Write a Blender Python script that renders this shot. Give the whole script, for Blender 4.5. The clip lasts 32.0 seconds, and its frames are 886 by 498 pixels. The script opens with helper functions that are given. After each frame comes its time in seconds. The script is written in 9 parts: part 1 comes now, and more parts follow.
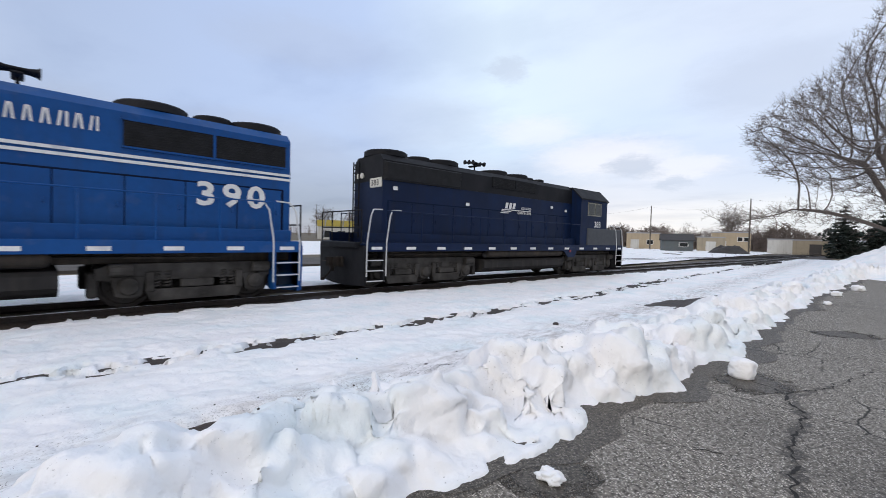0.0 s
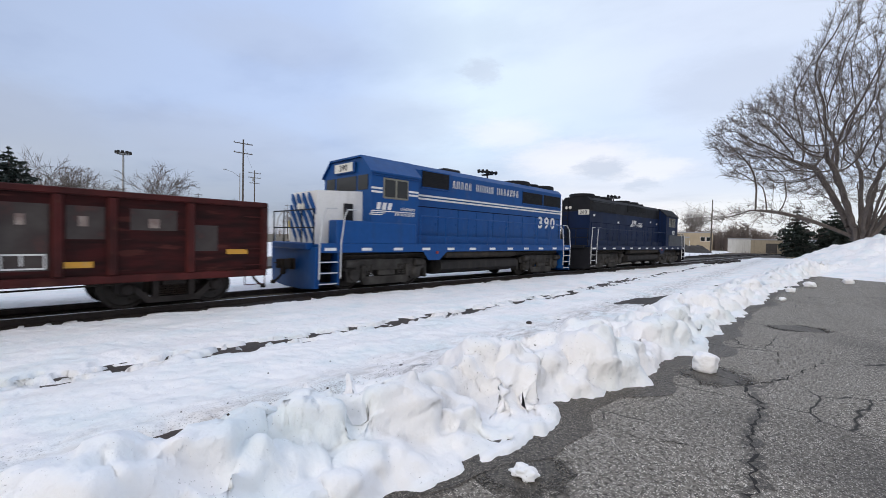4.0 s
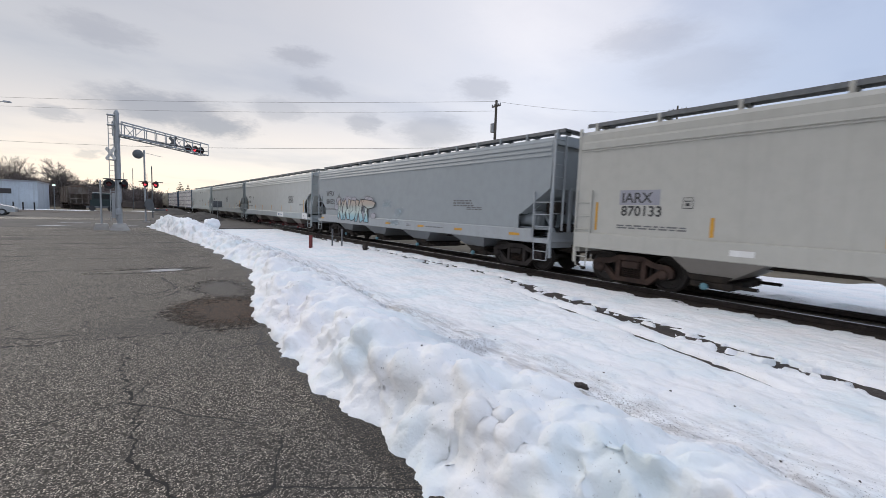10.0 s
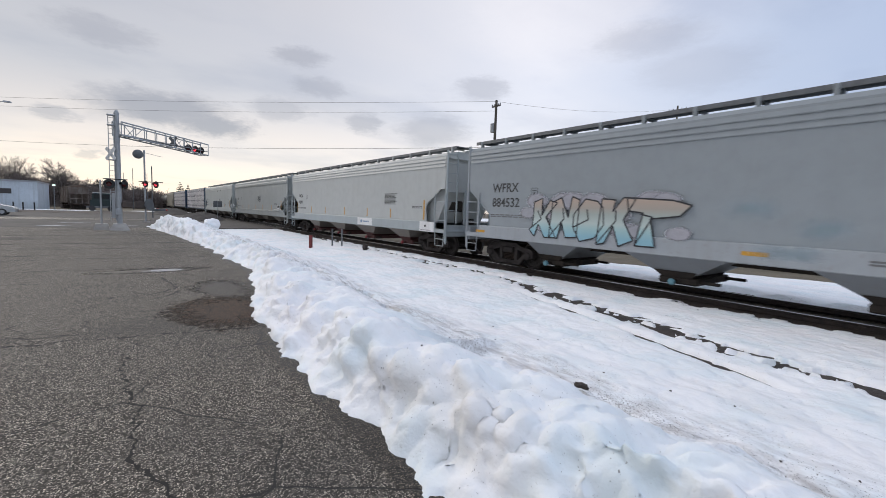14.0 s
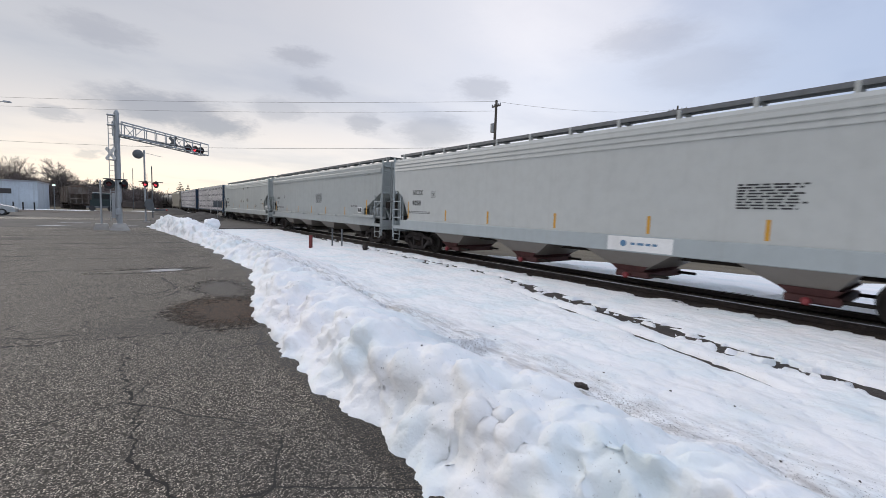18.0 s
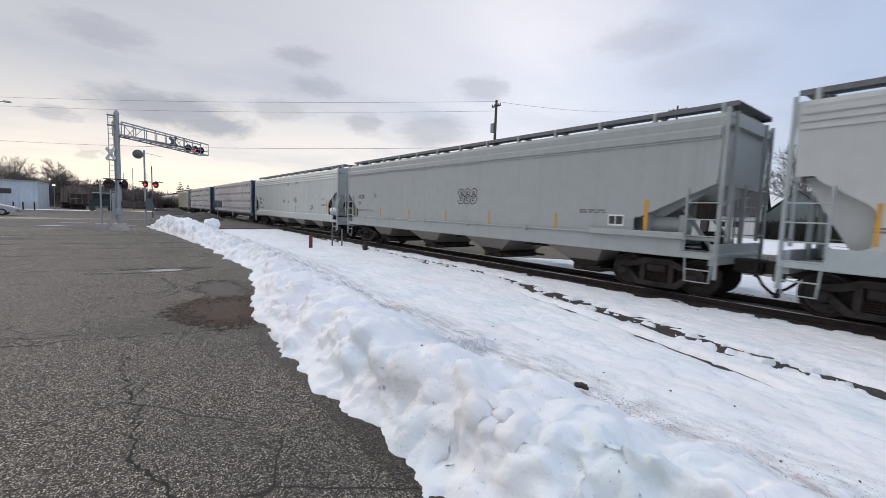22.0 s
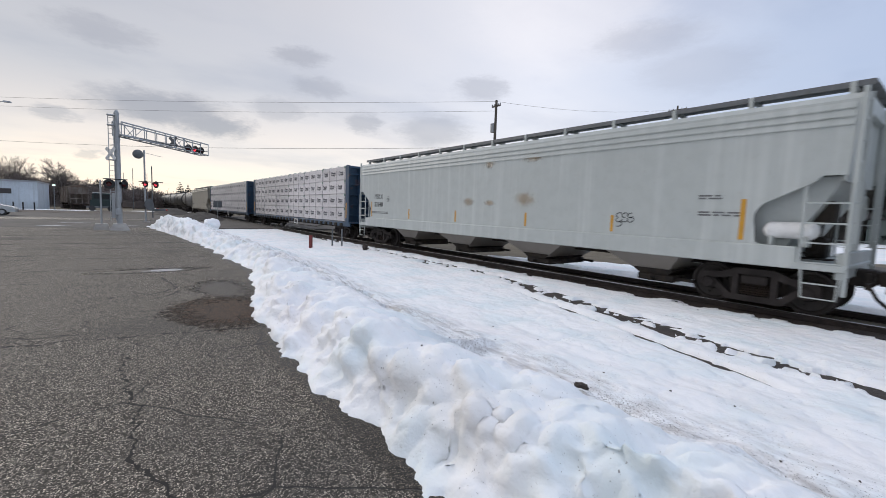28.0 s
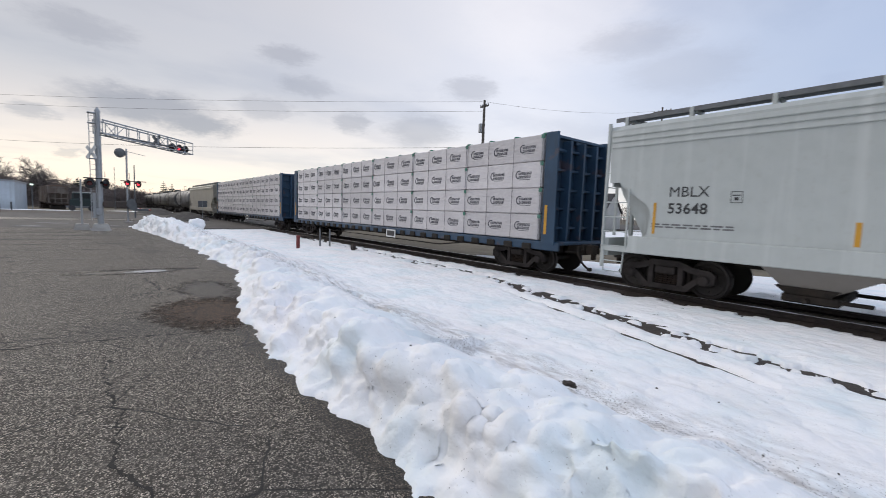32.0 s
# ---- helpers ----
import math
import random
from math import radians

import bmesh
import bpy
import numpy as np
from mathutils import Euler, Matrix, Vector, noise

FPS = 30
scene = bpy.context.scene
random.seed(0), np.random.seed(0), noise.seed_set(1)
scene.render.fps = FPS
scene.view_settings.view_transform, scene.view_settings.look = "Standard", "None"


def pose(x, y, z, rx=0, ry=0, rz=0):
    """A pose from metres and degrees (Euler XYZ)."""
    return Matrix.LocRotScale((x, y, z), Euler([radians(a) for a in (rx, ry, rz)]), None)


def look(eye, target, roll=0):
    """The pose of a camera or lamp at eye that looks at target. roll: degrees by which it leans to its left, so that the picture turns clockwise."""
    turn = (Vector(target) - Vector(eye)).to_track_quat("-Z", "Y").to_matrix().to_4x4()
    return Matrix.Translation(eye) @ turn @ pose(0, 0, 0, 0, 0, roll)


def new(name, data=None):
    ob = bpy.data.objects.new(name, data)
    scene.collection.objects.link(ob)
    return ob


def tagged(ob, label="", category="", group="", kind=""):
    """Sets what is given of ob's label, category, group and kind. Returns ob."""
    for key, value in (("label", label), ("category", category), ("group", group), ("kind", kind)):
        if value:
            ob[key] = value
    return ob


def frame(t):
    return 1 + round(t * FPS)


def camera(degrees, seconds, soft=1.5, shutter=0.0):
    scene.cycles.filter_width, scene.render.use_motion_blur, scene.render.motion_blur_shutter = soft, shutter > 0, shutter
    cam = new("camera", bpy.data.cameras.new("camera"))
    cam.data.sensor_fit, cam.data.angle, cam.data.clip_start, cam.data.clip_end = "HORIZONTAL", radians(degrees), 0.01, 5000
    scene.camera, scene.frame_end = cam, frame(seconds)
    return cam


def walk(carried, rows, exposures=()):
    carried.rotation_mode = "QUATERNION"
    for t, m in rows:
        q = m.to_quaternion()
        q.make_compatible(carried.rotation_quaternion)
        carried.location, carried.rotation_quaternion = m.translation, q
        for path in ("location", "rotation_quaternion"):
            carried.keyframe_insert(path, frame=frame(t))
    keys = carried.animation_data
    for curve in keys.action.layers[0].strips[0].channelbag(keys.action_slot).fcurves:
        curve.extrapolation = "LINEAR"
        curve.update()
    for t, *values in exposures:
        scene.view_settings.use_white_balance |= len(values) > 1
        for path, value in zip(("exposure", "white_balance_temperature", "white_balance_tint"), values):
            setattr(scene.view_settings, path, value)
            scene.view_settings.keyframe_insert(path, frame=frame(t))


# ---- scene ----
cam = camera(93.54, 32.0, soft=0.8, shutter=0.5)

# eye height about 1.8 m over the lot; the top of the rail is z = 0, the track lies along x
PATH = [
    (0, pose(-0.001, -0.001, 1.748, 88.25, -1.53, -45.18)),
    (0.5, pose(-0.006, -0.004, 1.746, 88.38, -1.43, -47.50)),
    (1.0, pose(-0.009, -0.005, 1.745, 88.43, -1.36, -48.69)),
    (1.5, pose(-0.010, -0.005, 1.744, 88.46, -1.31, -49.04)),
    (2.5, pose(-0.010, -0.005, 1.744, 88.46, -1.31, -49.04)),
    (3.8, pose(-0.009, -0.005, 1.744, 88.46, -1.31, -48.89)),
    (4.5, pose(-0.006, -0.003, 1.746, 88.30, -1.53, -47.35)),
    (5.0, pose(0.001, 0.001, 1.750, 88.23, -1.65, -43.95)),
    (5.5, pose(0.022, 0.012, 1.759, 87.97, -1.79, -34.46)),
    (6.0, pose(0.072, 0.039, 1.784, 87.31, -2.32, -11.02)),
    (6.5, pose(0.127, 0.069, 1.810, 86.44, -2.55, 14.21)),
    (7.0, pose(0.170, 0.092, 1.831, 85.56, -2.67, 34.10)),
    (7.5, pose(0.195, 0.106, 1.843, 85.23, -2.35, 45.84)),
    (8.0, pose(0.206, 0.112, 1.848, 85.10, -2.09, 50.80)),
    (8.5, pose(0.208, 0.113, 1.849, 85.01, -2.03, 52.07)),
    (9.0, pose(0.209, 0.114, 1.850, 84.99, -2.06, 52.30)),
    (9.5, pose(0.209, 0.114, 1.850, 84.97, -2.07, 52.39)),
    (20, pose(0.209, 0.114, 1.850, 84.97, -2.07, 52.39)),
    (31.0, pose(0.209, 0.114, 1.850, 84.97, -2.07, 52.39)),
    (31.6, pose(0.209, 0.114, 1.850, 84.97, -2.07, 52.34)),
    (32.0, pose(0.206, 0.112, 1.848, 85.02, -2.07, 50.81)),
]
EXPOSURES = [(0.0, 0.06, 6680, 10), (5.0, 0.06, 6680, 10), (8.0, 0.02, 6700, 10), (32.0, 0.02, 6700, 10)]
walk(cam, PATH, EXPOSURES)

SPEED = 3.79          # train, metres a second towards +x, once it has slowed down
SLOWING = 0.26        # it starts that much faster and loses it by the fifth second


def travel(t):
    """Metres that the train has gone at t, counted so that the steady part is SPEED * t."""
    return SPEED * t - SLOWING * (max(5.0 - t, 0.0) if t < 4 else max(6.0 - t, 0.0) ** 2 / 4)


def track_y(x):
    """Centre line of the main track: straight towards -x, bending gently towards the lot beyond x = 0."""
    y = 12.16
    if x > -2.1:
        y -= 0.002 * (min(x, 20.4) + 2.1) ** 2
    if x > 20.4:
        y -= 0.09 * (min(x, 53) - 20.4)
    if x > 53:
        y -= 0.045 * (x - 53)
    return y


# ---------------------------------------------------------------- light
def build_world():
    """Overcast late-winter sky: a veil of cloud over a clear sky, warm and bright towards -x, cooler towards +x."""
    w = bpy.data.worlds.new("sky")
    scene.world = w
    w.use_nodes = True
    nt = w.node_tree
    nt.nodes.clear()
    N, L = nt.nodes.new, nt.links.new

    def val(op, a, b=None, clamp=False):
        n = N("ShaderNodeMath")
        n.operation, n.use_clamp = op, clamp
        for i, q in enumerate((a, b)):
            if q is None:
                continue
            if isinstance(q, (int, float)):
                n.inputs[i].default_value = q
            else:
                L(q, n.inputs[i])
        return n.outputs[0]

    def mixc(f, a, b, kind="MIX"):
        n = N("ShaderNodeMix")
        n.data_type, n.blend_type = "RGBA", kind
        if isinstance(f, (int, float)):
            n.inputs[0].default_value = f
        else:
            L(f, n.inputs[0])
        for i, q in ((6, a), (7, b)):
            if isinstance(q, tuple):
                n.inputs[i].default_value = (*q, 1)
            else:
                L(q, n.inputs[i])
        return n.outputs[2]

    def ramp(f, a, b):
        n = N("ShaderNodeMapRange")
        n.interpolation_type = "SMOOTHSTEP"
        L(f, n.inputs[0])
        n.inputs[1].default_value, n.inputs[2].default_value = a, b
        return n.outputs[0]

    co = N("ShaderNodeTexCoord").outputs["Generated"]
    sep = N("ShaderNodeSeparateXYZ")
    L(co, sep.inputs[0])
    x, y, z = sep.outputs
    zp = val("MAXIMUM", z, 0.0)
    # compass angle from +y towards +x, and height over the horizon, in degrees
    az = val("MULTIPLY", val("ARCTAN2", x, y), 57.2958)
    el = val("MULTIPLY", val("ARCSINE", zp), 57.2958)
    low = ramp(el, 15.0, 3.0)
    # flat cloud layer seen in perspective
    den = val("ADD", zp, 0.10)
    comb = N("ShaderNodeCombineXYZ")
    L(val("DIVIDE", x, den), comb.inputs[0])
    L(val("DIVIDE", y, den), comb.inputs[1])

    def clouds(scale, detail, rough, a, b, off=0.0):
        m = N("ShaderNodeMapping")
        m.inputs["Location"].default_value = (off, off * 0.7, 0)
        m.inputs["Rotation"].default_value = (0, 0, 0.5)
        m.inputs["Scale"].default_value = (1, 0.7, 1)
        L(comb.outputs[0], m.inputs[0])
        n = N("ShaderNodeTexNoise")
        n.inputs["Scale"].default_value, n.inputs["Detail"].default_value, n.inputs["Roughness"].default_value = scale, detail, rough
        L(m.outputs[0], n.inputs["Vector"])
        return ramp(n.outputs["Fac"], a, b)

    def round_the_horizon(stops):
        """Colours of the cloud deck by compass angle."""
        n = N("ShaderNodeValToRGB")
        L(val("ADD", val("DIVIDE", az, 360.0), 0.5), n.inputs[0])
        e = n.color_ramp.elements
        e[0].position, e[1].position = 0.0, 1.0
        e[0].color = e[1].color = (0.60, 0.61, 0.66, 1)
        for deg, c in stops:
            e.new(deg / 360 + 0.5).color = (*c, 1)
        return n.outputs[0]

    big = clouds(0.34, 5, 0.5, 0.38, 0.64, 3.1)
    mid = clouds(1.1, 6, 0.55, 0.46, 0.70, 7.7)
    veil = mixc(low, round_the_horizon(DECK_HIGH), round_the_horizon(DECK_LOW))
    veil = mixc(val("MULTIPLY", big, 0.55), veil, mixc(1.0, veil, (0.72, 0.80, 0.93), "MULTIPLY"))
    veil = mixc(val("MULTIPLY", mid, 0.50), veil, mixc(1.0, veil, (0.72, 0.74, 0.80), "MULTIPLY"))
    # separate grey cloud scraps under the deck
    comb2 = N("ShaderNodeCombineXYZ")
    L(val("MULTIPLY", az, 0.16), comb2.inputs[0])
    L(val("MULTIPLY", el, 0.42), comb2.inputs[1])
    wn = N("ShaderNodeTexNoise")
    wn.inputs["Scale"].default_value, wn.inputs["Detail"].default_value, wn.inputs["Roughness"].default_value = 1.7, 7, 0.74
    L(comb2.outputs[0], wn.inputs["Vector"])
    wsep = N("ShaderNodeSeparateColor")
    L(wn.outputs["Color"], wsep.inputs[0])
    waz = val("ADD", az, val("MULTIPLY", val("SUBTRACT", wsep.outputs[0], 0.5), 7.0))
    wel = val("ADD", el, val("MULTIPLY", val("SUBTRACT", wsep.outputs[1], 0.5), 2.6))
    def cloud_cover(scraps):
        cover = None
        for ca, ce, wide, tall, thick in scraps:
            u = val("DIVIDE", val("SUBTRACT", waz, ca), wide)
            v = val("DIVIDE", val("SUBTRACT", wel, ce), tall)
            d = val("SQRT", val("ADD", val("MULTIPLY", u, u), val("MULTIPLY", v, v)))
            c = val("MULTIPLY", ramp(d, 1.3, 0.45), thick)
            cover = c if cover is None else val("MAXIMUM", cover, c)
        return cover

    veil = mixc(cloud_cover(GLEAMS), veil, (0.90, 0.87, 0.90))
    veil = mixc(cloud_cover(SCRAPS), veil, mixc(ramp(az, -20.0, 40.0), (0.27, 0.26, 0.295), (0.46, 0.51, 0.64)))
    # an overcast dome is brighter overhead
    zen = val("ADD", val("MULTIPLY", ramp(zp, 0.42, 1.0), ZENITH - 1.0), 1.0)
    sky = N("ShaderNodeTexSky")
    sky.sky_type, sky.sun_disc, sky.dust_density, sky.air_density = "NISHITA", False, 0.0, 1.0
    sky.sun_elevation, sky.sun_rotation = radians(SUN_ELEV), radians(SUN_ROT)
    scaled = N("ShaderNodeVectorMath")
    scaled.operation = "SCALE"
    L(veil, scaled.inputs[0])
    L(zen, scaled.inputs["Scale"])
    b1, b2 = N("ShaderNodeBackground"), N("ShaderNodeBackground")
    L(scaled.outputs[0], b1.inputs[0])
    b1.inputs[1].default_value = VEIL
    L(sky.outputs[0], b2.inputs[0])
    b2.inputs[1].default_value = 0.02
    add = N("ShaderNodeAddShader")
    L(b1.outputs[0], add.inputs[0])
    L(b2.outputs[0], add.inputs[1])
    out = N("ShaderNodeOutputWorld")
    L(add.outputs[0], out.inputs[0])


DECK_HIGH = [(-125, (0.50, 0.49, 0.51)), (-92, (0.52, 0.51, 0.53)), (-70, (0.60, 0.585, 0.61)), (-40, (0.82, 0.81, 0.86)), (-14, (0.54, 0.60, 0.74)), (2, (0.41, 0.50, 0.70)),
             (16, (0.44, 0.55, 0.80)), (34, (0.48, 0.60, 0.86)), (52, (0.73, 0.86, 1.0)), (78, (0.68, 0.76, 0.92)), (110, (0.60, 0.66, 0.80))]
DECK_LOW = [(-125, (0.80, 0.70, 0.62)), (-92, (0.95, 0.80, 0.69)), (-66, (0.92, 0.80, 0.72)), (-38, (0.78, 0.74, 0.75)), (-14, (0.56, 0.59, 0.68)),
            (10, (0.36, 0.40, 0.50)), (32, (0.34, 0.38, 0.50)), (48, (0.46, 0.50, 0.62)), (70, (0.80, 0.77, 0.82)), (98, (0.62, 0.66, 0.76))]
# compass angle, height, half width, half height in degrees, and thickness of each scrap of cloud
SCRAPS = [(-86, 10.4, 7.0, 1.9, 0.80), (-81, 9.2, 4.5, 1.5, 0.80), (-91.2, 16.9, 4.5, 1.3, 0.39), (-71.6, 18.1, 3.6, 1.1, 0.47), (-68.9, 15, 3.4, 1.1, 0.39), (-73.8, 11.8, 3.4, 1.5, 0.39),
          (-63.3, 11.2, 2.2, 1.4, 0.47), (-54, 10.8, 5, 2.3, 0.47), (-47.8, 16.2, 3.8, 1.5, 0.39), (-95, 8.4, 2, 0.8, 0.47), (-92.6, 4.6, 1.2, 0.5, 0.39), (-27.6, 20.6, 6.5, 2, 0.27), (69.3, 9.2, 3.4, 1.5, 0.7), (74, 7.2, 2.2, 0.9, 0.5), (53.6, 21.4, 3, 1.6, 0.4), (42, 15, 12, 3.4, 0.3),
          (20, 11, 13, 3.6, 0.35), (83, 17, 9, 4, 0.4), (27, 23, 12, 3, 0.25), (2, 10, 12, 4, 0.35), (-22, 17, 7, 2.6, 0.2)]
# thin bright places in the deck
GLEAMS = [(66, 10.5, 9, 2.6, 0.60), (57, 14, 6, 2, 0.40), (74, 9, 6, 1.6, 0.5), (-38, 24, 12, 6, 0.35)]
ZENITH, VEIL = 1.35, 1.0
SUN_ELEV, SUN_ROT = 24, 285
build_world()
sun = new("sun", bpy.data.lights.new("sun", "SUN"))
sun.data.energy, sun.data.angle, sun.data.color = 0.85, radians(25), (1.0, 0.95, 0.88)
# the sun stands over -x, a little behind the lot
sun.matrix_world = look((0, 0, 0), (0.85, 0.25, -0.45))


# ---------------------------------------------------------------- materials
def material(name, base, other=None, scale=3.0, amount=0.5, rough=0.6, metal=0.0, bump=0.0, bump_scale=40.0, streak=0.0, streak_colour=(0.12, 0.09, 0.07),
             speck=0.0, speck_colour=(0.16, 0.07, 0.03), speck_scale=2.0, coords="Object", spec=0.5, rand=0.0, stretch=(1, 1, 1)):
    """Painted or bare surface with variation at two scales, optional run-down streaks, rust specks and fine relief."""
    m = bpy.data.materials.new(name)
    m.use_nodes = True
    nt = m.node_tree
    N, L = nt.nodes.new, nt.links.new
    p = nt.nodes["Principled BSDF"]
    p.inputs["Roughness"].default_value, p.inputs["Metallic"].default_value = rough, metal
    p.inputs["Specular IOR Level"].default_value = spec
    tc = N("ShaderNodeTexCoord").outputs[coords]
    mp = N("ShaderNodeMapping")
    mp.inputs["Scale"].default_value = stretch
    L(tc, mp.inputs[0])
    co = mp.outputs[0]

    def noise_fac(s, detail, lo, hi, vec=co):
        n = N("ShaderNodeTexNoise")
        n.inputs["Scale"].default_value, n.inputs["Detail"].default_value = s, detail
        L(vec, n.inputs["Vector"])
        r = N("ShaderNodeMapRange")
        L(n.outputs["Fac"], r.inputs[0])
        r.inputs[1].default_value, r.inputs[2].default_value = lo, hi
        return r.outputs[0]

    def mix(f, a, b):
        n = N("ShaderNodeMix")
        n.data_type = "RGBA"
        L(f, n.inputs[0])
        for i, q in ((6, a), (7, b)):
            if isinstance(q, tuple):
                n.inputs[i].default_value = (*q[:3], 1)
            else:
                L(q, n.inputs[i])
        return n.outputs[2]

    def times(f, k):
        n = N("ShaderNodeMath")
        n.operation = "MULTIPLY"
        L(f, n.inputs[0])
        n.inputs[1].default_value = k
        return n.outputs[0]

    col = mix(times(noise_fac(scale, 5, 0.32, 0.68), amount), base, other or tuple(c * 0.7 for c in base))
    col = mix(times(noise_fac(scale * 9, 3, 0.4, 0.75), amount * 0.4), col, tuple(c * 0.62 for c in base))
    if streak:
        sm = N("ShaderNodeMapping")
        sm.inputs["Scale"].default_value = (2.6, 2.6, 0.12)
        L(tc, sm.inputs[0])
        a = noise_fac(1.6, 5, 0.50, 0.74, sm.outputs[0])
        col = mix(times(a, streak), col, streak_colour)
    if speck:
        col = mix(times(noise_fac(speck_scale, 8, 0.60, 0.66), speck), col, speck_colour)
    if rand:
        oi = N("ShaderNodeObjectInfo")
        hs = N("ShaderNodeHueSaturation")
        r = N("ShaderNodeMapRange")
        L(oi.outputs["Random"], r.inputs[0])
        r.inputs[3].default_value, r.inputs[4].default_value = 1 - rand, 1 + rand
        L(r.outputs[0], hs.inputs["Value"])
        L(col, hs.inputs["Color"])
        col = hs.outputs[0]
    L(col, p.inputs["Base Color"])
    rr = N("ShaderNodeMapRange")
    rn = N("ShaderNodeTexNoise")
    rn.inputs["Scale"].default_value = scale * 2.3
    L(co, rn.inputs["Vector"])
    L(rn.outputs["Fac"], rr.inputs[0])
    rr.inputs[3].default_value, rr.inputs[4].default_value = max(rough - 0.12, 0.03), min(rough + 0.12, 1)
    L(rr.outputs[0], p.inputs["Roughness"])
    if bump:
        bn = N("ShaderNodeTexNoise")
        bn.inputs["Scale"].default_value, bn.inputs["Detail"].default_value = bump_scale, 6
        L(co, bn.inputs["Vector"])
        b = N("ShaderNodeBump")
        b.inputs["Strength"].default_value, b.inputs["Distance"].default_value = 1.0, bump
        L(bn.outputs["Fac"], b.inputs["Height"])
        L(b.outputs[0], p.inputs["Normal"])
    return m


def glow(name, colour, power):
    m = bpy.data.materials.new(name)
    m.use_nodes = True
    p = m.node_tree.nodes["Principled BSDF"]
    p.inputs["Base Color"].default_value = (*colour, 1)
    p.inputs["Emission Color"].default_value = (*colour, 1)
    p.inputs["Emission Strength"].default_value = power
    return m


def snow_material(name, dirt):
    """Old snow: white with faint blue ice, fine grains and scattered grit."""
    m = bpy.data.materials.new(name)
    m.use_nodes = True
    nt = m.node_tree
    N, L = nt.nodes.new, nt.links.new
    p = nt.nodes["Principled BSDF"]
    p.inputs["Roughness"].default_value = 0.62
    p.inputs["Specular IOR Level"].default_value = 0.42
    tc = N("ShaderNodeTexCoord").outputs["Object"]

    def fac(s, d, lo, hi, stretch=(1, 1, 1)):
        mp = N("ShaderNodeMapping")
        mp.inputs["Scale"].default_value = stretch
        L(tc, mp.inputs[0])
        n = N("ShaderNodeTexNoise")
        n.inputs["Scale"].default_value, n.inputs["Detail"].default_value = s, d
        L(mp.outputs[0], n.inputs["Vector"])
        r = N("ShaderNodeMapRange")
        L(n.outputs["Fac"], r.inputs[0])
        r.inputs[1].default_value, r.inputs[2].default_value = lo, hi
        return r.outputs[0], n.outputs["Fac"]

    def mix(f, k, a, b):
        mu = N("ShaderNodeMath")
        mu.operation = "MULTIPLY"
        L(f, mu.inputs[0])
        mu.inputs[1].default_value = k
        n = N("ShaderNodeMix")
        n.data_type = "RGBA"
        L(mu.outputs[0], n.inputs[0])
        for i, q in ((6, a), (7, b)):
            if isinstance(q, tuple):
                n.inputs[i].default_value = (*q, 1)
            else:
                L(q, n.inputs[i])
        return n.outputs[2]

    ice, _ = fac(1.1, 4, 0.45, 0.75)
    c = mix(ice, 0.85, (0.945, 0.940, 0.942), (0.74, 0.835, 0.865))
    blush, _ = fac(0.5, 5, 0.50, 0.72, (0.7, 1.5, 1))
    c = mix(blush, 0.40, c, (0.90, 0.83, 0.83))
    stain, _ = fac(0.9, 6, 0.55, 0.8, (0.5, 1.4, 1))
    c = mix(stain, dirt, c, (0.50, 0.45, 0.40))
    # soot and road dirt in a strip behind the ploughed bank
    sy = N("ShaderNodeSeparateXYZ")
    L(tc, sy.inputs[0])
    band = N("ShaderNodeMapRange")
    band.inputs[1].default_value, band.inputs[2].default_value = 0.85, 0.0
    dist = N("ShaderNodeMath")
    dist.operation = "SUBTRACT"
    L(sy.outputs[1], dist.inputs[0])
    dist.inputs[1].default_value = 4.1
    ab = N("ShaderNodeMath")
    ab.operation = "ABSOLUTE"
    L(dist.outputs[0], ab.inputs[0])
    L(ab.outputs[0], band.inputs[0])
    soot, _ = fac(7, 7, 0.42, 0.70, (0.5, 1.3, 1))
    sm = N("ShaderNodeMath")
    sm.operation = "MULTIPLY"
    L(soot, sm.inputs[0])
    L(band.outputs[0], sm.inputs[1])
    c = mix(sm.outputs[0], 0.75, c, (0.36, 0.32, 0.30))
    pepper, _ = fac(48, 4, 0.53, 0.60)
    patch, _ = fac(1.3, 4, 0.40, 0.60, (0.6, 1.5, 1))
    pm, pm2 = N("ShaderNodeMath"), N("ShaderNodeMath")
    pm.operation = pm2.operation = "MULTIPLY"
    L(pepper, pm.inputs[0])
    L(band.outputs[0], pm.inputs[1])
    L(pm.outputs[0], pm2.inputs[0])
    L(patch, pm2.inputs[1])
    c = mix(pm2.outputs[0], 0.6, c, (0.14, 0.12, 0.105))
    grit, _ = fac(48, 3, 0.675, 0.72)
    near, _ = fac(1.7, 3, 0.44, 0.62)
    gm = N("ShaderNodeMath")
    gm.operation = "MULTIPLY"
    L(grit, gm.inputs[0])
    L(near, gm.inputs[1])
    c = mix(gm.outputs[0], 0.8, c, (0.12, 0.10, 0.09))
    L(c, p.inputs["Base Color"])
    normal = None
    wob = N("ShaderNodeMix")
    wob.data_type = "VECTOR"
    wob.inputs[0].default_value = 0.10
    wn = N("ShaderNodeTexNoise")
    wn.inputs["Scale"].default_value = 5
    L(tc, wn.inputs["Vector"])
    L(tc, wob.inputs[4])
    L(wn.outputs["Color"], wob.inputs[5])
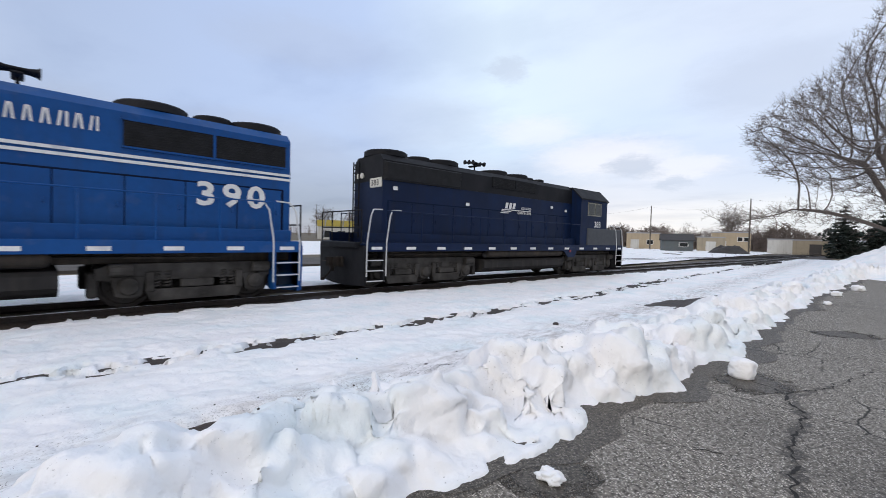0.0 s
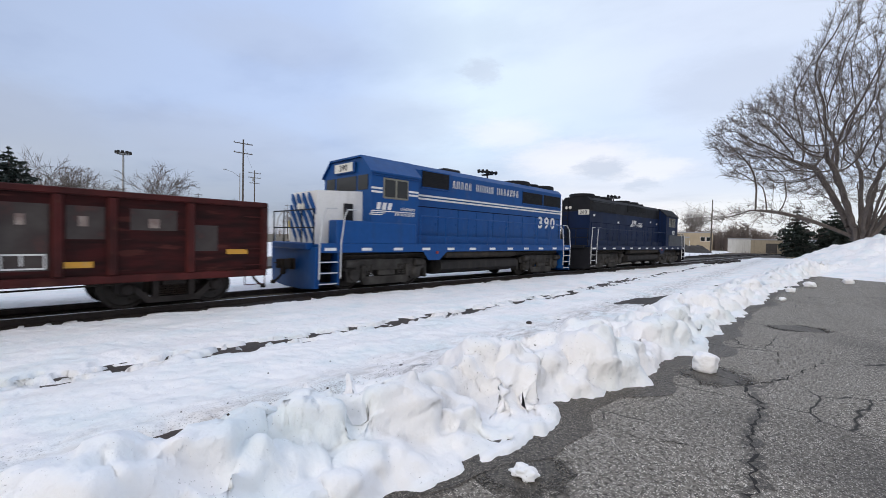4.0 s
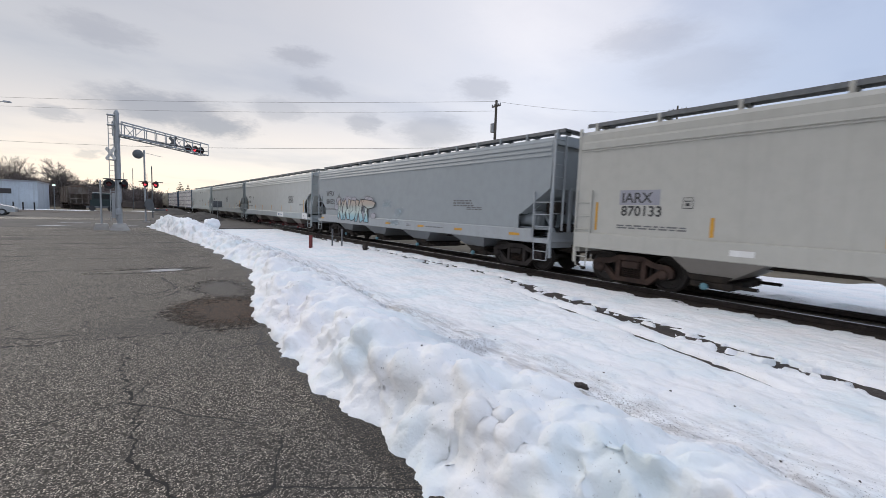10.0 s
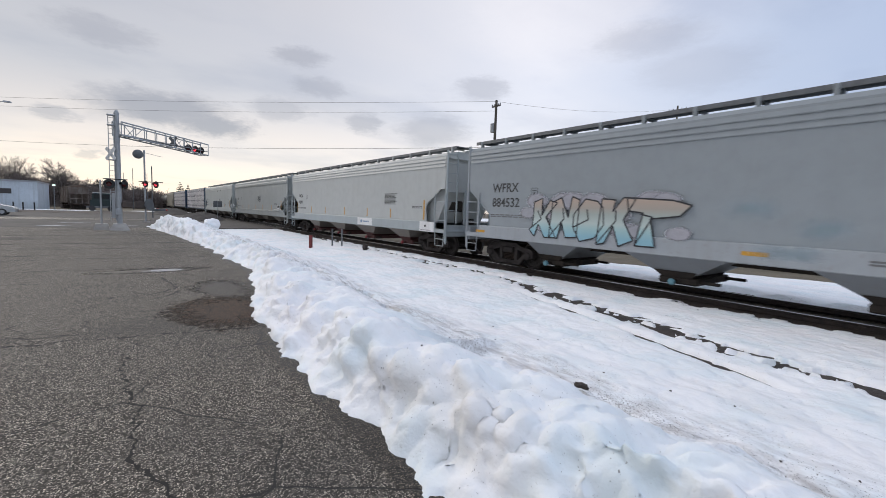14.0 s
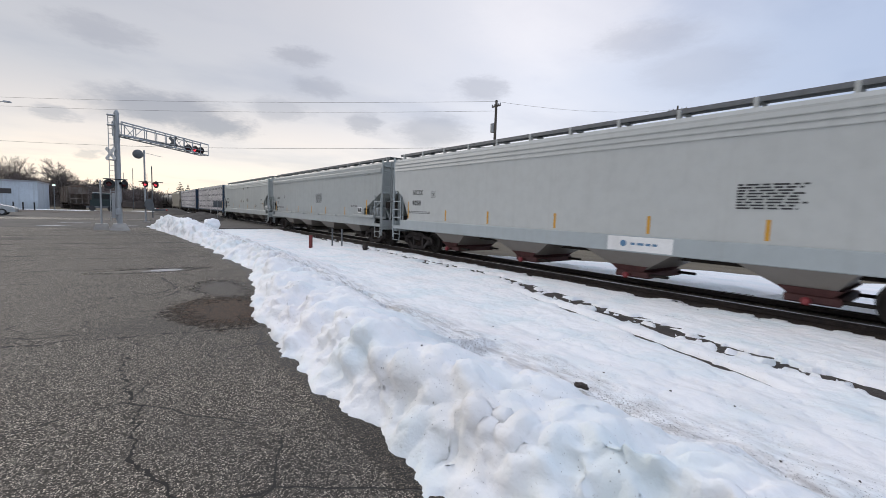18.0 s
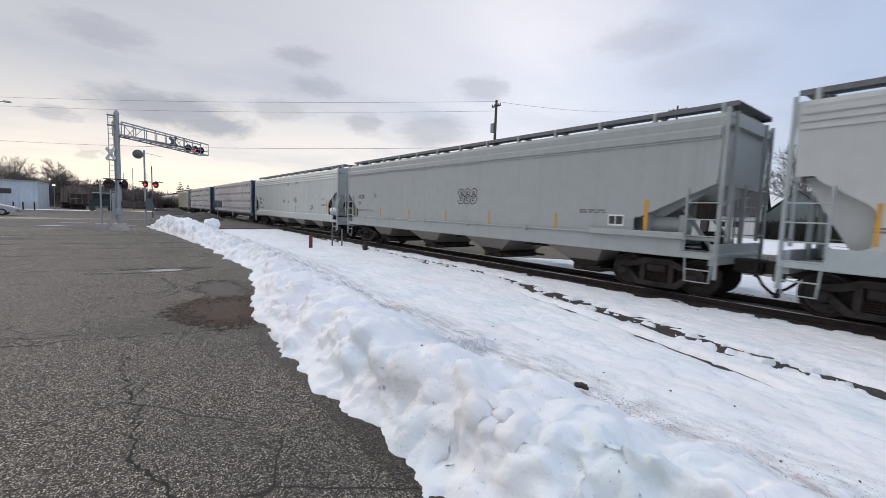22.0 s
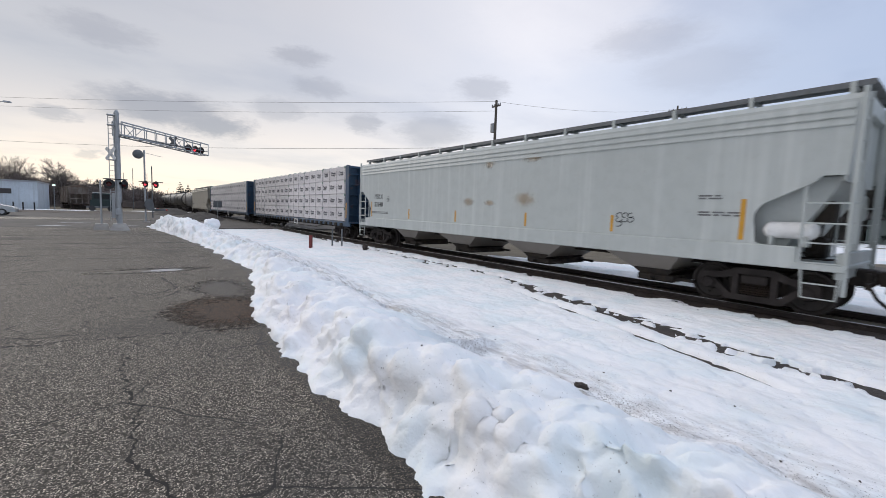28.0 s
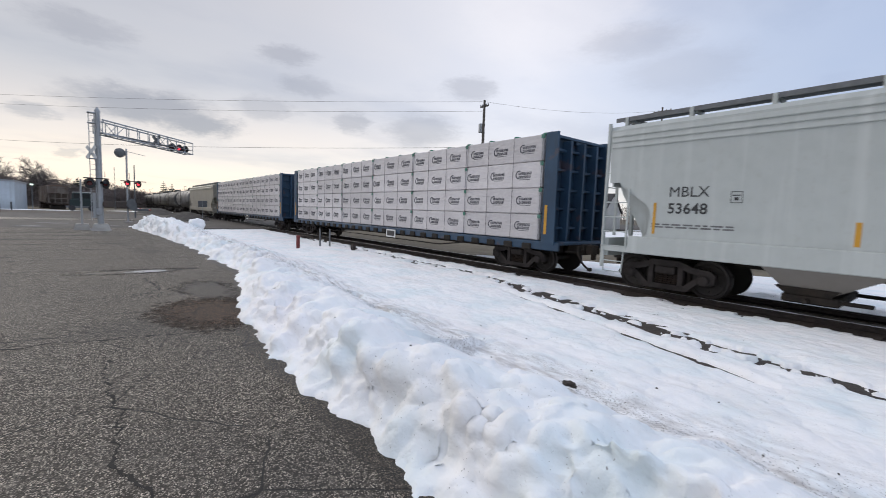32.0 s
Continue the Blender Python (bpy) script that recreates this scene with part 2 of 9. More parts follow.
    for scale, depth, strength, dimple in ((3.2, 0.08, 0.5, 0), (7.5, 0.055, 0.6, 1), (17, 0.022, 0.5, 0), (70, 0.004, 0.4, 0)):
        if dimple:
            vo = N("ShaderNodeTexVoronoi")
            vo.feature = "SMOOTH_F1"
            vo.inputs["Scale"].default_value = scale
            L(wob.outputs[1], vo.inputs["Vector"])
            h = vo.outputs["Distance"]
        else:
            _, h = fac(scale, 5, 0, 1)
        bm = N("ShaderNodeBump")
        bm.inputs["Distance"].default_value, bm.inputs["Strength"].default_value = depth, strength
        L(h, bm.inputs["Height"])
        if normal:
            L(normal, bm.inputs["Normal"])
        normal = bm.outputs[0]
    L(normal, p.inputs["Normal"])
    return m


def asphalt_material(name="asphalt", tint=None, rough=0.8):
    """Old parking-lot asphalt: pale gravel in worn binder, darker patches, hairline cracks."""
    m = bpy.data.materials.new(name)
    m.use_nodes = True
    nt = m.node_tree
    N, L = nt.nodes.new, nt.links.new
    p = nt.nodes["Principled BSDF"]
    tc = N("ShaderNodeTexCoord").outputs["Object"]

    def noise_node(s, d):
        n = N("ShaderNodeTexNoise")
        n.inputs["Scale"].default_value, n.inputs["Detail"].default_value = s, d
        L(tc, n.inputs["Vector"])
        return n.outputs["Fac"]

    def rng(f, a, b, c=0.0, d=1.0):
        r = N("ShaderNodeMapRange")
        L(f, r.inputs[0])
        for i, q in enumerate((a, b, c, d)):
            r.inputs[i + 1].default_value = q
        return r.outputs[0]

    def mix(f, a, b):
        n = N("ShaderNodeMix")
        n.data_type = "RGBA"
        L(f, n.inputs[0])
        for i, q in ((6, a), (7, b)):
            if isinstance(q, tuple):
                n.inputs[i].default_value = (*q, 1)
            else:
                L(q, n.inputs[i])
        return n.outputs[2]

    v = N("ShaderNodeTexVoronoi")
    v.inputs["Scale"].default_value = 80
    L(tc, v.inputs["Vector"])
    stone = rng(v.outputs["Distance"], 0.52, 0.40)
    sc = N("ShaderNodeSeparateColor")
    L(v.outputs["Color"], sc.inputs[0])
    tone = mix(sc.outputs[0], (0.065, 0.053, 0.041), (1.0, 0.88, 0.72))
    pick = rng(sc.outputs[1], 0.22, 0.28)
    mu = N("ShaderNodeMath")
    mu.operation = "MULTIPLY"
    L(stone, mu.inputs[0])
    L(pick, mu.inputs[1])
    c = mix(mu.outputs[0], (0.034, 0.0275, 0.0205), tone)
    worn = rng(noise_node(0.7, 6), 0.35, 0.7, 0.0, 0.22)
    c = mix(worn, c, (0.185, 0.162, 0.133))
    # clusters of stone and binder a hand wide
    c = mix(rng(noise_node(13, 6), 0.42, 0.66, 0.0, 0.38), c, (0.036, 0.031, 0.026))
    c = mix(rng(noise_node(9, 5), 0.55, 0.72, 0.0, 0.40), c, (0.30, 0.265, 0.22))
    # coarse mottling that still shows further off
    c = mix(rng(noise_node(30, 3), 0.50, 0.64, 0.0, 0.50), c, (0.034, 0.028, 0.022))
    c = mix(rng(noise_node(38, 3), 0.55, 0.68, 0.0, 0.50), c, (0.36, 0.315, 0.255))
    # the lot changes to a paler, stonier mix towards +x
    sx = N("ShaderNodeSeparateXYZ")
    L(tc, sx.inputs[0])
    bare = rng(sx.outputs[0], -1.0, 3.0, 0.0, 0.90)
    v2 = N("ShaderNodeTexVoronoi")
    v2.inputs["Scale"].default_value = 72
    L(tc, v2.inputs["Vector"])
    sc2 = N("ShaderNodeSeparateColor")
    L(v2.outputs["Color"], sc2.inputs[0])
    pale = mix(sc2.outputs[0], (0.30, 0.275, 0.245), (0.92, 0.86, 0.77))
    few = N("ShaderNodeMath")
    few.operation = "MULTIPLY"
    L(rng(v2.outputs["Distance"], 0.56, 0.34), few.inputs[0])
    L(rng(sc2.outputs[1], 0.40, 0.50), few.inputs[1])
    pale_stone = mix(few.outputs[0], mix(rng(noise_node(28, 5), 0.35, 0.65), (0.065, 0.057, 0.048), (0.29, 0.265, 0.225)), pale)
    c = mix(bare, c, pale_stone)
    dark = rng(noise_node(0.33, 5), 0.54, 0.70, 0.0, 0.5)
    c = mix(dark, c, (0.045, 0.042, 0.04))
    # hairline cracks
    wob = N("ShaderNodeMix")
    wob.data_type = "VECTOR"
    wob.inputs[0].default_value = 0.12
    wn = N("ShaderNodeTexNoise")
    wn.inputs["Scale"].default_value = 3
    L(tc, wn.inputs["Vector"])
    L(tc, wob.inputs[4])
    L(wn.outputs["Color"], wob.inputs[5])
    cv = N("ShaderNodeTexVoronoi")
    cv.feature = "DISTANCE_TO_EDGE"
    cv.inputs["Scale"].default_value = 0.62
    L(wob.outputs[1], cv.inputs["Vector"])
    crack = rng(cv.outputs["Distance"], 0.0075, 0.0020)
    gate = rng(noise_node(0.6, 3), 0.47, 0.53)
    mu2 = N("ShaderNodeMath")
    mu2.operation = "MULTIPLY"
    L(crack, mu2.inputs[0])
    L(gate, mu2.inputs[1])
    c = mix(mu2.outputs[0], c, (0.03, 0.028, 0.025))
    if tint:
        full = N("ShaderNodeValue")
        full.outputs[0].default_value = 1.0
        wet = mix(full.outputs[0], c, tint)
        wet.node.blend_type = "MULTIPLY"
        c = wet
    L(c, p.inputs["Base Color"])
    p.inputs["Roughness"].default_value = rough
    p.inputs["Specular IOR Level"].default_value = 0.34
    sub = N("ShaderNodeMath")
    sub.operation = "SUBTRACT"
    L(stone, sub.inputs[0])
    L(mu2.outputs[0], sub.inputs[1])
    b = N("ShaderNodeBump")
    b.inputs["Strength"].default_value, b.inputs["Distance"].default_value = 0.7, 0.006
    L(sub.outputs[0], b.inputs["Height"])
    L(b.outputs[0], p.inputs["Normal"])
    return m


def soft_edge(m, solid=0.35, ragged=0.55, scale=4.0, flat=(1, 1, 0), strength=1.0):
    """Let a stain's material fade out raggedly towards the rim of its patch."""
    nt = m.node_tree
    N, L = nt.nodes.new, nt.links.new
    tc = N("ShaderNodeTexCoord")
    off = N("ShaderNodeVectorMath")
    off.operation = "SUBTRACT"
    L(tc.outputs["Generated"], off.inputs[0])
    off.inputs[1].default_value = (0.5, 0.5, 0.5)
    fl = N("ShaderNodeVectorMath")
    fl.operation = "MULTIPLY"
    L(off.outputs[0], fl.inputs[0])
    fl.inputs[1].default_value = flat
    ln = N("ShaderNodeVectorMath")
    ln.operation = "LENGTH"
    L(fl.outputs[0], ln.inputs[0])
    n = N("ShaderNodeTexNoise")
    n.inputs["Scale"].default_value, n.inputs["Detail"].default_value, n.inputs["Roughness"].default_value = scale, 7, 0.65
    L(tc.outputs["Object"], n.inputs["Vector"])
    w = N("ShaderNodeMath")
    w.operation = "MULTIPLY_ADD"
    L(n.outputs["Fac"], w.inputs[0])
    w.inputs[1].default_value = -ragged
    L(ln.outputs["Value"], w.inputs[2])
    r = N("ShaderNodeMapRange")
    r.interpolation_type = "SMOOTHSTEP"
    L(w.outputs[0], r.inputs[0])
    r.inputs[1].default_value, r.inputs[2].default_value = 0.47 - ragged * 0.5, solid - ragged * 0.62 - 0.1
    r.inputs[3].default_value, r.inputs[4].default_value = 0.0, strength
    L(r.outputs[0], nt.nodes["Principled BSDF"].inputs["Alpha"])
    return m


SNOW = snow_material("snow", 0.25)
ASPHALT = asphalt_material()
DIRT = material("wet_dirt", (0.062, 0.046, 0.037), (0.026, 0.021, 0.019), 2.2, 0.9, 0.75, bump=0.03, bump_scale=14)
FIELD = material("brown_grass", (0.16, 0.13, 0.085), (0.09, 0.075, 0.05), 0.8, 0.8, 0.9, bump=0.03, bump_scale=6)
BALLAST = material("ballast", (0.024, 0.021, 0.020), (0.010, 0.009, 0.009), 9, 0.9, 0.9, spec=0.15, bump=0.05, bump_scale=22)
RAIL_STEEL = material("rail_steel", (0.050, 0.036, 0.031), (0.022, 0.018, 0.017), 6, 0.8, 0.6, metal=0.3)
RAIL_TOP = material("rail_head", (0.45, 0.45, 0.47), (0.3, 0.28, 0.27), 8, 0.5, 0.3, metal=0.9)
TIE = material("tie_wood", (0.034, 0.028, 0.025), (0.017, 0.014, 0.013), 5, 0.8, 0.85, bump=0.01, rand=0.25, stretch=(1, 0.2, 1))
ROAD = material("road_asphalt", (0.100, 0.089, 0.078), (0.055, 0.049, 0.043), 0.8, 0.8, 0.85, bump=0.004, bump_scale=60)
CONCRETE = material("concrete", (0.42, 0.40, 0.37), (0.28, 0.26, 0.24), 3, 0.7, 0.85, bump=0.006)
GALV = material("galvanised_steel", (0.42, 0.44, 0.46), (0.30, 0.32, 0.34), 5, 0.6, 0.5, metal=0.55, streak=0.25)
BLACK = material("black_paint", (0.018, 0.018, 0.02), (0.03, 0.028, 0.027), 6, 0.6, 0.5)
UNDER = material("grimy_undergear", (0.030, 0.028, 0.026), (0.060, 0.047, 0.038), 3, 0.8, 0.8, spec=0.15, bump=0.006, streak=0.3)
RUSTY = material("rusty_undergear", (0.060, 0.042, 0.033), (0.025, 0.021, 0.020), 4, 0.9, 0.85, spec=0.15, bump=0.006)
WHEEL = material("wheel_steel", (0.040, 0.032, 0.028), (0.025, 0.022, 0.02), 5, 0.8, 0.6, metal=0.25)
WHITE = material("white_paint", (0.80, 0.80, 0.79), (0.66, 0.65, 0.63), 2, 0.5, 0.45, streak=0.15)
LETTER_BLACK = material("black_stencil", (0.03, 0.03, 0.032), (0.06, 0.06, 0.06), 4, 0.5, 0.6)
LETTER_WHITE = material("white_stencil", (0.78, 0.78, 0.77), (0.62, 0.62, 0.6), 3, 0.6, 0.5, speck=0.3, speck_colour=(0.2, 0.25, 0.4))
YELLOW = material("yellow_reflector", (0.62, 0.31, 0.025), (0.42, 0.22, 0.04), 5, 0.5, 0.45, speck=0.4, speck_colour=(0.35, 0.25, 0.15), speck_scale=9)
GLASS_DARK = material("cab_glass", (0.02, 0.022, 0.024), (0.03, 0.03, 0.03), 2, 0.3, 0.12, spec=0.3)
BALLAST_STONE = material("crushed_stone", (0.050, 0.042, 0.039), (0.014, 0.013, 0.013), 14, 1.0, 0.9, spec=0.2)


# ---------------------------------------------------------------- mesh helpers
class Shape:
    """Collects corners and faces of one mesh."""

    def __init__(self):
        self.v, self.f = [], []

    def add(self, verts, faces):
        k = len(self.v)
        self.v += [tuple(p) for p in verts]
        self.f += [tuple(i + k for i in q) for q in faces]
        return self

    def box(self, x0, x1, y0, y1, z0, z1):
        return self.add([(x, y, z) for x in (x0, x1) for y in (y0, y1) for z in (z0, z1)],
                        [(0, 1, 3, 2), (4, 6, 7, 5), (0, 4, 5, 1), (2, 3, 7, 6), (0, 2, 6, 4), (1, 5, 7, 3)])

    def soft(self, x0, x1, y0, y1, z0, z1, b=0.02):
        """A box with chamfered edges."""
        b = min(b, (x1 - x0) * 0.45, (y1 - y0) * 0.45, (z1 - z0) * 0.45)
        c = [(x0, x1), (y0, y1), (z0, z1)]
        verts, at = [], {}
        for i in (0, 1):
            for j in (0, 1):
                for k in (0, 1):
                    s = (i, j, k)
                    for ax in range(3):
                        q = [c[a][s[a]] + (0 if a == ax else (b if s[a] == 0 else -b)) for a in range(3)]
                        at[s, ax] = len(verts)
                        verts.append(q)
        faces = []
        for ax in range(3):
            u, w = [a for a in range(3) if a != ax]
            for side in (0, 1):
                ring = []
                for p, q in ((0, 0), (1, 0), (1, 1), (0, 1)):
                    s = [0, 0, 0]
                    s[ax], s[u], s[w] = side, p, q
                    ring.append(at[tuple(s), ax])
                faces.append(ring)
            for p in (0, 1):
                for q in (0, 1):
                    s0, s1 = [0, 0, 0], [0, 0, 0]
                    s0[ax], s1[ax] = 0, 1
                    for s in (s0, s1):
                        s[u], s[w] = p, q
                    faces.append([at[tuple(s0), u], at[tuple(s0), w], at[tuple(s1), w], at[tuple(s1), u]])
        for i in (0, 1):
            for j in (0, 1):
                for k in (0, 1):
                    faces.append([at[(i, j, k), a] for a in range(3)])
        return self.add(verts, faces)

    def tube(self, points, r, n=8, r1=None, caps=True):
        """A round bar along a line of points; r1: the radius at its end."""
        pts = [Vector(p) for p in points]
        m = len(pts)
        rings = []
        side = None
        for i, p in enumerate(pts):
            d = (pts[min(i + 1, m - 1)] - pts[max(i - 1, 0)]).normalized()
            if side is None or abs(side.dot(d)) > 0.95:
                side = d.orthogonal().normalized()
            side = (side - d * side.dot(d)).normalized()
            up = d.cross(side)
            rad = r if r1 is None else r + (r1 - r) * i / max(m - 1, 1)
            rings.append([p + (side * math.cos(a) + up * math.sin(a)) * rad for a in (2 * math.pi * k / n for k in range(n))])
        verts = [q for ring in rings for q in ring]
        faces = [(i * n + k, i * n + (k + 1) % n, (i + 1) * n + (k + 1) % n, (i + 1) * n + k) for i in range(m - 1) for k in range(n)]
        if caps:
            faces += [tuple(range(n))[::-1], tuple((m - 1) * n + k for k in range(n))]
        return self.add(verts, faces)

    def turned(self, profile, axis_a, axis_b, n=20):
        """A turned body: profile of (distance along the axis, radius) between two points."""
        a, b = Vector(axis_a), Vector(axis_b)
        d = (b - a).normalized()
        s = d.orthogonal().normalized()
        u = d.cross(s)
        verts = []
        for t, r in profile:
            verts += [a + d * t + (s * math.cos(q) + u * math.sin(q)) * r for q in (2 * math.pi * k / n for k in range(n))]
        m = len(profile)
        faces = [(i * n + k, i * n + (k + 1) % n, (i + 1) * n + (k + 1) % n, (i + 1) * n + k) for i in range(m - 1) for k in range(n)]
        faces += [tuple(range(n))[::-1], tuple((m - 1) * n + k for k in range(n))]
        return self.add(verts, faces)

    def plate(self, outline, axis, a0, a1):
        """A flat outline pulled out along an axis ('x': outline in y, z; 'y': in x, z; 'z': in x, y)."""
        n = len(outline)

        def at(p, a):
            return {"x": (a, p[0], p[1]), "y": (p[0], a, p[1]), "z": (p[0], p[1], a)}[axis]

        verts = [at(p, a0) for p in outline] + [at(p, a1) for p in outline]
        faces = [tuple(range(n)), tuple(range(2 * n - 1, n - 1, -1))] + [(i, i + n, (i + 1) % n + n, (i + 1) % n) for i in range(n)]
        return self.add(verts, faces)

    def hull8(self, low, high):
        """Two four-cornered rings joined into a solid."""
        return self.add(list(low) + list(high), [(3, 2, 1, 0), (4, 5, 6, 7)] + [(i, (i + 1) % 4, (i + 1) % 4 + 4, i + 4) for i in range(4)])

    def mesh(self, name, mat, smooth=False):
        me = bpy.data.meshes.new(name)
        me.from_pydata(self.v, [], self.f)
        bm = bmesh.new()
        bm.from_mesh(me)
        bmesh.ops.recalc_face_normals(bm, faces=bm.faces)
        bm.to_mesh(me)
        bm.free()
        if mat:
            me.materials.append(mat)
        if smooth:
            me.polygons.foreach_set("use_smooth", [True] * len(me.polygons))
            me.set_sharp_from_angle(angle=radians(38))
        return me


def part(name, shape, mat, parent=None, label="", smooth=False):
    """One mesh object under a thing or a part."""
    me = shape if isinstance(shape, bpy.types.Mesh) else shape.mesh(name, mat, smooth)
    ob = new(name, me)
    if parent:
        ob.parent = parent
    return tagged(ob, label)


def thing(name, label, category, group="", m=None, kind="", shape=None, mat=None, smooth=False):
    """A top-level thing: an empty at its base, or one mesh."""
    ob = new(name, shape.mesh(name, mat, smooth) if shape else None)
    if m:
        ob.matrix_world = m
    return tagged(ob, label, category, group, kind)


def words(name, text, size, mat, parent, m, spread=1.0, fat=0.0, align="LEFT", label="", wide=1.0):
    """Flat lettering; m takes its plane (x along the line, y up) to the parent's space."""
    c = bpy.data.curves.new(name, "FONT")
    c.body, c.size, c.extrude, c.offset, c.align_x, c.space_character = text, size, 0.002, fat, align, spread
    c.resolution_u = 3
    tmp = new(name, c)
    bpy.context.view_layer.update()
    me = bpy.data.meshes.new_from_object(tmp.evaluated_get(bpy.context.evaluated_depsgraph_get()))
    bpy.data.objects.remove(tmp)
    bpy.data.curves.remove(c)
    me.materials.clear()
    me.materials.append(mat)
    me.transform(m @ Matrix.Diagonal((wide, 1, 1, 1)))
    ob = new(name, me)
    ob.parent = parent
    return tagged(ob, label)


def near_side(x, z, y):
    """Plane of lettering on the side of a car that faces the lot (towards -y)."""
    return Matrix.Translation((x, y, z)) @ Matrix.Rotation(radians(90), 4, "X")


_lat = np.random.RandomState(5).rand(256, 256)


def grain(x, y, scale, octaves=4, gain=0.5, off=0.0):
    """Smooth noise from 0 to 1 over arrays x, y."""
    x, y = np.asarray(x, float) * scale + 31.7 + off, np.asarray(y, float) * scale + 17.3 + off * 1.7
    total, amp, norm = 0.0, 1.0, 0.0
    for _ in range(octaves):
        i, j = np.floor(x).astype(int), np.floor(y).astype(int)
        u, w = x - i, y - j
        u, w = u * u * (3 - 2 * u), w * w * (3 - 2 * w)
        a, b, c, d = _lat[i % 256, j % 256], _lat[(i + 1) % 256, j % 256], _lat[i % 256, (j + 1) % 256], _lat[(i + 1) % 256, (j + 1) % 256]
        total = total + amp * ((a * (1 - u) + b * u) * (1 - w) + (c * (1 - u) + d * u) * w)
        norm += amp
        amp *= gain
        x, y = x * 2.03 + 9.1, y * 2.03 + 4.7
    return total / norm


def sheet(name, xs, ys, height, mat):
    """A ground sheet over the grid xs, ys at height(X, Y)."""
    X, Y = np.meshgrid(xs, ys, indexing="ij")
    Z = height(X, Y)
    n, m = len(xs), len(ys)
    v = np.stack([X, Y, Z], -1).reshape(-1, 3)
    i, j = np.meshgrid(np.arange(n - 1), np.arange(m - 1), indexing="ij")
    q = (i * m + j).ravel()
    f = np.stack([q, q + m, q + m + 1, q + 1], -1)
    me = bpy.data.meshes.new(name)
    me.from_pydata(v.tolist(), [], f.tolist())
    me.materials.append(mat)
    me.polygons.foreach_set("use_smooth", [True] * len(me.polygons))
    return new(name, me)


# ---------------------------------------------------------------- ground, snow and track
def smooth(a, b, x):
    t = np.clip((x - a) / (b - a), 0, 1)
    return t * t * (3 - 2 * t)


EDGE_X = [-60, -36, -28, -20, -12, -11, -8.2, -5.5, -3.5, -2, 0, 1.9, 3, 4.1, 6.2, 10.5, 21, 34, 45, 80]
EDGE_Y = [1.0, 1.7, 2.4, 2.97, 2.96, 2.70, 2.00, 1.67, 1.63, 1.72, 1.92, 2.0, 1.75, 1.85, 1.35, 1.2, 0.75, -0.5, -14, -20]
CREST_X = [-60, -37, -35, -31, -25, -18, -10, -6, -2, 0.5, 2, 3, 6, 9, 14, 24, 34, 60]
CREST_H = [0.0, 0.0, 0.85, 1.05, 0.62, 0.40, 0.42, 0.46, 0.56, 0.50, 0.46, 0.56, 0.58, 0.46, 0.36, 0.40, 0.8, 0.8]


def pillow(X, Y, scale, off, octaves=2):
    """Rounded lumps with sharp creases between them, from 0 to about 1."""
    return np.abs(grain(X, Y, scale, octaves, off=off) - 0.5) * 2.6


def domes(X, Y, size, seed, fill=0.75):
    """Close-packed rounded clods about size metres across: 0 in the creases, 1 on the tops."""
    u, v = X / size, Y / size
    iu, iv = np.floor(u), np.floor(v)
    best = np.full_like(u, 1.0)
    for di in (-1, 0, 1):
        for dj in (-1, 0, 1):
            a, b = iu + di, iv + dj
            h = np.sin(a * 127.1 + b * 311.7 + seed * 17.3) * 43758.5453
            k = np.sin(a * 269.5 + b * 183.3 + seed * 9.1) * 24634.6345
            h, k = h - np.floor(h), k - np.floor(k)
            q = np.sin(h * 91.7 + k * 47.3) * 0.5 + 0.5
            rad = fill * (0.55 + 0.6 * q)
            d = ((u - a - 0.15 - 0.7 * h) ** 2 + (v - b - 0.15 - 0.7 * k) ** 2) / rad ** 2
            best += np.exp(9.0 * np.clip(1 - d, 0, 1) ** 0.8 * (0.45 + 0.55 * q)) - 1.0
    return np.log(best) / 9.0


def rut_line(X):
    return np.where(X < 0, 6.95 - 0.28 * np.clip(X, -9, 0), 6.95 - 0.075 * X + 0.003 * X * np.clip(X, 0, 20)) + np.where(X < -9, (-X - 9) * 0.06, 0)


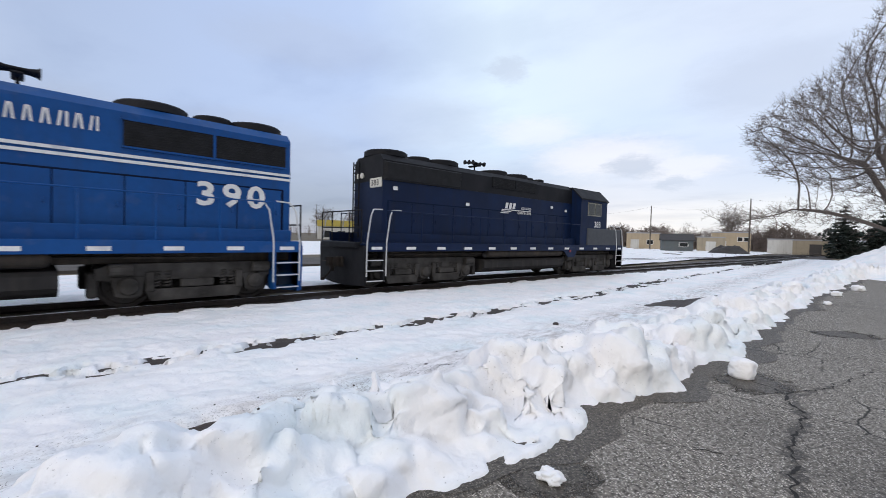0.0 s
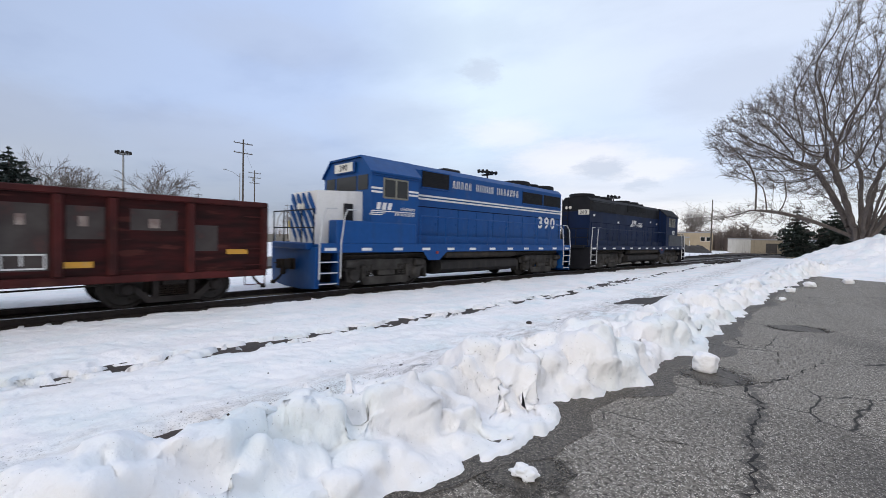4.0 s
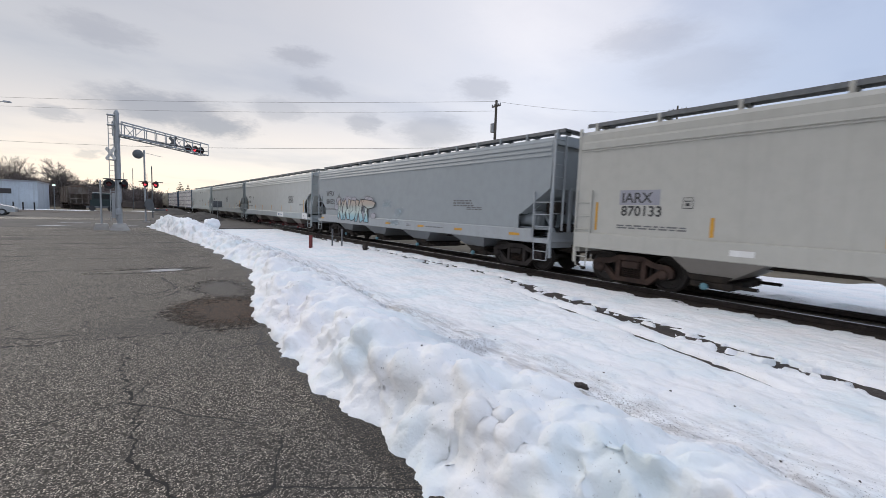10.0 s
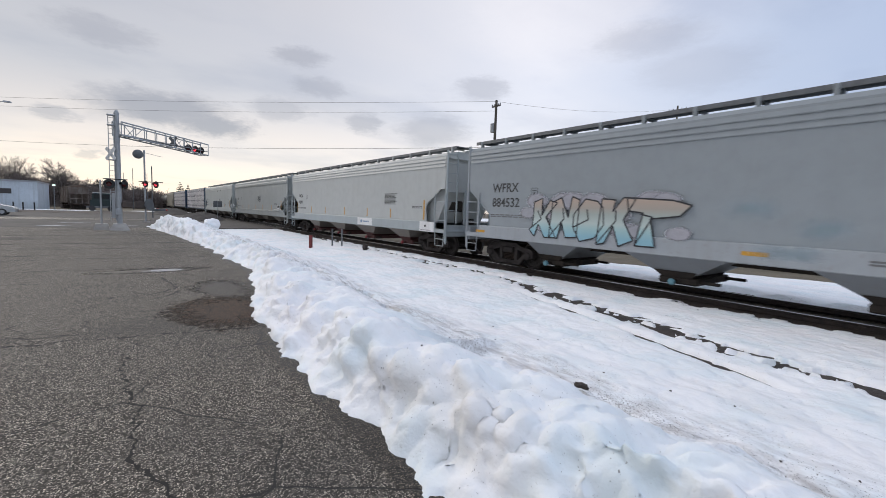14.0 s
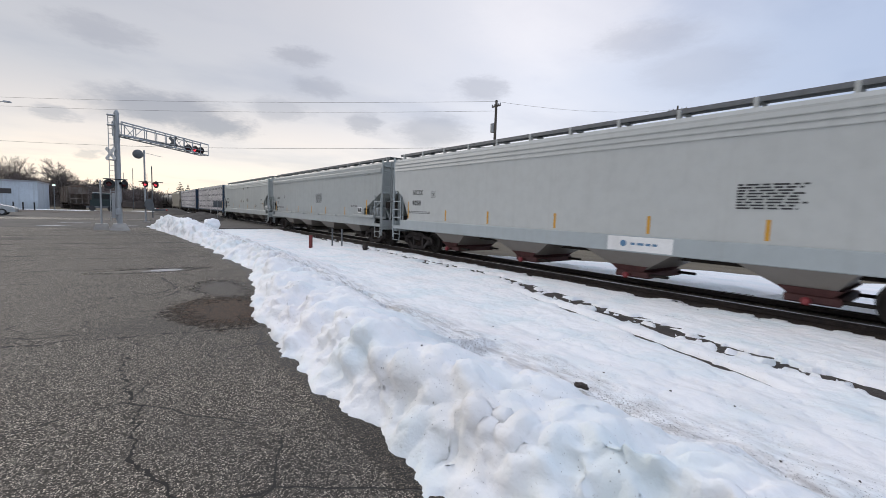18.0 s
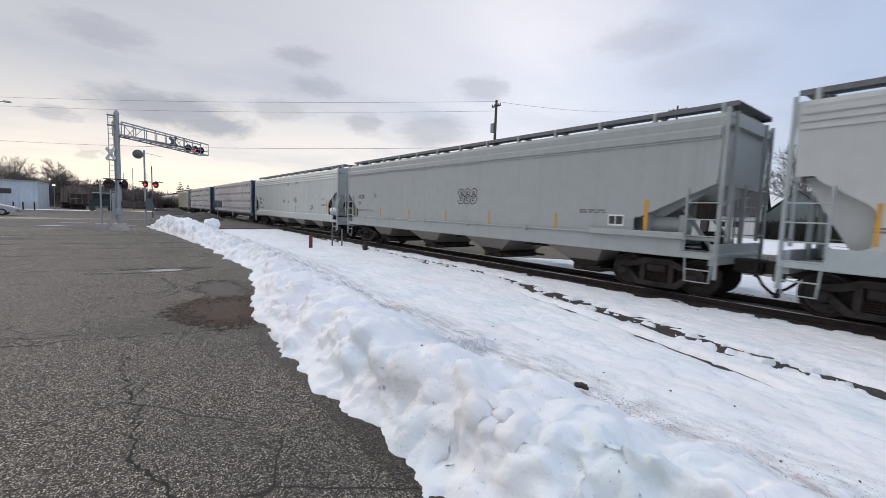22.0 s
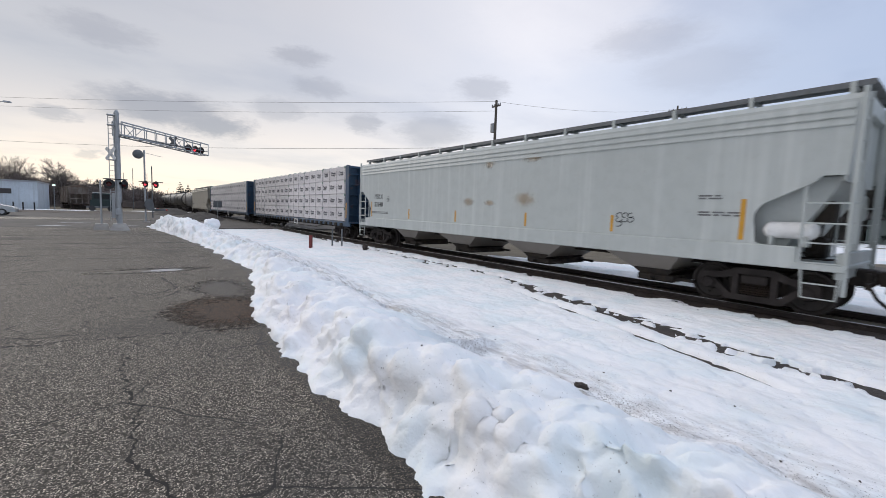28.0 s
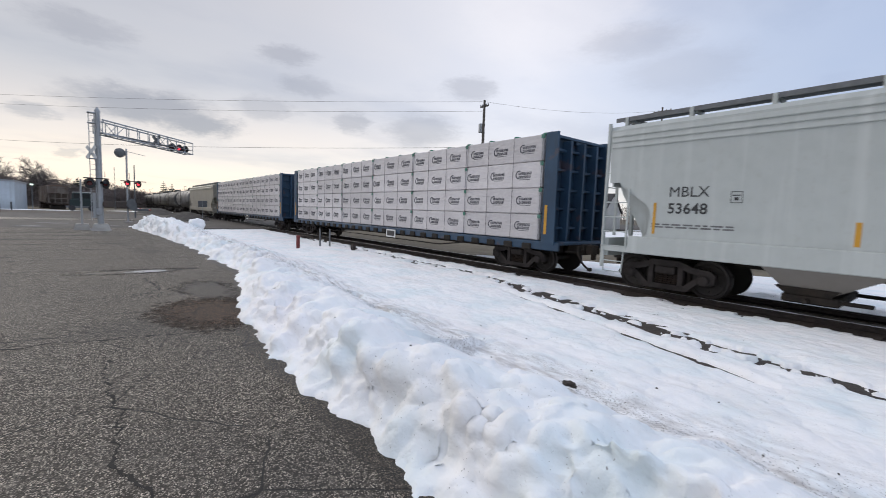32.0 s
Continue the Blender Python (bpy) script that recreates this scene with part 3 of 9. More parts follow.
def snow_height(X, Y):
    """Ploughed bank beside the lot and the thin old snow between it and the track."""
    right = smooth(-1.0, 2.0, X)
    wx, wy = X + (grain(X, Y, 1.6, 2, off=51) - 0.5) * 0.5, Y + (grain(X, Y, 1.6, 2, off=52) - 0.5) * 0.5
    wob = (grain(X, Y * 0, 1.0, 3) - 0.5) * (0.35 + 0.45 * right) + (grain(X, Y, 3.4, 3, off=5) - 0.5) * 0.20 + (domes(wx, wy, 0.40, 4) - 0.4) * 0.15 * (0.6 + 0.4 * right) + (domes(wx, wy, 0.16, 5) - 0.4) * 0.07
    d = Y - np.interp(X, EDGE_X, EDGE_Y) + wob
    crest = np.interp(X, CREST_X, CREST_H)
    lump = grain(X, Y, 1.0, 3, off=2)
    up = smooth(-0.02, 0.42 + 0.50 * grain(X, Y, 0.9, 2, off=7), d) ** 0.75
    back = np.where(X < -4, 3.4, 2.35)
    down = 1 - smooth(0.75, back, d + (lump - 0.5) * 0.7)
    big, mid, fine = pillow(wx, wy, 1.25, 71), pillow(wx, wy, 2.9, 72), pillow(wx, wy, 7.5, 73)
    rough = (0.45 + 0.55 * right) * np.clip(crest / 0.4, 0, 1.2)
    clods = (domes(wx, wy, 0.80, 1) - 0.5) * 0.24 + (domes(wx, wy, 0.36, 2) - 0.5) * 0.11 + (domes(wx, wy, 0.15, 3) - 0.45) * (0.030 - 0.020 * right)
    body = crest * (0.72 + 0.50 * lump) + rough * ((big - 0.42) * 0.16 + (mid - 0.42) * 0.06) + clods * (0.45 + 0.75 * right) * np.clip(crest / 0.35, 0, 1) + (fine - 0.42) * 0.022
    bank = up * (down * body + (1 - down) * 0)
    # caves and gullies in the steep front
    gully = smooth(0.14, 0.0, np.abs(grain(wx, wy * 0.35, 1.1, 2, off=81) - 0.5)) * right
    bank -= up * down * gully * 0.17 * smooth(0.05, 0.4, d)
    pits = smooth(0.62, 0.82, grain(X, Y, 2.6, 2, off=82)) * smooth(0.05, 0.2, d) * smooth(1.2, 0.7, d)
    bank -= pits * (0.08 + 0.05 * right)
    # old snow between the bank and the track: soft ripples along the track
    scale_y = domes(X * 0.55 + 0.25 * Y, Y + (grain(X, Y, 1.2, 2, off=61) - 0.5) * 0.3, 0.26, 21)
    flat = -0.070 + (scale_y - 0.5) * 0.030 + (grain(X * 0.4, Y, 0.55, 4, off=3) - 0.5) * 0.10 + (grain(X * 0.45, Y, 3.0, 4, off=4) - 0.5) * 0.055 + (fine - 0.42) * 0.010
    w = smooth(1.0, back, d)
    inside = smooth(-0.04, 0.07, d)
    z = (np.maximum(bank, 0.02 + 0.02 * fine) * (1 - w) + flat * w + bank * w) * inside - 0.08 * (1 - inside)
    # bare ruts with torn edges beside the track
    wander = (grain(X, X * 0, 0.6, 3, off=6) - 0.5) * 0.30
    torn = grain(X * 0.6, Y * 1.7, 2.4, 4, off=8) + 0.10 * smooth(2, -1, X)
    holes = grain(X * 0.9, Y * 1.6, 4.5, 3, off=18)
    r1 = np.exp(-((Y - rut_line(X) - wander) / np.where(X > -1, 0.12, 0.085)) ** 2)
    z -= r1 * (0.24 * smooth(0.40, 0.50, torn) * smooth(0.40, 0.48, holes) + 0.15 * smooth(0.52, 0.60, holes))
    spread = np.exp(-((Y - rut_line(X) - wander) / 0.30) ** 2)
    z -= spread * 0.19 * smooth(0.56, 0.62, grain(X * 1.2, Y * 2.2, 3.0, 3, off=19))
    z -= np.exp(-((Y - rut_line(X) - wander + 0.26) / 0.10) ** 2) * 0.22 * smooth(0.53, 0.58, grain(X * 0.7, Y * 1.5, 3.2, 3, off=23))
    r2 = np.exp(-((Y - (5.9 - 0.32 * X) - wander * 0.5) / 0.07) ** 2) * smooth(-0.8, -1.6, X) * smooth(-7.5, -5.5, X)
    z -= r2 * 0.26 * smooth(0.34, 0.46, torn)
    # earth and soot just behind the bank
    by = np.interp(X, EDGE_X, EDGE_Y) + 2.15 + (grain(X, X * 0, 0.6, 3, off=12) - 0.5) * 0.7
    z -= np.exp(-((Y - by) / 0.30) ** 2) * 0.05 * smooth(-14, -6, X)
    z -= np.exp(-((Y - by) / 0.16) ** 2) * 0.30 * smooth(0.555, 0.61, grain(X, Y * 2, 1.3, 4, off=14))
    z -= np.exp(-(((X - 16.4) / 2.4) ** 2 + ((Y - 3.2 + (X - 16.4) * 0.25) / 0.40) ** 2)) * 0.40
    # ploughed heap at the far end of the lot
    heap = np.exp(-((((X - 44) / 10) ** 2 + ((Y + 6.5) / 7.0) ** 2) ** 1.6)) * 2.75
    z = np.where(heap > 0.03, np.maximum(z, heap * (0.72 + 0.45 * lump + 0.10 * (big - 0.4)) - 0.12), z)
    # ragged hem towards the ballast
    ty = np.vectorize(track_y)(X[:, :1])
    hem = Y - (ty - 1.60 + (grain(X, Y, 1.6, 4, off=11) - 0.5) * 0.6 + (holes - 0.5) * 0.5)
    z -= smooth(-0.06, 0.08, hem) * 0.5
    return z


def roughen(ob):
    """Push the steep faces of the bank in and out along their normals: clods, overhangs and melted caves."""
    me = ob.data
    co = np.empty(len(me.vertices) * 3)
    no = np.empty(len(me.vertices) * 3)
    me.vertices.foreach_get("co", co)
    me.vertex_normals.foreach_get("vector", no)
    co, no = co.reshape(-1, 3), no.reshape(-1, 3)
    x, y, z = co.T
    d = y - np.interp(x, EDGE_X, EDGE_Y)
    bank = smooth(-0.1, 0.1, d) * smooth(2.4, 0.9, d) * smooth(0.02, 0.14, z) * smooth(70, 36, x)
    east = smooth(0.3, 2.2, x)
    u, v = x + 0.9 * z + 0.25 * (grain(x, y, 1.7, 2, off=101) - 0.5), 0.75 * y + 1.35 * z
    push = (domes(u, v, 0.60, 11) - 0.5) * 0.20 + (domes(u + 3.3, v, 0.27, 12) - 0.5) * 0.10 + (domes(u, v + 1.7, 0.11, 13) - 0.45) * (0.034 - 0.022 * east)
    push *= 0.80 + 0.30 * east
    cave = smooth(0.35, 0.80, domes(u * 0.9 + 5, v, 0.55, 14, 0.5)) * smooth(0.55, 0.75, grain(x, y, 1.4, 2, off=103) + 0.08 * east)
    push -= cave * 0.16 * east
    co += no * (push * bank)[:, None]
    co[:, 2] = np.where(bank > 0, np.maximum(co[:, 2], 0.004), co[:, 2])
    me.vertices.foreach_set("co", co.ravel())
    me.update()


def snow_far_height(X, Y):
    """Snow field behind the track; bare brown ground shows through towards -x."""
    ty = np.vectorize(track_y)(X[:, :1])
    z = -0.05 + (grain(X, Y, 0.2, 4, off=31) - 0.5) * 0.16
    z -= smooth(2.0, 1.55, Y - ty + (grain(X, Y, 1.2, 3, off=32) - 0.5) * 0.5) * 0.6
    # the snow ends along a slanting line before the brown verge of the back street
    hem = np.clip(14.5 + 0.56 * (X + 13.3), 13.0, 21.2)
    z -= smooth(-0.25, 0.25, Y - hem + (grain(X * 0.5, Y, 0.5, 4, off=37) - 0.5) * 1.8) * smooth(34.5, 33.0, Y + (grain(X, Y, 0.3, 3, off=33) - 0.5) * 3) * smooth(30, 10, X) * 0.8
    z -= smooth(0.60, 0.66, grain(X * 0.5, Y * 1.4, 0.22, 4, off=35)) * 0.25 * smooth(9, 14, Y - ty)
    z -= smooth(90, 120, Y + X * 0.2) * 0.4
    return z


def graded(a, b, c, fine, coarse, grow=0.05):
    """Steps from a to b, fine near c and coarser away from it."""
    out = [c]
    while out[-1] < b:
        out.append(out[-1] + min(coarse, fine + grow * abs(out[-1] - c)))
    low = [c]
    while low[-1] > a:
        low.append(low[-1] - min(coarse, fine + grow * abs(low[-1] - c)))
    return np.array(low[:0:-1] + out)


def far_ground_height(X, Y):
    return -0.17 + (grain(X, Y, 0.06, 3, off=41) - 0.5) * 0.10 * np.clip(np.hypot(X, Y) / 40, 0, 1)


axis = np.concatenate([-np.geomspace(3000, 70, 24), np.arange(-60, 61, 4.0), np.geomspace(70, 3000, 24)])
ground = sheet("ground", axis, axis, far_ground_height, FIELD)
tagged(ground, "flat brown winter ground of dead grass and mud", "ground", kind="structure")
strip = sheet("trackside_dirt", np.arange(-38, 120, 0.5), np.arange(-0.4, 11.6, 0.3),
              lambda X, Y: np.where(Y < 2.6, -0.30, -0.125) + (grain(X, Y, 1.5, 3, off=44) - 0.5) * 0.05, DIRT)
tagged(strip, "wet dark earth beside the railway track", "ground", kind="structure")

lot = Shape()
lot.plate([(-36, -40), (70, -40), (70, 0.3), (34, 0.3), (21, 2.2), (8, 2.8), (-36, 4.4)], "z", -0.25, 0.0)
lot = tagged(new("parking_lot", lot.mesh("parking_lot", ASPHALT)), "worn grey asphalt parking lot with cracks and pale gravel", "pavement", kind="structure")
road = Shape().plate([(-74, -120), (-36.004, -120), (-36.004, 140), (-74, 140)], "z", -0.25, -0.004)
road = tagged(new("road", road.mesh("road", ROAD)), "grey asphalt road across the railway crossing", "road", kind="structure")

snow = sheet("snow_bank", graded(-38, 75, -0.4, 0.024, 0.4, 0.0056), graded(-16, 11.8, 2.2, 0.026, 0.35, 0.010), snow_height, SNOW)
roughen(snow)
tagged(snow, "dirty white ploughed snow bank and old snow cover", "snow", kind="structure")
snow_far = sheet("snow_field", graded(-120, 130, 0, 0.35, 2.5, 0.02), graded(12.5, 125, 13, 0.25, 2.5, 0.03), snow_far_height, SNOW)
tagged(snow_far, "white snow field behind the track", "snow", kind="structure")


def track_line(x, off):
    """Point at x, off metres to the side of the track's centre line."""
    s = (track_y(x + 0.5) - track_y(x - 0.5))
    n = math.hypot(1, s)
    return x - off * -s / n * -1, track_y(x) + off / n


def ribbon(profile, xs):
    """A cross-section of (offset, z) swept along the track."""
    sh, n = Shape(), len(profile)
    rows = [[(*track_line(x, o), z) for o, z in profile] for x in xs]
    sh.add([p for r in rows for p in r], [(i * n + k, i * n + (k + 1) % n, (i + 1) * n + (k + 1) % n, (i + 1) * n + k) for i in range(len(xs) - 1) for k in range(n)])
    return sh


line_x = [-420, -200, -100, -60, -30, -10] + [x * 3.0 for x in range(-1, 40)] + [150, 260]
bed = ribbon([(-1.75, -0.5), (-1.55, -0.24), (-1.30, -0.20), (1.30, -0.20), (1.6, -0.24), (1.8, -0.5)], line_x)
tagged(new("ballast_bed", bed.mesh("ballast_bed", BALLAST)), "dark cinder ballast bed under the track", "ballast", kind="structure")
rail_track = thing("railway_track", "rusty steel rails on dark wooden ties in ballast", "railway track", kind="structure")
for o in (-0.7525, 0.7525):
    foot = ribbon([(o - 0.07, -0.17), (o - 0.07, -0.155), (o - 0.012, -0.13), (o - 0.012, -0.045), (o - 0.035, -0.035), (o - 0.035, -0.006),
                   (o + 0.035, -0.006), (o + 0.035, -0.035), (o + 0.012, -0.045), (o + 0.012, -0.13), (o + 0.07, -0.155), (o + 0.07, -0.17)], line_x)
    rail = part("rail", foot, RAIL_STEEL, rail_track)
    part("rail_head", ribbon([(o - 0.033, -0.008), (o - 0.030, 0.0), (o + 0.030, 0.0), (o + 0.033, -0.008)], line_x), RAIL_TOP, rail, "worn bright rail head")


tie_mesh = Shape().soft(-0.115, 0.115, -1.30, 1.30, -0.34, -0.171, 0.012).mesh("tie", TIE)
rt = random.Random(9)
for k in range(170):
    x = -40 + 0.53 * k
    tie = part("tie", tie_mesh, None, rail_track)
    tie.location = (x, track_y(x) + rt.uniform(-0.04, 0.04), rt.uniform(-0.006, 0.0))
    tie.rotation_euler.z = math.atan(track_y(x + 0.5) - track_y(x - 0.5)) + rt.uniform(-0.02, 0.02)
stones = Shape()
for k in range(5200):
    x = rt.uniform(-34, 34) if k % 3 else rt.uniform(-14, 14)
    o = rt.choice((-1, -1, -1, 1)) * rt.triangular(0.80, 1.95, 1.45)
    a, b, c = (rt.uniform(0.018, 0.05) for _ in range(3))
    q, z = rt.uniform(0, 6.28), -0.215 - max(0, abs(o) - 1.5) * 0.15 + rt.uniform(0, 0.03)
    ring = [(x + a * math.cos(q + i * 1.571) * rt.uniform(0.7, 1.2), track_y(x) + o + b * math.sin(q + i * 1.571) * rt.uniform(0.7, 1.2)) for i in range(4)]
    stones.hull8([(u, w, z - 0.03) for u, w in ring], [(x + (u - x) * 0.6, w + (track_y(x) + o - w) * 0.4, z + c * 0.8) for u, w in ring])
for k in range(1500):
    x = rt.uniform(-30, 30)
    o = -rt.triangular(1.25, 2.05, 1.6)
    a, b, c = (rt.uniform(0.03, 0.085) for _ in range(3))
    q, z = rt.uniform(0, 6.28), -0.19 + rt.uniform(0, 0.04)
    ring = [(x + a * math.cos(q + i * 1.571) * rt.uniform(0.7, 1.2), track_y(x) + o + b * math.sin(q + i * 1.571) * rt.uniform(0.7, 1.2)) for i in range(4)]
    stones.hull8([(u, w, z - 0.06) for u, w in ring], [(x + (u - x) * 0.6, w + (track_y(x) + o - w) * 0.4, z + c * 0.9) for u, w in ring])
tagged(new("ballast_stones", stones.mesh("ballast_stones", BALLAST_STONE)), "loose dark crushed stones along the track", "ballast", kind="stuff")

# street behind the track, and the lot's cracks, wet edges and stains
back_street = Shape().plate([(-36.01, 24.0), (18, 21.5), (24, 27), (-36.01, 31.5)], "z", -0.3, -0.02)
tagged(new("back_street", back_street.mesh("back_street", ROAD)), "grey asphalt street behind the railway", "road", kind="structure")
STREAM = asphalt_material("wet_asphalt", (0.40, 0.38, 0.36), 0.5)
SOFT_WET = soft_edge(asphalt_material("wet_asphalt_patch", (0.40, 0.38, 0.36), 0.5))
TAR = material("crack_filler", (0.014, 0.012, 0.010), (0.024, 0.021, 0.018), 7, 0.7, 0.85)
EARTH = soft_edge(asphalt_material("silty_asphalt", (0.42, 0.29, 0.22), 0.75), 0.34, 0.75, 7.0)
# pale grey base colour for the bright part of the puddle
PUDDLE = material("pale_puddle", (0.30, 0.31, 0.33), (0.18, 0.19, 0.20), 3, 0.6, 0.3)


def crack(points, width, seed, mat=None, z=0.0035):
    """A wandering crack: a recess-dark strip that follows a few plan points."""
    r, left, right = random.Random(seed), [], []
    for (x0, y0), (x1, y1) in zip(points[:-1], points[1:]):
        n = max(3, int(math.hypot(x1 - x0, y1 - y0) / 0.045))
        for k in range(n):
            t = k / n
            d = math.hypot(x1 - x0, y1 - y0)
            nx, ny = -(y1 - y0) / d, (x1 - x0) / d
            o = (noise.noise((x0 * 3 + t * d * 4, y0 * 3, seed)) * 0.10 + noise.noise((x0 * 9 + t * d * 14, y0, seed)) * 0.05 + r.uniform(-1, 1) * min(width, 0.02) * 0.8)
            w = width * r.choice((0.12, 0.3, 0.5, 0.8, 1.0))
            cx, cy = x0 + (x1 - x0) * t + nx * o, y0 + (y1 - y0) * t + ny * o
            left.append((cx + nx * w, cy + ny * w, z))
            right.append((cx - nx * w, cy - ny * w, z))
    m = len(left)
    sh = Shape().add(left + right, [(i, i + 1, m + i + 1, m + i) for i in range(m - 1)])
    tagged(new("crack", sh.mesh("crack", mat or TAR)), "dark crack in the old asphalt", "crack", kind="structure")


for k, (pts, w) in enumerate((
        ([(-5.86, 0.11), (-4.66, 0.13), (-3.94, 0.21), (-3.4, 0.16), (-2.88, 0.30), (-1.6, 0.5)], 0.018), ([(-6.41, 0.89), (-5.05, 0.95), (-4.81, 0.73), (-4.47, 0.27)], 0.009),
        ([(-6.98, -1.09), (-6.91, -0.42), (-6.73, 0.53), (-6.41, 1.82)], 0.034), ([(-9.69, -0.4), (-9.91, 0.67), (-10.41, 1.03), (-12.14, 0.88)], 0.028),
        ([(-14.6, -4.5), (-13.98, -0.15), (-13.32, 2.38)], 0.055), ([(-8.74, -0.67), (-8.98, -0.32), (-9.88, 0.73)], 0.012), ([(-5.86, 0.11), (-6.6, 0.3)], 0.010),
        ([(6.79, 1.07), (6.28, 0.48), (5.62, 0.3), (4.69, 0.34), (4.02, 0.23), (3.0, 0.24)], 0.018), ([(6.28, 0.48), (7.28, 0.07), (8.5, -0.24)], 0.014),
        ([(3.93, 1.74), (3.93, 1.05), (4.15, 0.61)], 0.008), ([(9.17, 1.06), (9.29, -1.02), (9.2, -4)], 0.012), ([(13, 0.9), (13.3, -3)], 0.014), ([(18, 0.6), (18.4, -5)], 0.02), ([(-20, 2.5), (-20.5, -6)], 0.12), ([(-16.4, 2.4), (-16.9, -1), (-16.5, -7)], 0.09), ([(-18.2, -1.5), (-17.8, -5), (-18.6, -12)], 0.12),
        ([(-22.6, 3), (-22.9, -2), (-22.4, -9)], 0.18), ([(-25.3, 0.5), (-25.9, -7), (-25.4, -14)], 0.22), ([(-28.4, 3), (-28.0, -5)], 0.22), ([(-30.8, -1), (-31.3, -12)], 0.26), ([(-12.0, -1.2), (-12.6, -4), (-12.3, -8)], 0.05))):
    crack(pts, w, k + 3)


crack([(6.6, 0.9), (6.28, 0.48), (5.62, 0.3), (4.69, 0.34), (4.02, 0.23), (3.0, 0.24)], 0.085, 40, STREAM, 0.0022)
crack([(6.28, 0.48), (7.28, 0.07)], 0.05, 41, STREAM, 0.0018)


def blot(name, cx, cy, a, b, lean, mat, label, category, z=0.005, seed=1):
    """A thin irregular patch on the asphalt."""
    r = random.Random(seed)
    pts = []
    for k in range(40):
        q = 2 * math.pi * k / 40
        rr = 1 + 0.45 * noise.noise((math.cos(q) * 1.3, math.sin(q) * 1.3, seed * 3.1)) + 0.18 * noise.noise((math.cos(q) * 5, math.sin(q) * 5, seed))
        x, y = a * rr * math.cos(q), b * rr * math.sin(q)
        pts.append((cx + x * math.cos(lean) - y * math.sin(lean), cy + x * math.sin(lean) + y * math.cos(lean)))
    tagged(new(name, Shape().plate(pts, "z", z - 0.002, z).mesh(name, mat)), label, category, kind="structure")


# meltwater that darkens the asphalt along the foot of the snow
wet_xs = np.arange(-24.0, 20.0, 0.06)
foot = np.interp(wet_xs, EDGE_X, EDGE_Y)
reach = 0.05 + 0.20 * np.clip(grain(wet_xs, wet_xs * 0, 0.9, 4, off=31) - 0.25, 0, 1) + 0.10 * np.clip(grain(wet_xs, wet_xs * 0, 5.0, 3, off=37) - 0.3, 0, 1)
rim = [(float(x), float(y - r), 0.0025) for x, y, r in zip(wet_xs, foot, reach)] + [(float(x), float(y + 0.35), 0.0025) for x, y in zip(wet_xs, foot)]
k = len(wet_xs)
strip = Shape().add(rim, [(i, i + 1, k + i + 1, k + i) for i in range(k - 1)])
tagged(new("wet_margin", strip.mesh("wet_margin", asphalt_material("meltwater_asphalt", (0.44, 0.41, 0.38), 0.5))), "dark wet asphalt along the foot of the snow", "stain", kind="structure")
blot("silt_patch", -7.75, 1.65, 1.7, 0.95, 0.15, EARTH, "brown silt stain on the asphalt beside the snow", "stain", 0.0045, 2)
blot("wet_patch", -9.9, 1.9, 1.6, 0.7, 0.2, SOFT_WET, "dark wet patch of meltwater on asphalt", "stain", 0.003, 3)
blot("puddle", -13.3, 1.0, 0.17, 0.5, 0.03, PUDDLE, "thin pale puddle in the asphalt joint", "puddle", 0.006, 4)
blot("wet_patch", -13.4, 0.7, 0.5, 1.6, 0.05, SOFT_WET, "dark wet patch of meltwater on asphalt", "stain", 0.0035, 5)
blot("wet_patch", 2.75, 1.55, 0.55, 0.38, 0.4, SOFT_WET, "dark wet patch of meltwater on asphalt", "stain", 0.003, 6)
blot("wet_patch", 6.5, 0.85, 0.75, 0.35, -0.5, SOFT_WET, "dark wet patch of meltwater on asphalt", "stain", 0.003, 7)
blot("wet_patch", 11.5, 0.1, 0.9, 0.3, -0.8, SOFT_WET, "dark wet patch of meltwater on asphalt", "stain", 0.003, 8)
THIN_SNOW = soft_edge(snow_material("thin_road_snow", 0.6), 0.20, 0.75, 1.6, strength=0.5)
wet_road = soft_edge(asphalt_material("wet_gutter", (0.42, 0.40, 0.38), 0.55), 0.44, 0.3, 0.5)
blot("gutter", -52.5, -8.0, 3.2, 22.0, 0.03, wet_road, "dark wet gutter along the road", "stain", 0.001, 21)
VERGE = material("brown_gravel_verge", (0.115, 0.092, 0.072), (0.06, 0.05, 0.043), 0.9, 0.9, 0.9, bump=0.03, bump_scale=5)
blot("verge", -82.0, -4.0, 9.0, 16.0, 0.05, VERGE, "brown gravel verge beyond the road", "ground", 0.02, 22)
blot("snow_patch", -86.5, -16.0, 0.8, 9.0, 0.02, SNOW, "thin line of old snow before the warehouse", "snow", 0.05, 23)
blot("snow_patch", -41.5, -7.5, 0.35, 1.6, 0.1, THIN_SNOW, "thin strip of old snow at the road's edge", "snow", 0.03, 24)
blot("snow_patch", -42.5, -2.6, 0.45, 1.5, -0.1, THIN_SNOW, "thin strip of old snow at the road's edge", "snow", 0.03, 25)
blot("snow_patch", -37.6, -3.4, 0.6, 1.2, 0.05, THIN_SNOW, "thin strip of old snow at the road's edge", "snow", 0.03, 11)
blot("snow_patch", -38.4, 0.6, 0.5, 0.9, 0.1, THIN_SNOW, "thin strip of old snow at the road's edge", "snow", 0.03, 12)
blot("snow_patch", -40.0, -8.5, 0.4, 0.9, 0.02, THIN_SNOW, "thin strip of old snow at the road's edge", "snow", 0.03, 13)
blot("snow_patch", -90.0, -9.0, 2.5, 7.0, 0.05, SNOW, "patch of old snow beyond the road", "snow", 0.03, 14)
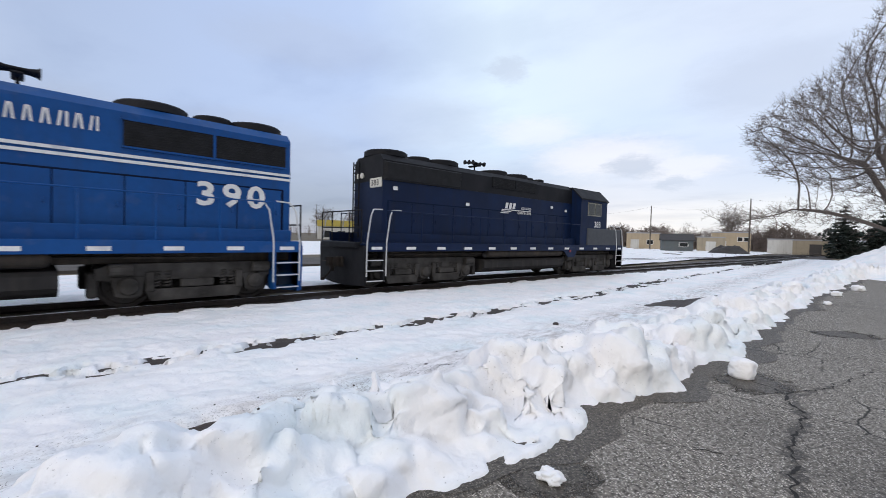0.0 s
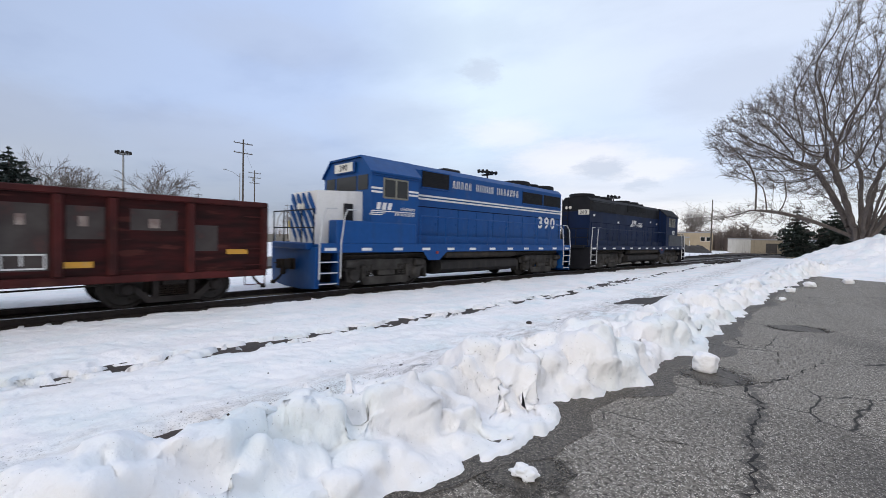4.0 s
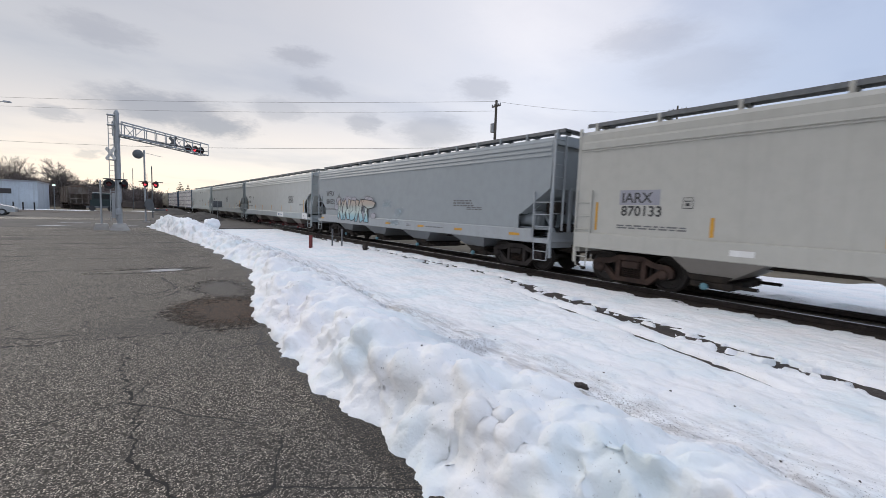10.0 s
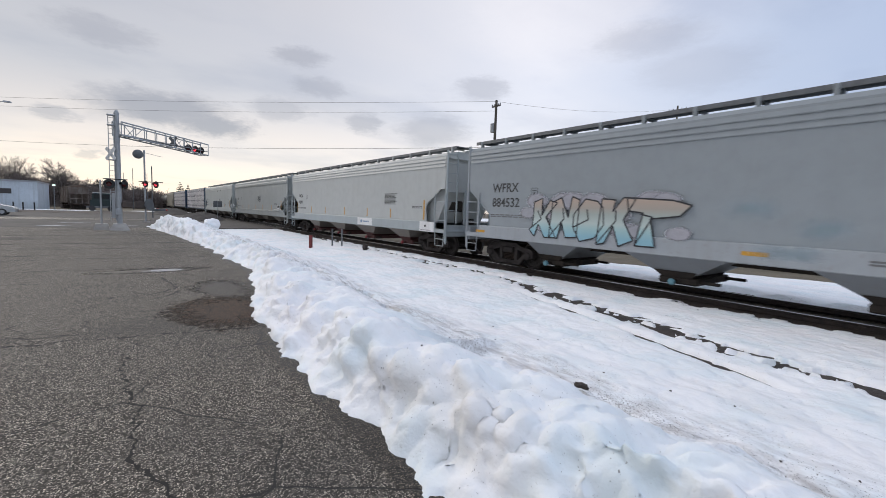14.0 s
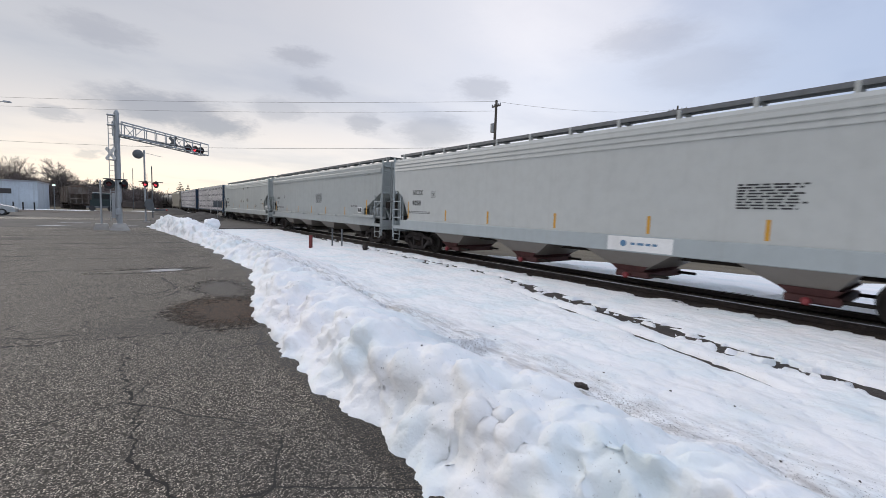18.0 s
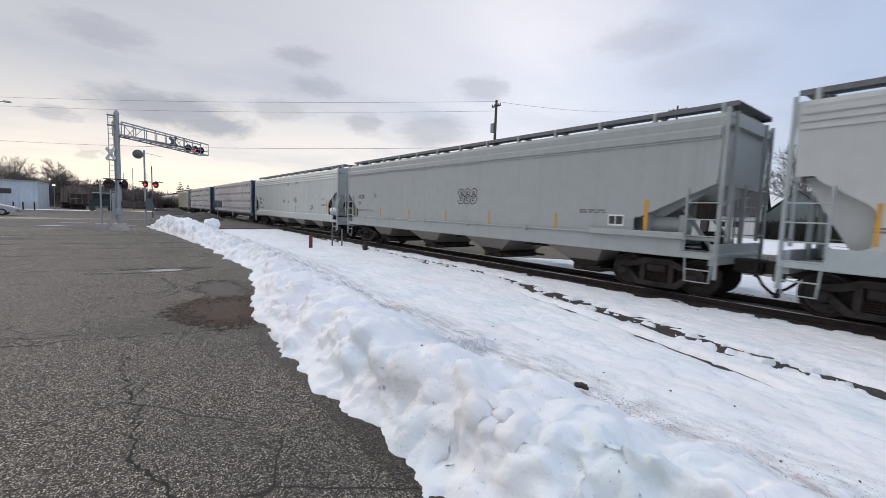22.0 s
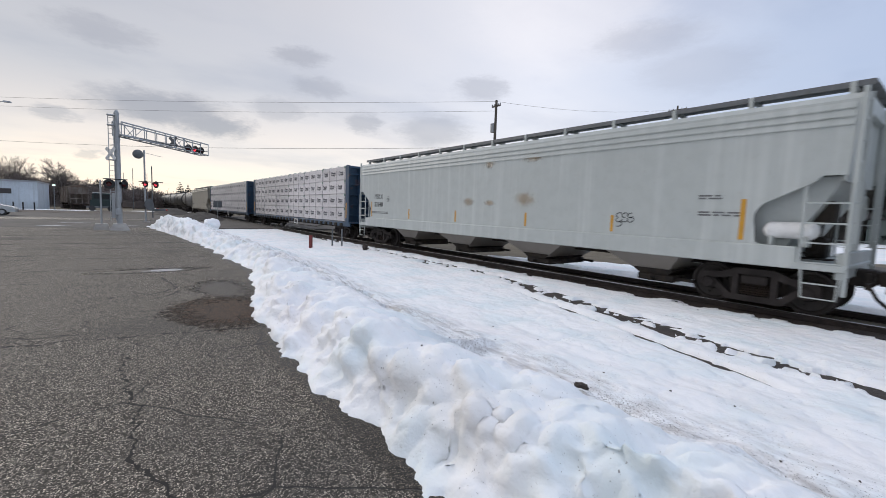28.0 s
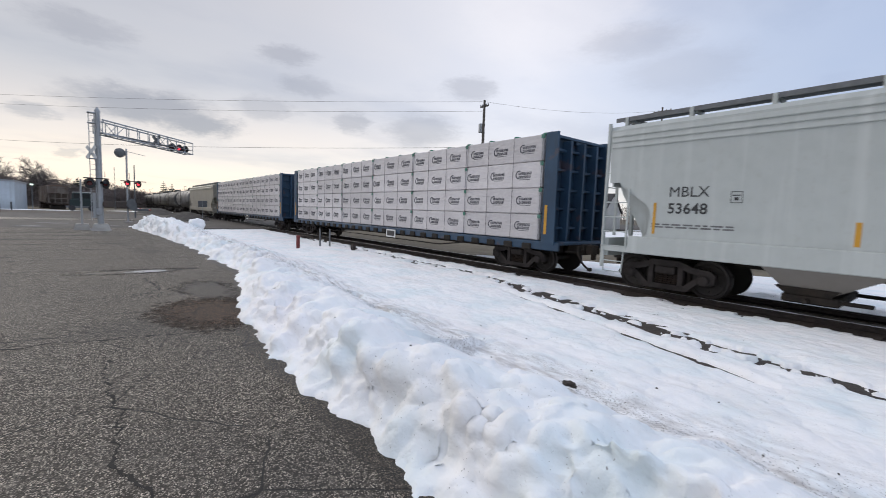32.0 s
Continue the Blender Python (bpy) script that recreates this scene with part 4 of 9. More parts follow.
blot("snow_patch", -96.0, 6.0, 3.0, 5.0, 0.3, SNOW, "patch of old snow beyond the road", "snow", 0.03, 15)
hem = Shape()
xs = np.arange(0.8, 34, 0.12)
edge = np.interp(xs, EDGE_X, EDGE_Y) - (grain(xs, xs * 0, 1.0, 3) - 0.5) * (0.35 + 0.45 * smooth(-1.0, 2.0, xs))
wide = (0.06 + 0.55 * grain(xs, xs * 0, 0.7, 3, off=91) ** 2) * (0.10 + 0.90 * smooth(0.9, 2.0, xs))
hem.add([(x, y + 0.35, 0.0055) for x, y in zip(xs, edge)] + [(x, y - w, 0.0055) for x, y, w in zip(xs, edge, wide)], [(i, i + 1, len(xs) + i + 1, len(xs) + i) for i in range(len(xs) - 1)])
tagged(new("melt_edge", hem.mesh("melt_edge", STREAM)), "dark wet asphalt along the melting snow", "stain", kind="structure")


# ---------------------------------------------------------------- the train
TRAIN = []            # (car, place of its middle at the start, half the distance between trucks)
WHEELS = []           # (wheelset, radius)


def wheel_mesh(name, r, gauge=0.7525):
    """A pair of flanged wheels on an axle, lying along y, centred on the axle; the plates have lightening holes' rims and rib marks."""
    sh = Shape()
    for s in (-1, 1):
        a = (0, s * (gauge - 0.09), 0)
        b = (0, s * (gauge + 0.09), 0)
        sh.turned([(0, r * 0.80), (0.0, r + 0.026), (0.03, r + 0.026), (0.045, r), (0.135, r - 0.006), (0.145, r * 0.86), (0.11, r * 0.80), (0.085, r * 0.42),
                   (0.12, r * 0.36), (0.185, r * 0.33), (0.19, 0.11), (0.19, 0.02)], a, b, 26)
        for k in range(6):
            q = 2 * math.pi * k / 6
            sh.turned([(0, 0.03), (0.02, 0.03), (0.03, 0.02)], (r * 0.62 * math.cos(q), s * (gauge + 0.0), r * 0.62 * math.sin(q)),
                      (r * 0.62 * math.cos(q), s * (gauge + 0.06), r * 0.62 * math.sin(q)), 6)
    sh.tube([(0, -1.06, 0), (0, 1.06, 0)], 0.085, 10)
    return sh.mesh(name, WHEEL, True)


WHEEL_CAR = wheel_mesh("wheelset", 0.457)
WHEEL_LOCO = wheel_mesh("wheelset", 0.508)


def arc(cx, cz, r, a0, a1, n=6):
    return [(cx + r * math.cos(radians(a0 + (a1 - a0) * k / n)), cz + r * math.sin(radians(a0 + (a1 - a0) * k / n))) for k in range(n + 1)]


def side_frame_mesh():
    """Cast side frames of a freight truck with their two window openings, bolster and springs' seats."""
    sh = Shape()
    for s in (-1, 1):
        y0, y1 = sorted((s * 0.93, s * 1.08))
        top = [(-1.12, 0.40), (-1.12, 0.60), (-1.02, 0.70), (-0.62, 0.74), (-0.34, 0.86), (0.34, 0.86), (0.62, 0.74), (1.02, 0.70), (1.12, 0.60), (1.12, 0.40),
               (1.04, 0.36), (0.98, 0.52), (0.80, 0.56), (0.52, 0.62), (0.30, 0.72), (-0.30, 0.72), (-0.52, 0.62), (-0.80, 0.56), (-0.98, 0.52), (-1.04, 0.36)]
        sh.plate(top, "y", y0, y1)
        bottom = [(-0.92, 0.52), (-0.78, 0.56), (-0.44, 0.26), (0.44, 0.26), (0.78, 0.56), (0.92, 0.52), (0.52, 0.13), (-0.52, 0.13)]
        sh.plate(bottom, "y", y0, y1)
        for q in (-1, 1):
            x0, x1 = sorted((q * 0.30, q * 0.42))
            sh.box(x0, x1, y0, y1, 0.20, 0.80)
            sh.turned([(0, 0.13), (0.05, 0.14), (0.10, 0.11), (0.12, 0.05)], (q * 0.89, s * 1.06, 0.457), (q * 0.89, s * 1.2, 0.457), 12)
        sh.soft(-0.24, 0.24, *sorted((s * 0.88, s * 1.14)), 0.52, 0.72, 0.03)
    sh.soft(-0.18, 0.18, -0.95, 0.95, 0.50, 0.76, 0.03)
    sh.box(-0.14, 0.14, -0.2, 0.2, 0.7, 0.98)
    return sh


def spring_mesh():
    """One coil spring, standing at the origin."""
    return Shape().tube([(0.05 * math.cos(q), 0.05 * math.sin(q), 0.26 + 0.26 * q / 31.4) for q in (i * 0.785 for i in range(41))], 0.014, 4, caps=False)


SIDE_FRAME = side_frame_mesh()
FRAME_DUST = material("dusty_truck_casting", (0.062, 0.053, 0.050), (0.030, 0.026, 0.025), 3, 0.9, 0.85, spec=0.15, bump=0.006)
FRAME_BROWN = material("rusty_truck_casting", (0.095, 0.062, 0.050), (0.045, 0.034, 0.031), 3, 0.9, 0.85, spec=0.15, bump=0.006)
FRAME_DARK, FRAME_RUST = SIDE_FRAME.mesh("truck", FRAME_DUST), SIDE_FRAME.mesh("truck", FRAME_BROWN)
SPRINGS = spring_mesh().mesh("spring", RUSTY)
BRAKE = Shape().soft(-0.05, 0.05, -0.86, -0.62, 0.30, 0.62).soft(-0.05, 0.05, 0.62, 0.86, 0.30, 0.62).tube([(0, -0.8, 0.4), (0, 0.8, 0.4)], 0.04, 6).mesh("brake_beam", UNDER)


# dark filler block added behind the springs, around the cast bolster
BOLSTER_FILL = Shape().soft(-0.34, 0.34, -0.90, 0.90, 0.20, 0.80, 0.04).mesh("bolster", UNDER)


def freight_truck(car, x, rusty=False):
    t = part("truck", FRAME_RUST if rusty else FRAME_DARK, None, car, "rusty cast side frames" if rusty else "")
    t.location = (x, 0, 0)
    part("bolster", BOLSTER_FILL, None, t)
    for k in (-0.22, -0.11, 0.0, 0.11, 0.22):
        for q in (-1.0, 1.0):
            part("spring", SPRINGS, None, t).location = (k, q, 0)
    for k in (-0.47, 0.47):
        part("brake_beam", BRAKE, None, t).location.x = k
    for q in (-0.89, 0.89):
        w = part("wheelset", WHEEL_CAR, None, t)
        w.location = (q, 0, 0.457)
        WHEELS.append((w, 0.457))


def coupler_mesh():
    """Knuckle coupler with its shank, lying towards +x from the end sill."""
    sh = Shape()
    sh.soft(-0.55, 0.20, -0.10, 0.10, 0.74, 0.94, 0.02)
    sh.plate([(0.16, -0.16), (0.38, -0.19), (0.50, -0.10), (0.44, 0.02), (0.34, 0.0), (0.30, 0.10), (0.40, 0.20), (0.30, 0.22), (0.14, 0.16)], "z", 0.70, 0.98)
    sh.soft(-0.5, 0.12, -0.24, 0.24, 0.66, 1.0, 0.03).soft(0.0, 0.06, -0.45, -0.28, 0.62, 0.95, 0.01)
    sh.soft(0.26, 0.40, -0.07, 0.07, 0.52, 0.72, 0.03)
    sh.tube([(0.02, -0.42, 0.80), (0.08, -0.44, 0.66), (0.20, -0.44, 0.45), (0.36, -0.42, 0.30), (0.47, -0.40, 0.25)], 0.034, 7)
    sh.soft(0.40, 0.52, -0.46, -0.34, 0.20, 0.31, 0.02)
    sh.tube([(0.1, -1.2, 0.80), (0.12, -0.5, 0.78), (0.1, -0.1, 0.90)], 0.016, 5)
    return sh


COUPLER = coupler_mesh().mesh("coupler", UNDER, True)


def couplers(car, h):
    for q in (-1, 1):
        c = part("coupler", COUPLER, None, car, "dark iron knuckle coupler with air hose")
        c.matrix_basis = pose(q * h, 0, 0, 0, 0, 0 if q > 0 else 180)


def ladder_shape(x0, x1, y, z0, z1, step=0.36, r=0.016, wide=0.045):
    """A flat-sided ladder in a plane y = const."""
    sh = Shape()
    for x in (x0, x1):
        sh.soft(x - wide / 2, x + wide / 2, y - 0.02, y + 0.02, z0, z1, 0.006)
    z = z0 + 0.08
    while z < z1:
        sh.tube([(x0, y, z), (x1, y, z)], r, 6)
        z += step
    return sh


PRINT_GREY = material("worn_small_stencil", (0.12, 0.12, 0.12), (0.20, 0.20, 0.20), 5, 0.7, 0.7)


def stencil(rows, x, z, length, height, y, seed=1):
    """Lines of small print too fine to read, as plain bars of their size."""
    r, sh = random.Random(seed), Shape()
    for k in range(rows):
        a, end = x, x + length * r.uniform(0.75, 1.0)
        while a < end:
            b = min(a + r.uniform(0.10, 0.28), end)
            sh.box(a, b, y - 0.002, y + 0.001, z - k * height * 1.7, z - k * height * 1.7 + height)
            a = b + 0.05
    return sh


RUN_BOARD = material("roof_walk_grating", (0.20, 0.21, 0.22), (0.13, 0.135, 0.14), 6, 0.7, 0.6, metal=0.4, bump=0.004, bump_scale=30)
HUB_RED, HUB_BLUE = material("red_gate_hub", (0.26, 0.04, 0.045)), material("blue_gate_hub", (0.14, 0.30, 0.36))


def car_paint(name, base, streak=0.3, rust=0.35, dirt=(0.22, 0.20, 0.18), rough=0.5):
    rust *= 0.25
    return material(name, base, tuple(c * 0.90 for c in base), 0.35, 0.45, rough, streak=streak * 0.6, streak_colour=dirt, speck=rust, speck_colour=(0.20, 0.12, 0.07), speck_scale=7)


def hopper(u0, u1, label, paint, sill_paint, cut="round", grooves=3, mark="", number="", hub=None, ticks=(), rusty=False, posts=None, chute=None, cuts=(1.3, 1.5), text=(-8.2, 2.55, 2.1, 0.36, 1.05), outlets=(-5.9, -2.0, 1.9, 5.8), gate=None, trim=0.0, grow=0.0, rung=0.66, bogie=1.5, print_x=4.0, print_z=1.82, box=(3.26, 2.59, 0.13)):
    """A covered hopper car. cut: how the side sheet ends over the trucks ('round', 'slant', 'full'); trim, grow: how much shorter the brake end and longer the other end is."""
    L = u1 - u0 - 0.08
    h, W = L / 2, 1.55
    ends = {-1: h + grow, 1: h - trim}
    h = full = h + grow
    cl, cr = cuts
    car = thing("hopper_car", label, "freight car", "hopper cars of the train")
    # side sheets
    zs, zt = 1.42, 4.16
    def end_edge(c, h):
        """Edge of the side sheet at one end, from the eaves down; x from the middle outwards."""
        if cut == "full":
            return [(h - 0.05, zt), (h - 0.05, 1.42)]
        if cut == "round":
            return [(h - 0.05, zt), (h - 0.12, 2.80), (h - 0.16 - 0.30 * (c - 0.5), 2.80), (h - 0.20 - 0.38 * (c - 0.5), 2.68)] + arc(h - c + 0.42, 1.94, 0.42, 112, 200, 7) + [(h - c + 0.06, 1.48), (h - c + 0.2, zs)]
        return [(h - 0.05, zt), (h - 0.10, 2.80), (h - c + 0.14, 2.00), (h - c, 1.86), (h - c, zs)]

    outline = end_edge(cr, ends[1]) + [(-x, z) for x, z in reversed(end_edge(cl, h))]
    short = 0.02 if cut == "full" else 0.72
    for s in (-1, 1):
        y0, y1 = sorted((s * W, s * (W - 0.05)))
        sh = Shape().plate(outline, "y", y0, y1)
        part("side_sheet", sh, paint, car)
        ridge = Shape()
        for k in range(grooves):
            z = 3.70 + 0.145 * k
            ridge.plate([(s * (W - 0.01), z), (s * (W + 0.030), z), (s * (W + 0.030), z + 0.02), (s * (W - 0.004), z + 0.13)], "x", -h + 0.12, ends[1] - 0.12)
        if grooves == 1:
            ridge.plate([(s * (W - 0.01), 3.74), (s * (W + 0.06), 3.76), (s * (W + 0.06), 3.92), (s * (W - 0.01), 3.99)], "x", -h + 0.1, ends[1] - 0.1)
        part("side_rib", ridge, paint, car)
        part("side_sill", Shape().soft(-h + short, ends[1] - short, *sorted((s * (W - 0.06), s * (W + 0.045))), 0.99, 1.43, 0.02).soft(-h, ends[1], *sorted((s * (W - 0.055), s * (W + 0.04))), 0.995, 1.13, 0.015).box(-h, ends[1], *sorted((s * (W - 0.2), s * (W - 0.056))), 0.99, 1.03), sill_paint, car)
    # roof, sloping from the eaves to the hatch trough
    part("roof", Shape().plate([(-W, zt - 0.02), (-1.45, 4.27), (-0.9, 4.36), (0.9, 4.36), (1.45, 4.27), (W, zt - 0.02), (1.3, 4.05), (-1.3, 4.05)], "x", -h + 0.03, ends[1] - 0.03), paint, car)
    part("hatch_cover", Shape().plate([(-0.32, 4.35), (-0.26, 4.50), (0, 4.54), (0.26, 4.50), (0.32, 4.35)], "x", -h + 0.9, h - 0.9), paint, car)
    # upper end wall, end slope sheets and chutes
    slope = 2.1 if cut != "full" else 1.5
    for q in (-1, 1):
        h = ends[q]
        part("end_sheet", Shape().box(*sorted((q * (h - 0.20), q * (h - 0.15))), -W + 0.06, W - 0.06, 2.70, 4.2), paint, car)
        if cut == "round":
            c = cr if q > 0 else cl
            part("slope_body", Shape().plate([(q * (h - 0.22), 2.80), (q * (h - 0.34), 2.50), (q * (h - 0.98), 1.40), (q * (h - c - 0.4), 1.40), (q * (h - c - 0.4), 2.80)], "y", -W + 0.30, W - 0.30), paint, car)
        elif cut == "slant":
            c = cr if q > 0 else cl
            part("slope_body", Shape().plate([(q * (h - 0.22), 2.84), (q * (h - 0.50), 2.50), (q * (h - c - 0.25), 1.44), (q * (h - c - 0.9), 1.44), (q * (h - c - 0.9), 2.84)], "y", -W + 0.42, W - 0.42), paint, car)
            part("slope_flange", Shape().hull8([(q * (h - 0.10), -W, 2.72), (q * (h - 0.10), -W + 0.42, 2.72), (q * (h - c + 0.10), -W + 0.42, 1.90), (q * (h - c + 0.10), -W, 1.90)],
                                               [(q * (h - 0.14), -W, 2.80), (q * (h - 0.14), -W + 0.42, 2.80), (q * (h - c + 0.06), -W + 0.42, 1.98), (q * (h - c + 0.06), -W, 1.98)]), paint, car)
        else:
            part("slope_sheet", Shape().hull8([(q * (h - 0.2), -W + 0.06, 2.75), (q * (h - 0.2), W - 0.06, 2.75), (q * (h - slope - 0.3), W - 0.06, 1.1), (q * (h - slope - 0.3), -W + 0.06, 1.1)],
                                              [(q * (h - 0.25), -W + 0.06, 2.75), (q * (h - 0.25), W - 0.06, 2.75), (q * (h - slope - 0.4), W - 0.06, 1.12), (q * (h - slope - 0.4), -W + 0.06, 1.12)]), paint, car)
        part("end_platform", Shape().soft(*sorted((q * (h - 0.02), q * (h - 1.7))), -W + 0.1, W - 0.1, 1.02, 1.12).box(*sorted((q * (h - 0.16), q * (h - 0.04))), -W + 0.05, W - 0.05, 0.86, 1.34), sill_paint, car)
        for y in (-0.4, 0.4):
            part("end_post", Shape().soft(*sorted((q * (h - 0.12), q * (h - 0.22))), y - 0.05, y + 0.05, 1.1, 2.8, 0.01), sill_paint, car)
        for y in (-0.75, 0.75) if cut != "round" else ():
            part("end_brace", Shape().tube([(q * (h - 0.3), y, 1.1), (q * (h - 1.2), y, 2.3)], 0.05, 6), sill_paint, car)
        for s in (-1, 1):
            end = Shape()
            y = s * (W - 0.02)
            # corner stile up to the roof walk, and the short side ladder
            end.soft(*sorted((q * (h + 0.03), q * (h - 0.05))), y - 0.035, y + 0.035, 0.55, 4.36, 0.01)
            z = 1.55
            while z < 4.3:
                end.tube([(q * (h - 0.01), y, z), (q * (h - 0.01), y - s * 0.48, z)], 0.014, 5)
                z += 0.38
            end.soft(*sorted((q * (h + 0.03), q * (h - 0.05))), s * (W - 0.53), s * (W - 0.53) + 0.04, 1.4, 4.36, 0.01)
            part("corner_ladder", end, sill_paint, car)
        for s in (-1, 1):
            lad = Shape()
            y = s * (W + 0.03)
            a, b = sorted((q * (h - 0.02), q * (h - 0.02 - rung)))
            side = ladder_shape(a, b, y, 1.06, 2.62, 0.38)
            lad.add(side.v, side.f)
            lad.tube([(q * (h - 0.06), y, 1.1), (q * (h - 0.10), y, 0.46), (q * (h + 0.06 - rung), y, 0.46), (q * (h + 0.02 - rung), y, 1.05)], 0.02, 6)
            lad.tube([(q * (h - 0.08), y, 0.74), (q * (h + 0.04 - rung), y, 0.74)], 0.016, 6)
            part("ladder", lad, sill_paint, car)
    h = ends[1]
    # centre sill and chutes
    part("centre_sill", Shape().box(-full + 0.2, h - 0.2, -0.25, 0.25, 0.80, 1.14), UNDER, car)
    for cx in outlets:
        a, b = cx - (0.85 if cx == outlets[0] else 1.45), cx + (0.85 if cx == outlets[-1] else 1.45)
        ch = part("chute", Shape().hull8([(cx - 0.30, -0.95, 0.44), (cx + 0.30, -0.95, 0.44), (cx + 0.30, 0.95, 0.44), (cx - 0.30, 0.95, 0.44)],
                                         [(a, -W + 0.1, 1.12), (b, -W + 0.1, 1.12), (b, W - 0.1, 1.12), (a, W - 0.1, 1.12)]), chute or paint, car)
        part("outlet_gate", Shape().soft(cx - 0.42, cx + 0.50, -1.0, 1.0, 0.27, 0.45, 0.03).hull8([(cx - 0.36, -1.02, 0.45), (cx + 0.36, -1.02, 0.45), (cx + 0.36, 1.02, 0.45), (cx - 0.36, 1.02, 0.45)],
                                                                                                 [(cx - 0.52, -1.10, 0.60), (cx + 0.52, -1.10, 0.60), (cx + 0.52, 1.10, 0.60), (cx - 0.52, 1.10, 0.60)])
             .tube([(cx, -1.22, 0.34), (cx, 1.22, 0.34)], 0.05, 8), gate or UNDER, ch)
        for y in (-0.84, 0.84):
            part("gate_rack", Shape().soft(cx + 0.3, cx + 0.95, y - 0.06, y + 0.06, 0.33, 0.40, 0.01), UNDER, ch)
        if hub:
            part("gate_hub", Shape().turned([(0, 0.075), (0.05, 0.09), (0.10, 0.06)], (cx, -1.18, 0.34), (cx, -1.4, 0.34), 12), hub, ch)
    # roof walks on brackets
    n = posts or int(L / 1.55)
    for s in (-1, 1):
        wk = part("roof_walk", Shape().soft(-full - 0.05, h + 0.05, *sorted((s * 0.52, s * 1.16)), 4.525, 4.56, 0.01).box(-full - 0.05, h + 0.05, *sorted((s * 1.15, s * 1.17)), 4.45, 4.56), RUN_BOARD, car)
        br = Shape().soft(-0.045, 0.045, *sorted((s * 1.06, s * 1.185)), 4.24, 4.555, 0.01).box(-0.03, 0.03, *sorted((s * 0.5, s * 1.1)), 4.45, 4.524).mesh("bracket", paint)
        for k in range(n + 1):
            part("bracket", br, None, wk).location.x = -full + 0.25 + (full + ends[1] - 0.5) * k / n
    for q in (-1, 1):
        part("end_walk", Shape().soft(*sorted((q * (ends[q] - 0.34), q * (ends[q] + 0.06))), -1.15, 1.15, 4.53, 4.555, 0.008), RUN_BOARD, car)
    # brake gear on one end
    if cut == "slant":
        part("air_tank", Shape().turned([(0, 0.05), (0.05, 0.17), (0.12, 0.23), (0.95, 0.23), (1.02, 0.17), (1.07, 0.05)], (h - 1.85, -1.05, 1.72), (h, -1.05, 1.72), 16), paint, car, "air tank in the colour of the car", True)
        part("air_tank", Shape().turned([(0, 0.05), (0.05, 0.15), (0.10, 0.20), (0.6, 0.20), (0.66, 0.15), (0.7, 0.05)], (-full + 0.95, -1.05, 1.68), (-full + 2.0, -1.05, 1.68), 16), UNDER, car, "", True)
        part("tank_bracket", Shape().soft(h - 1.75, h - 1.63, -1.32, -0.8, 1.40, 2.0, 0.02).soft(h - 0.95, h - 0.83, -1.32, -0.8, 1.40, 2.0, 0.02).soft(h - 1.9, h - 0.1, -1.30, -1.22, 1.40, 1.48, 0.01), paint, car)
    part("brake_valve", Shape().soft(h - 0.75, h - 0.35, -0.9, -0.35, 1.9, 2.35, 0.04).tube([(h - 0.55, -0.6, 1.9), (h - 0.6, -0.6, 1.3), (h - 1.4, -0.6, 1.2)], 0.025, 6), UNDER, car)
    part("brake_cylinder", Shape().soft(h - 0.95, h - 0.6, 0.1, 0.6, 1.12, 1.6, 0.05), UNDER, car)
    wheel = Shape().tube([(h - 0.12, 0.55 + 0.25 * math.cos(q), 2.25 + 0.25 * math.sin(q)) for q in (i * math.pi / 8 for i in range(17))], 0.018, 5)
    for k in range(4):
        q = k * math.pi / 2
        wheel.tube([(h - 0.12, 0.55, 2.25), (h - 0.12, 0.55 + 0.25 * math.cos(q), 2.25 + 0.25 * math.sin(q))], 0.014, 5)
    part("brake_wheel", wheel, sill_paint, car)
    # lettering, reflectors and small print on the side towards the lot
    yl = -W - 0.004
    if mark:
        tx, z1, z2, size, spread = text
        words("car_mark", mark, size, LETTER_BLACK, car, near_side(tx, z1, yl), spread, 0.0 if "M" in mark else 0.006)
        words("car_number", number, size, LETTER_BLACK, car, near_side(tx, z2, yl), spread, 0.006)
    part("small_print", stencil(2, -full + 1.3, print_z, 2.2, 0.036, yl, 3), PRINT_GREY, car)
    part("small_print", stencil(2, full - print_x, 2.05, 0.9, 0.036, yl, 5), PRINT_GREY, car)
    bx, bz, e = -full + box[0], box[1], box[2]
    part("capacity_box", Shape().box(bx - e, bx + e, yl - 0.002, yl, bz + e, bz + e + 0.014).box(bx - e, bx + e, yl - 0.002, yl, bz - e - 0.014, bz - e).box(bx - e, bx - e + 0.012, yl - 0.002, yl, bz - e, bz + e)
         .box(bx + e - 0.012, bx + e, yl - 0.002, yl, bz - e, bz + e).box(bx - e * 0.35, bx + e * 0.35, yl - 0.002, yl, bz - e * 0.6, bz).box(bx - e * 0.7, bx + e * 0.7, yl - 0.002, yl, bz + e * 0.3, bz + e * 0.5), LETTER_BLACK, car)
    for x, z0, z1, w in ticks:
        part("reflector", Shape().box(x - w * 0.75, x + w * 0.75, yl - 0.003, yl + 0.002, z0, z1), YELLOW, car, "faded yellow reflective strip")
    for q in (-1, 1):
        freight_truck(car, q * (ends[q] - bogie), rusty)
    couplers(car, full)
    TRAIN.append((car, (u0 + u1) / 2, full - 1.6))
    return car, yl


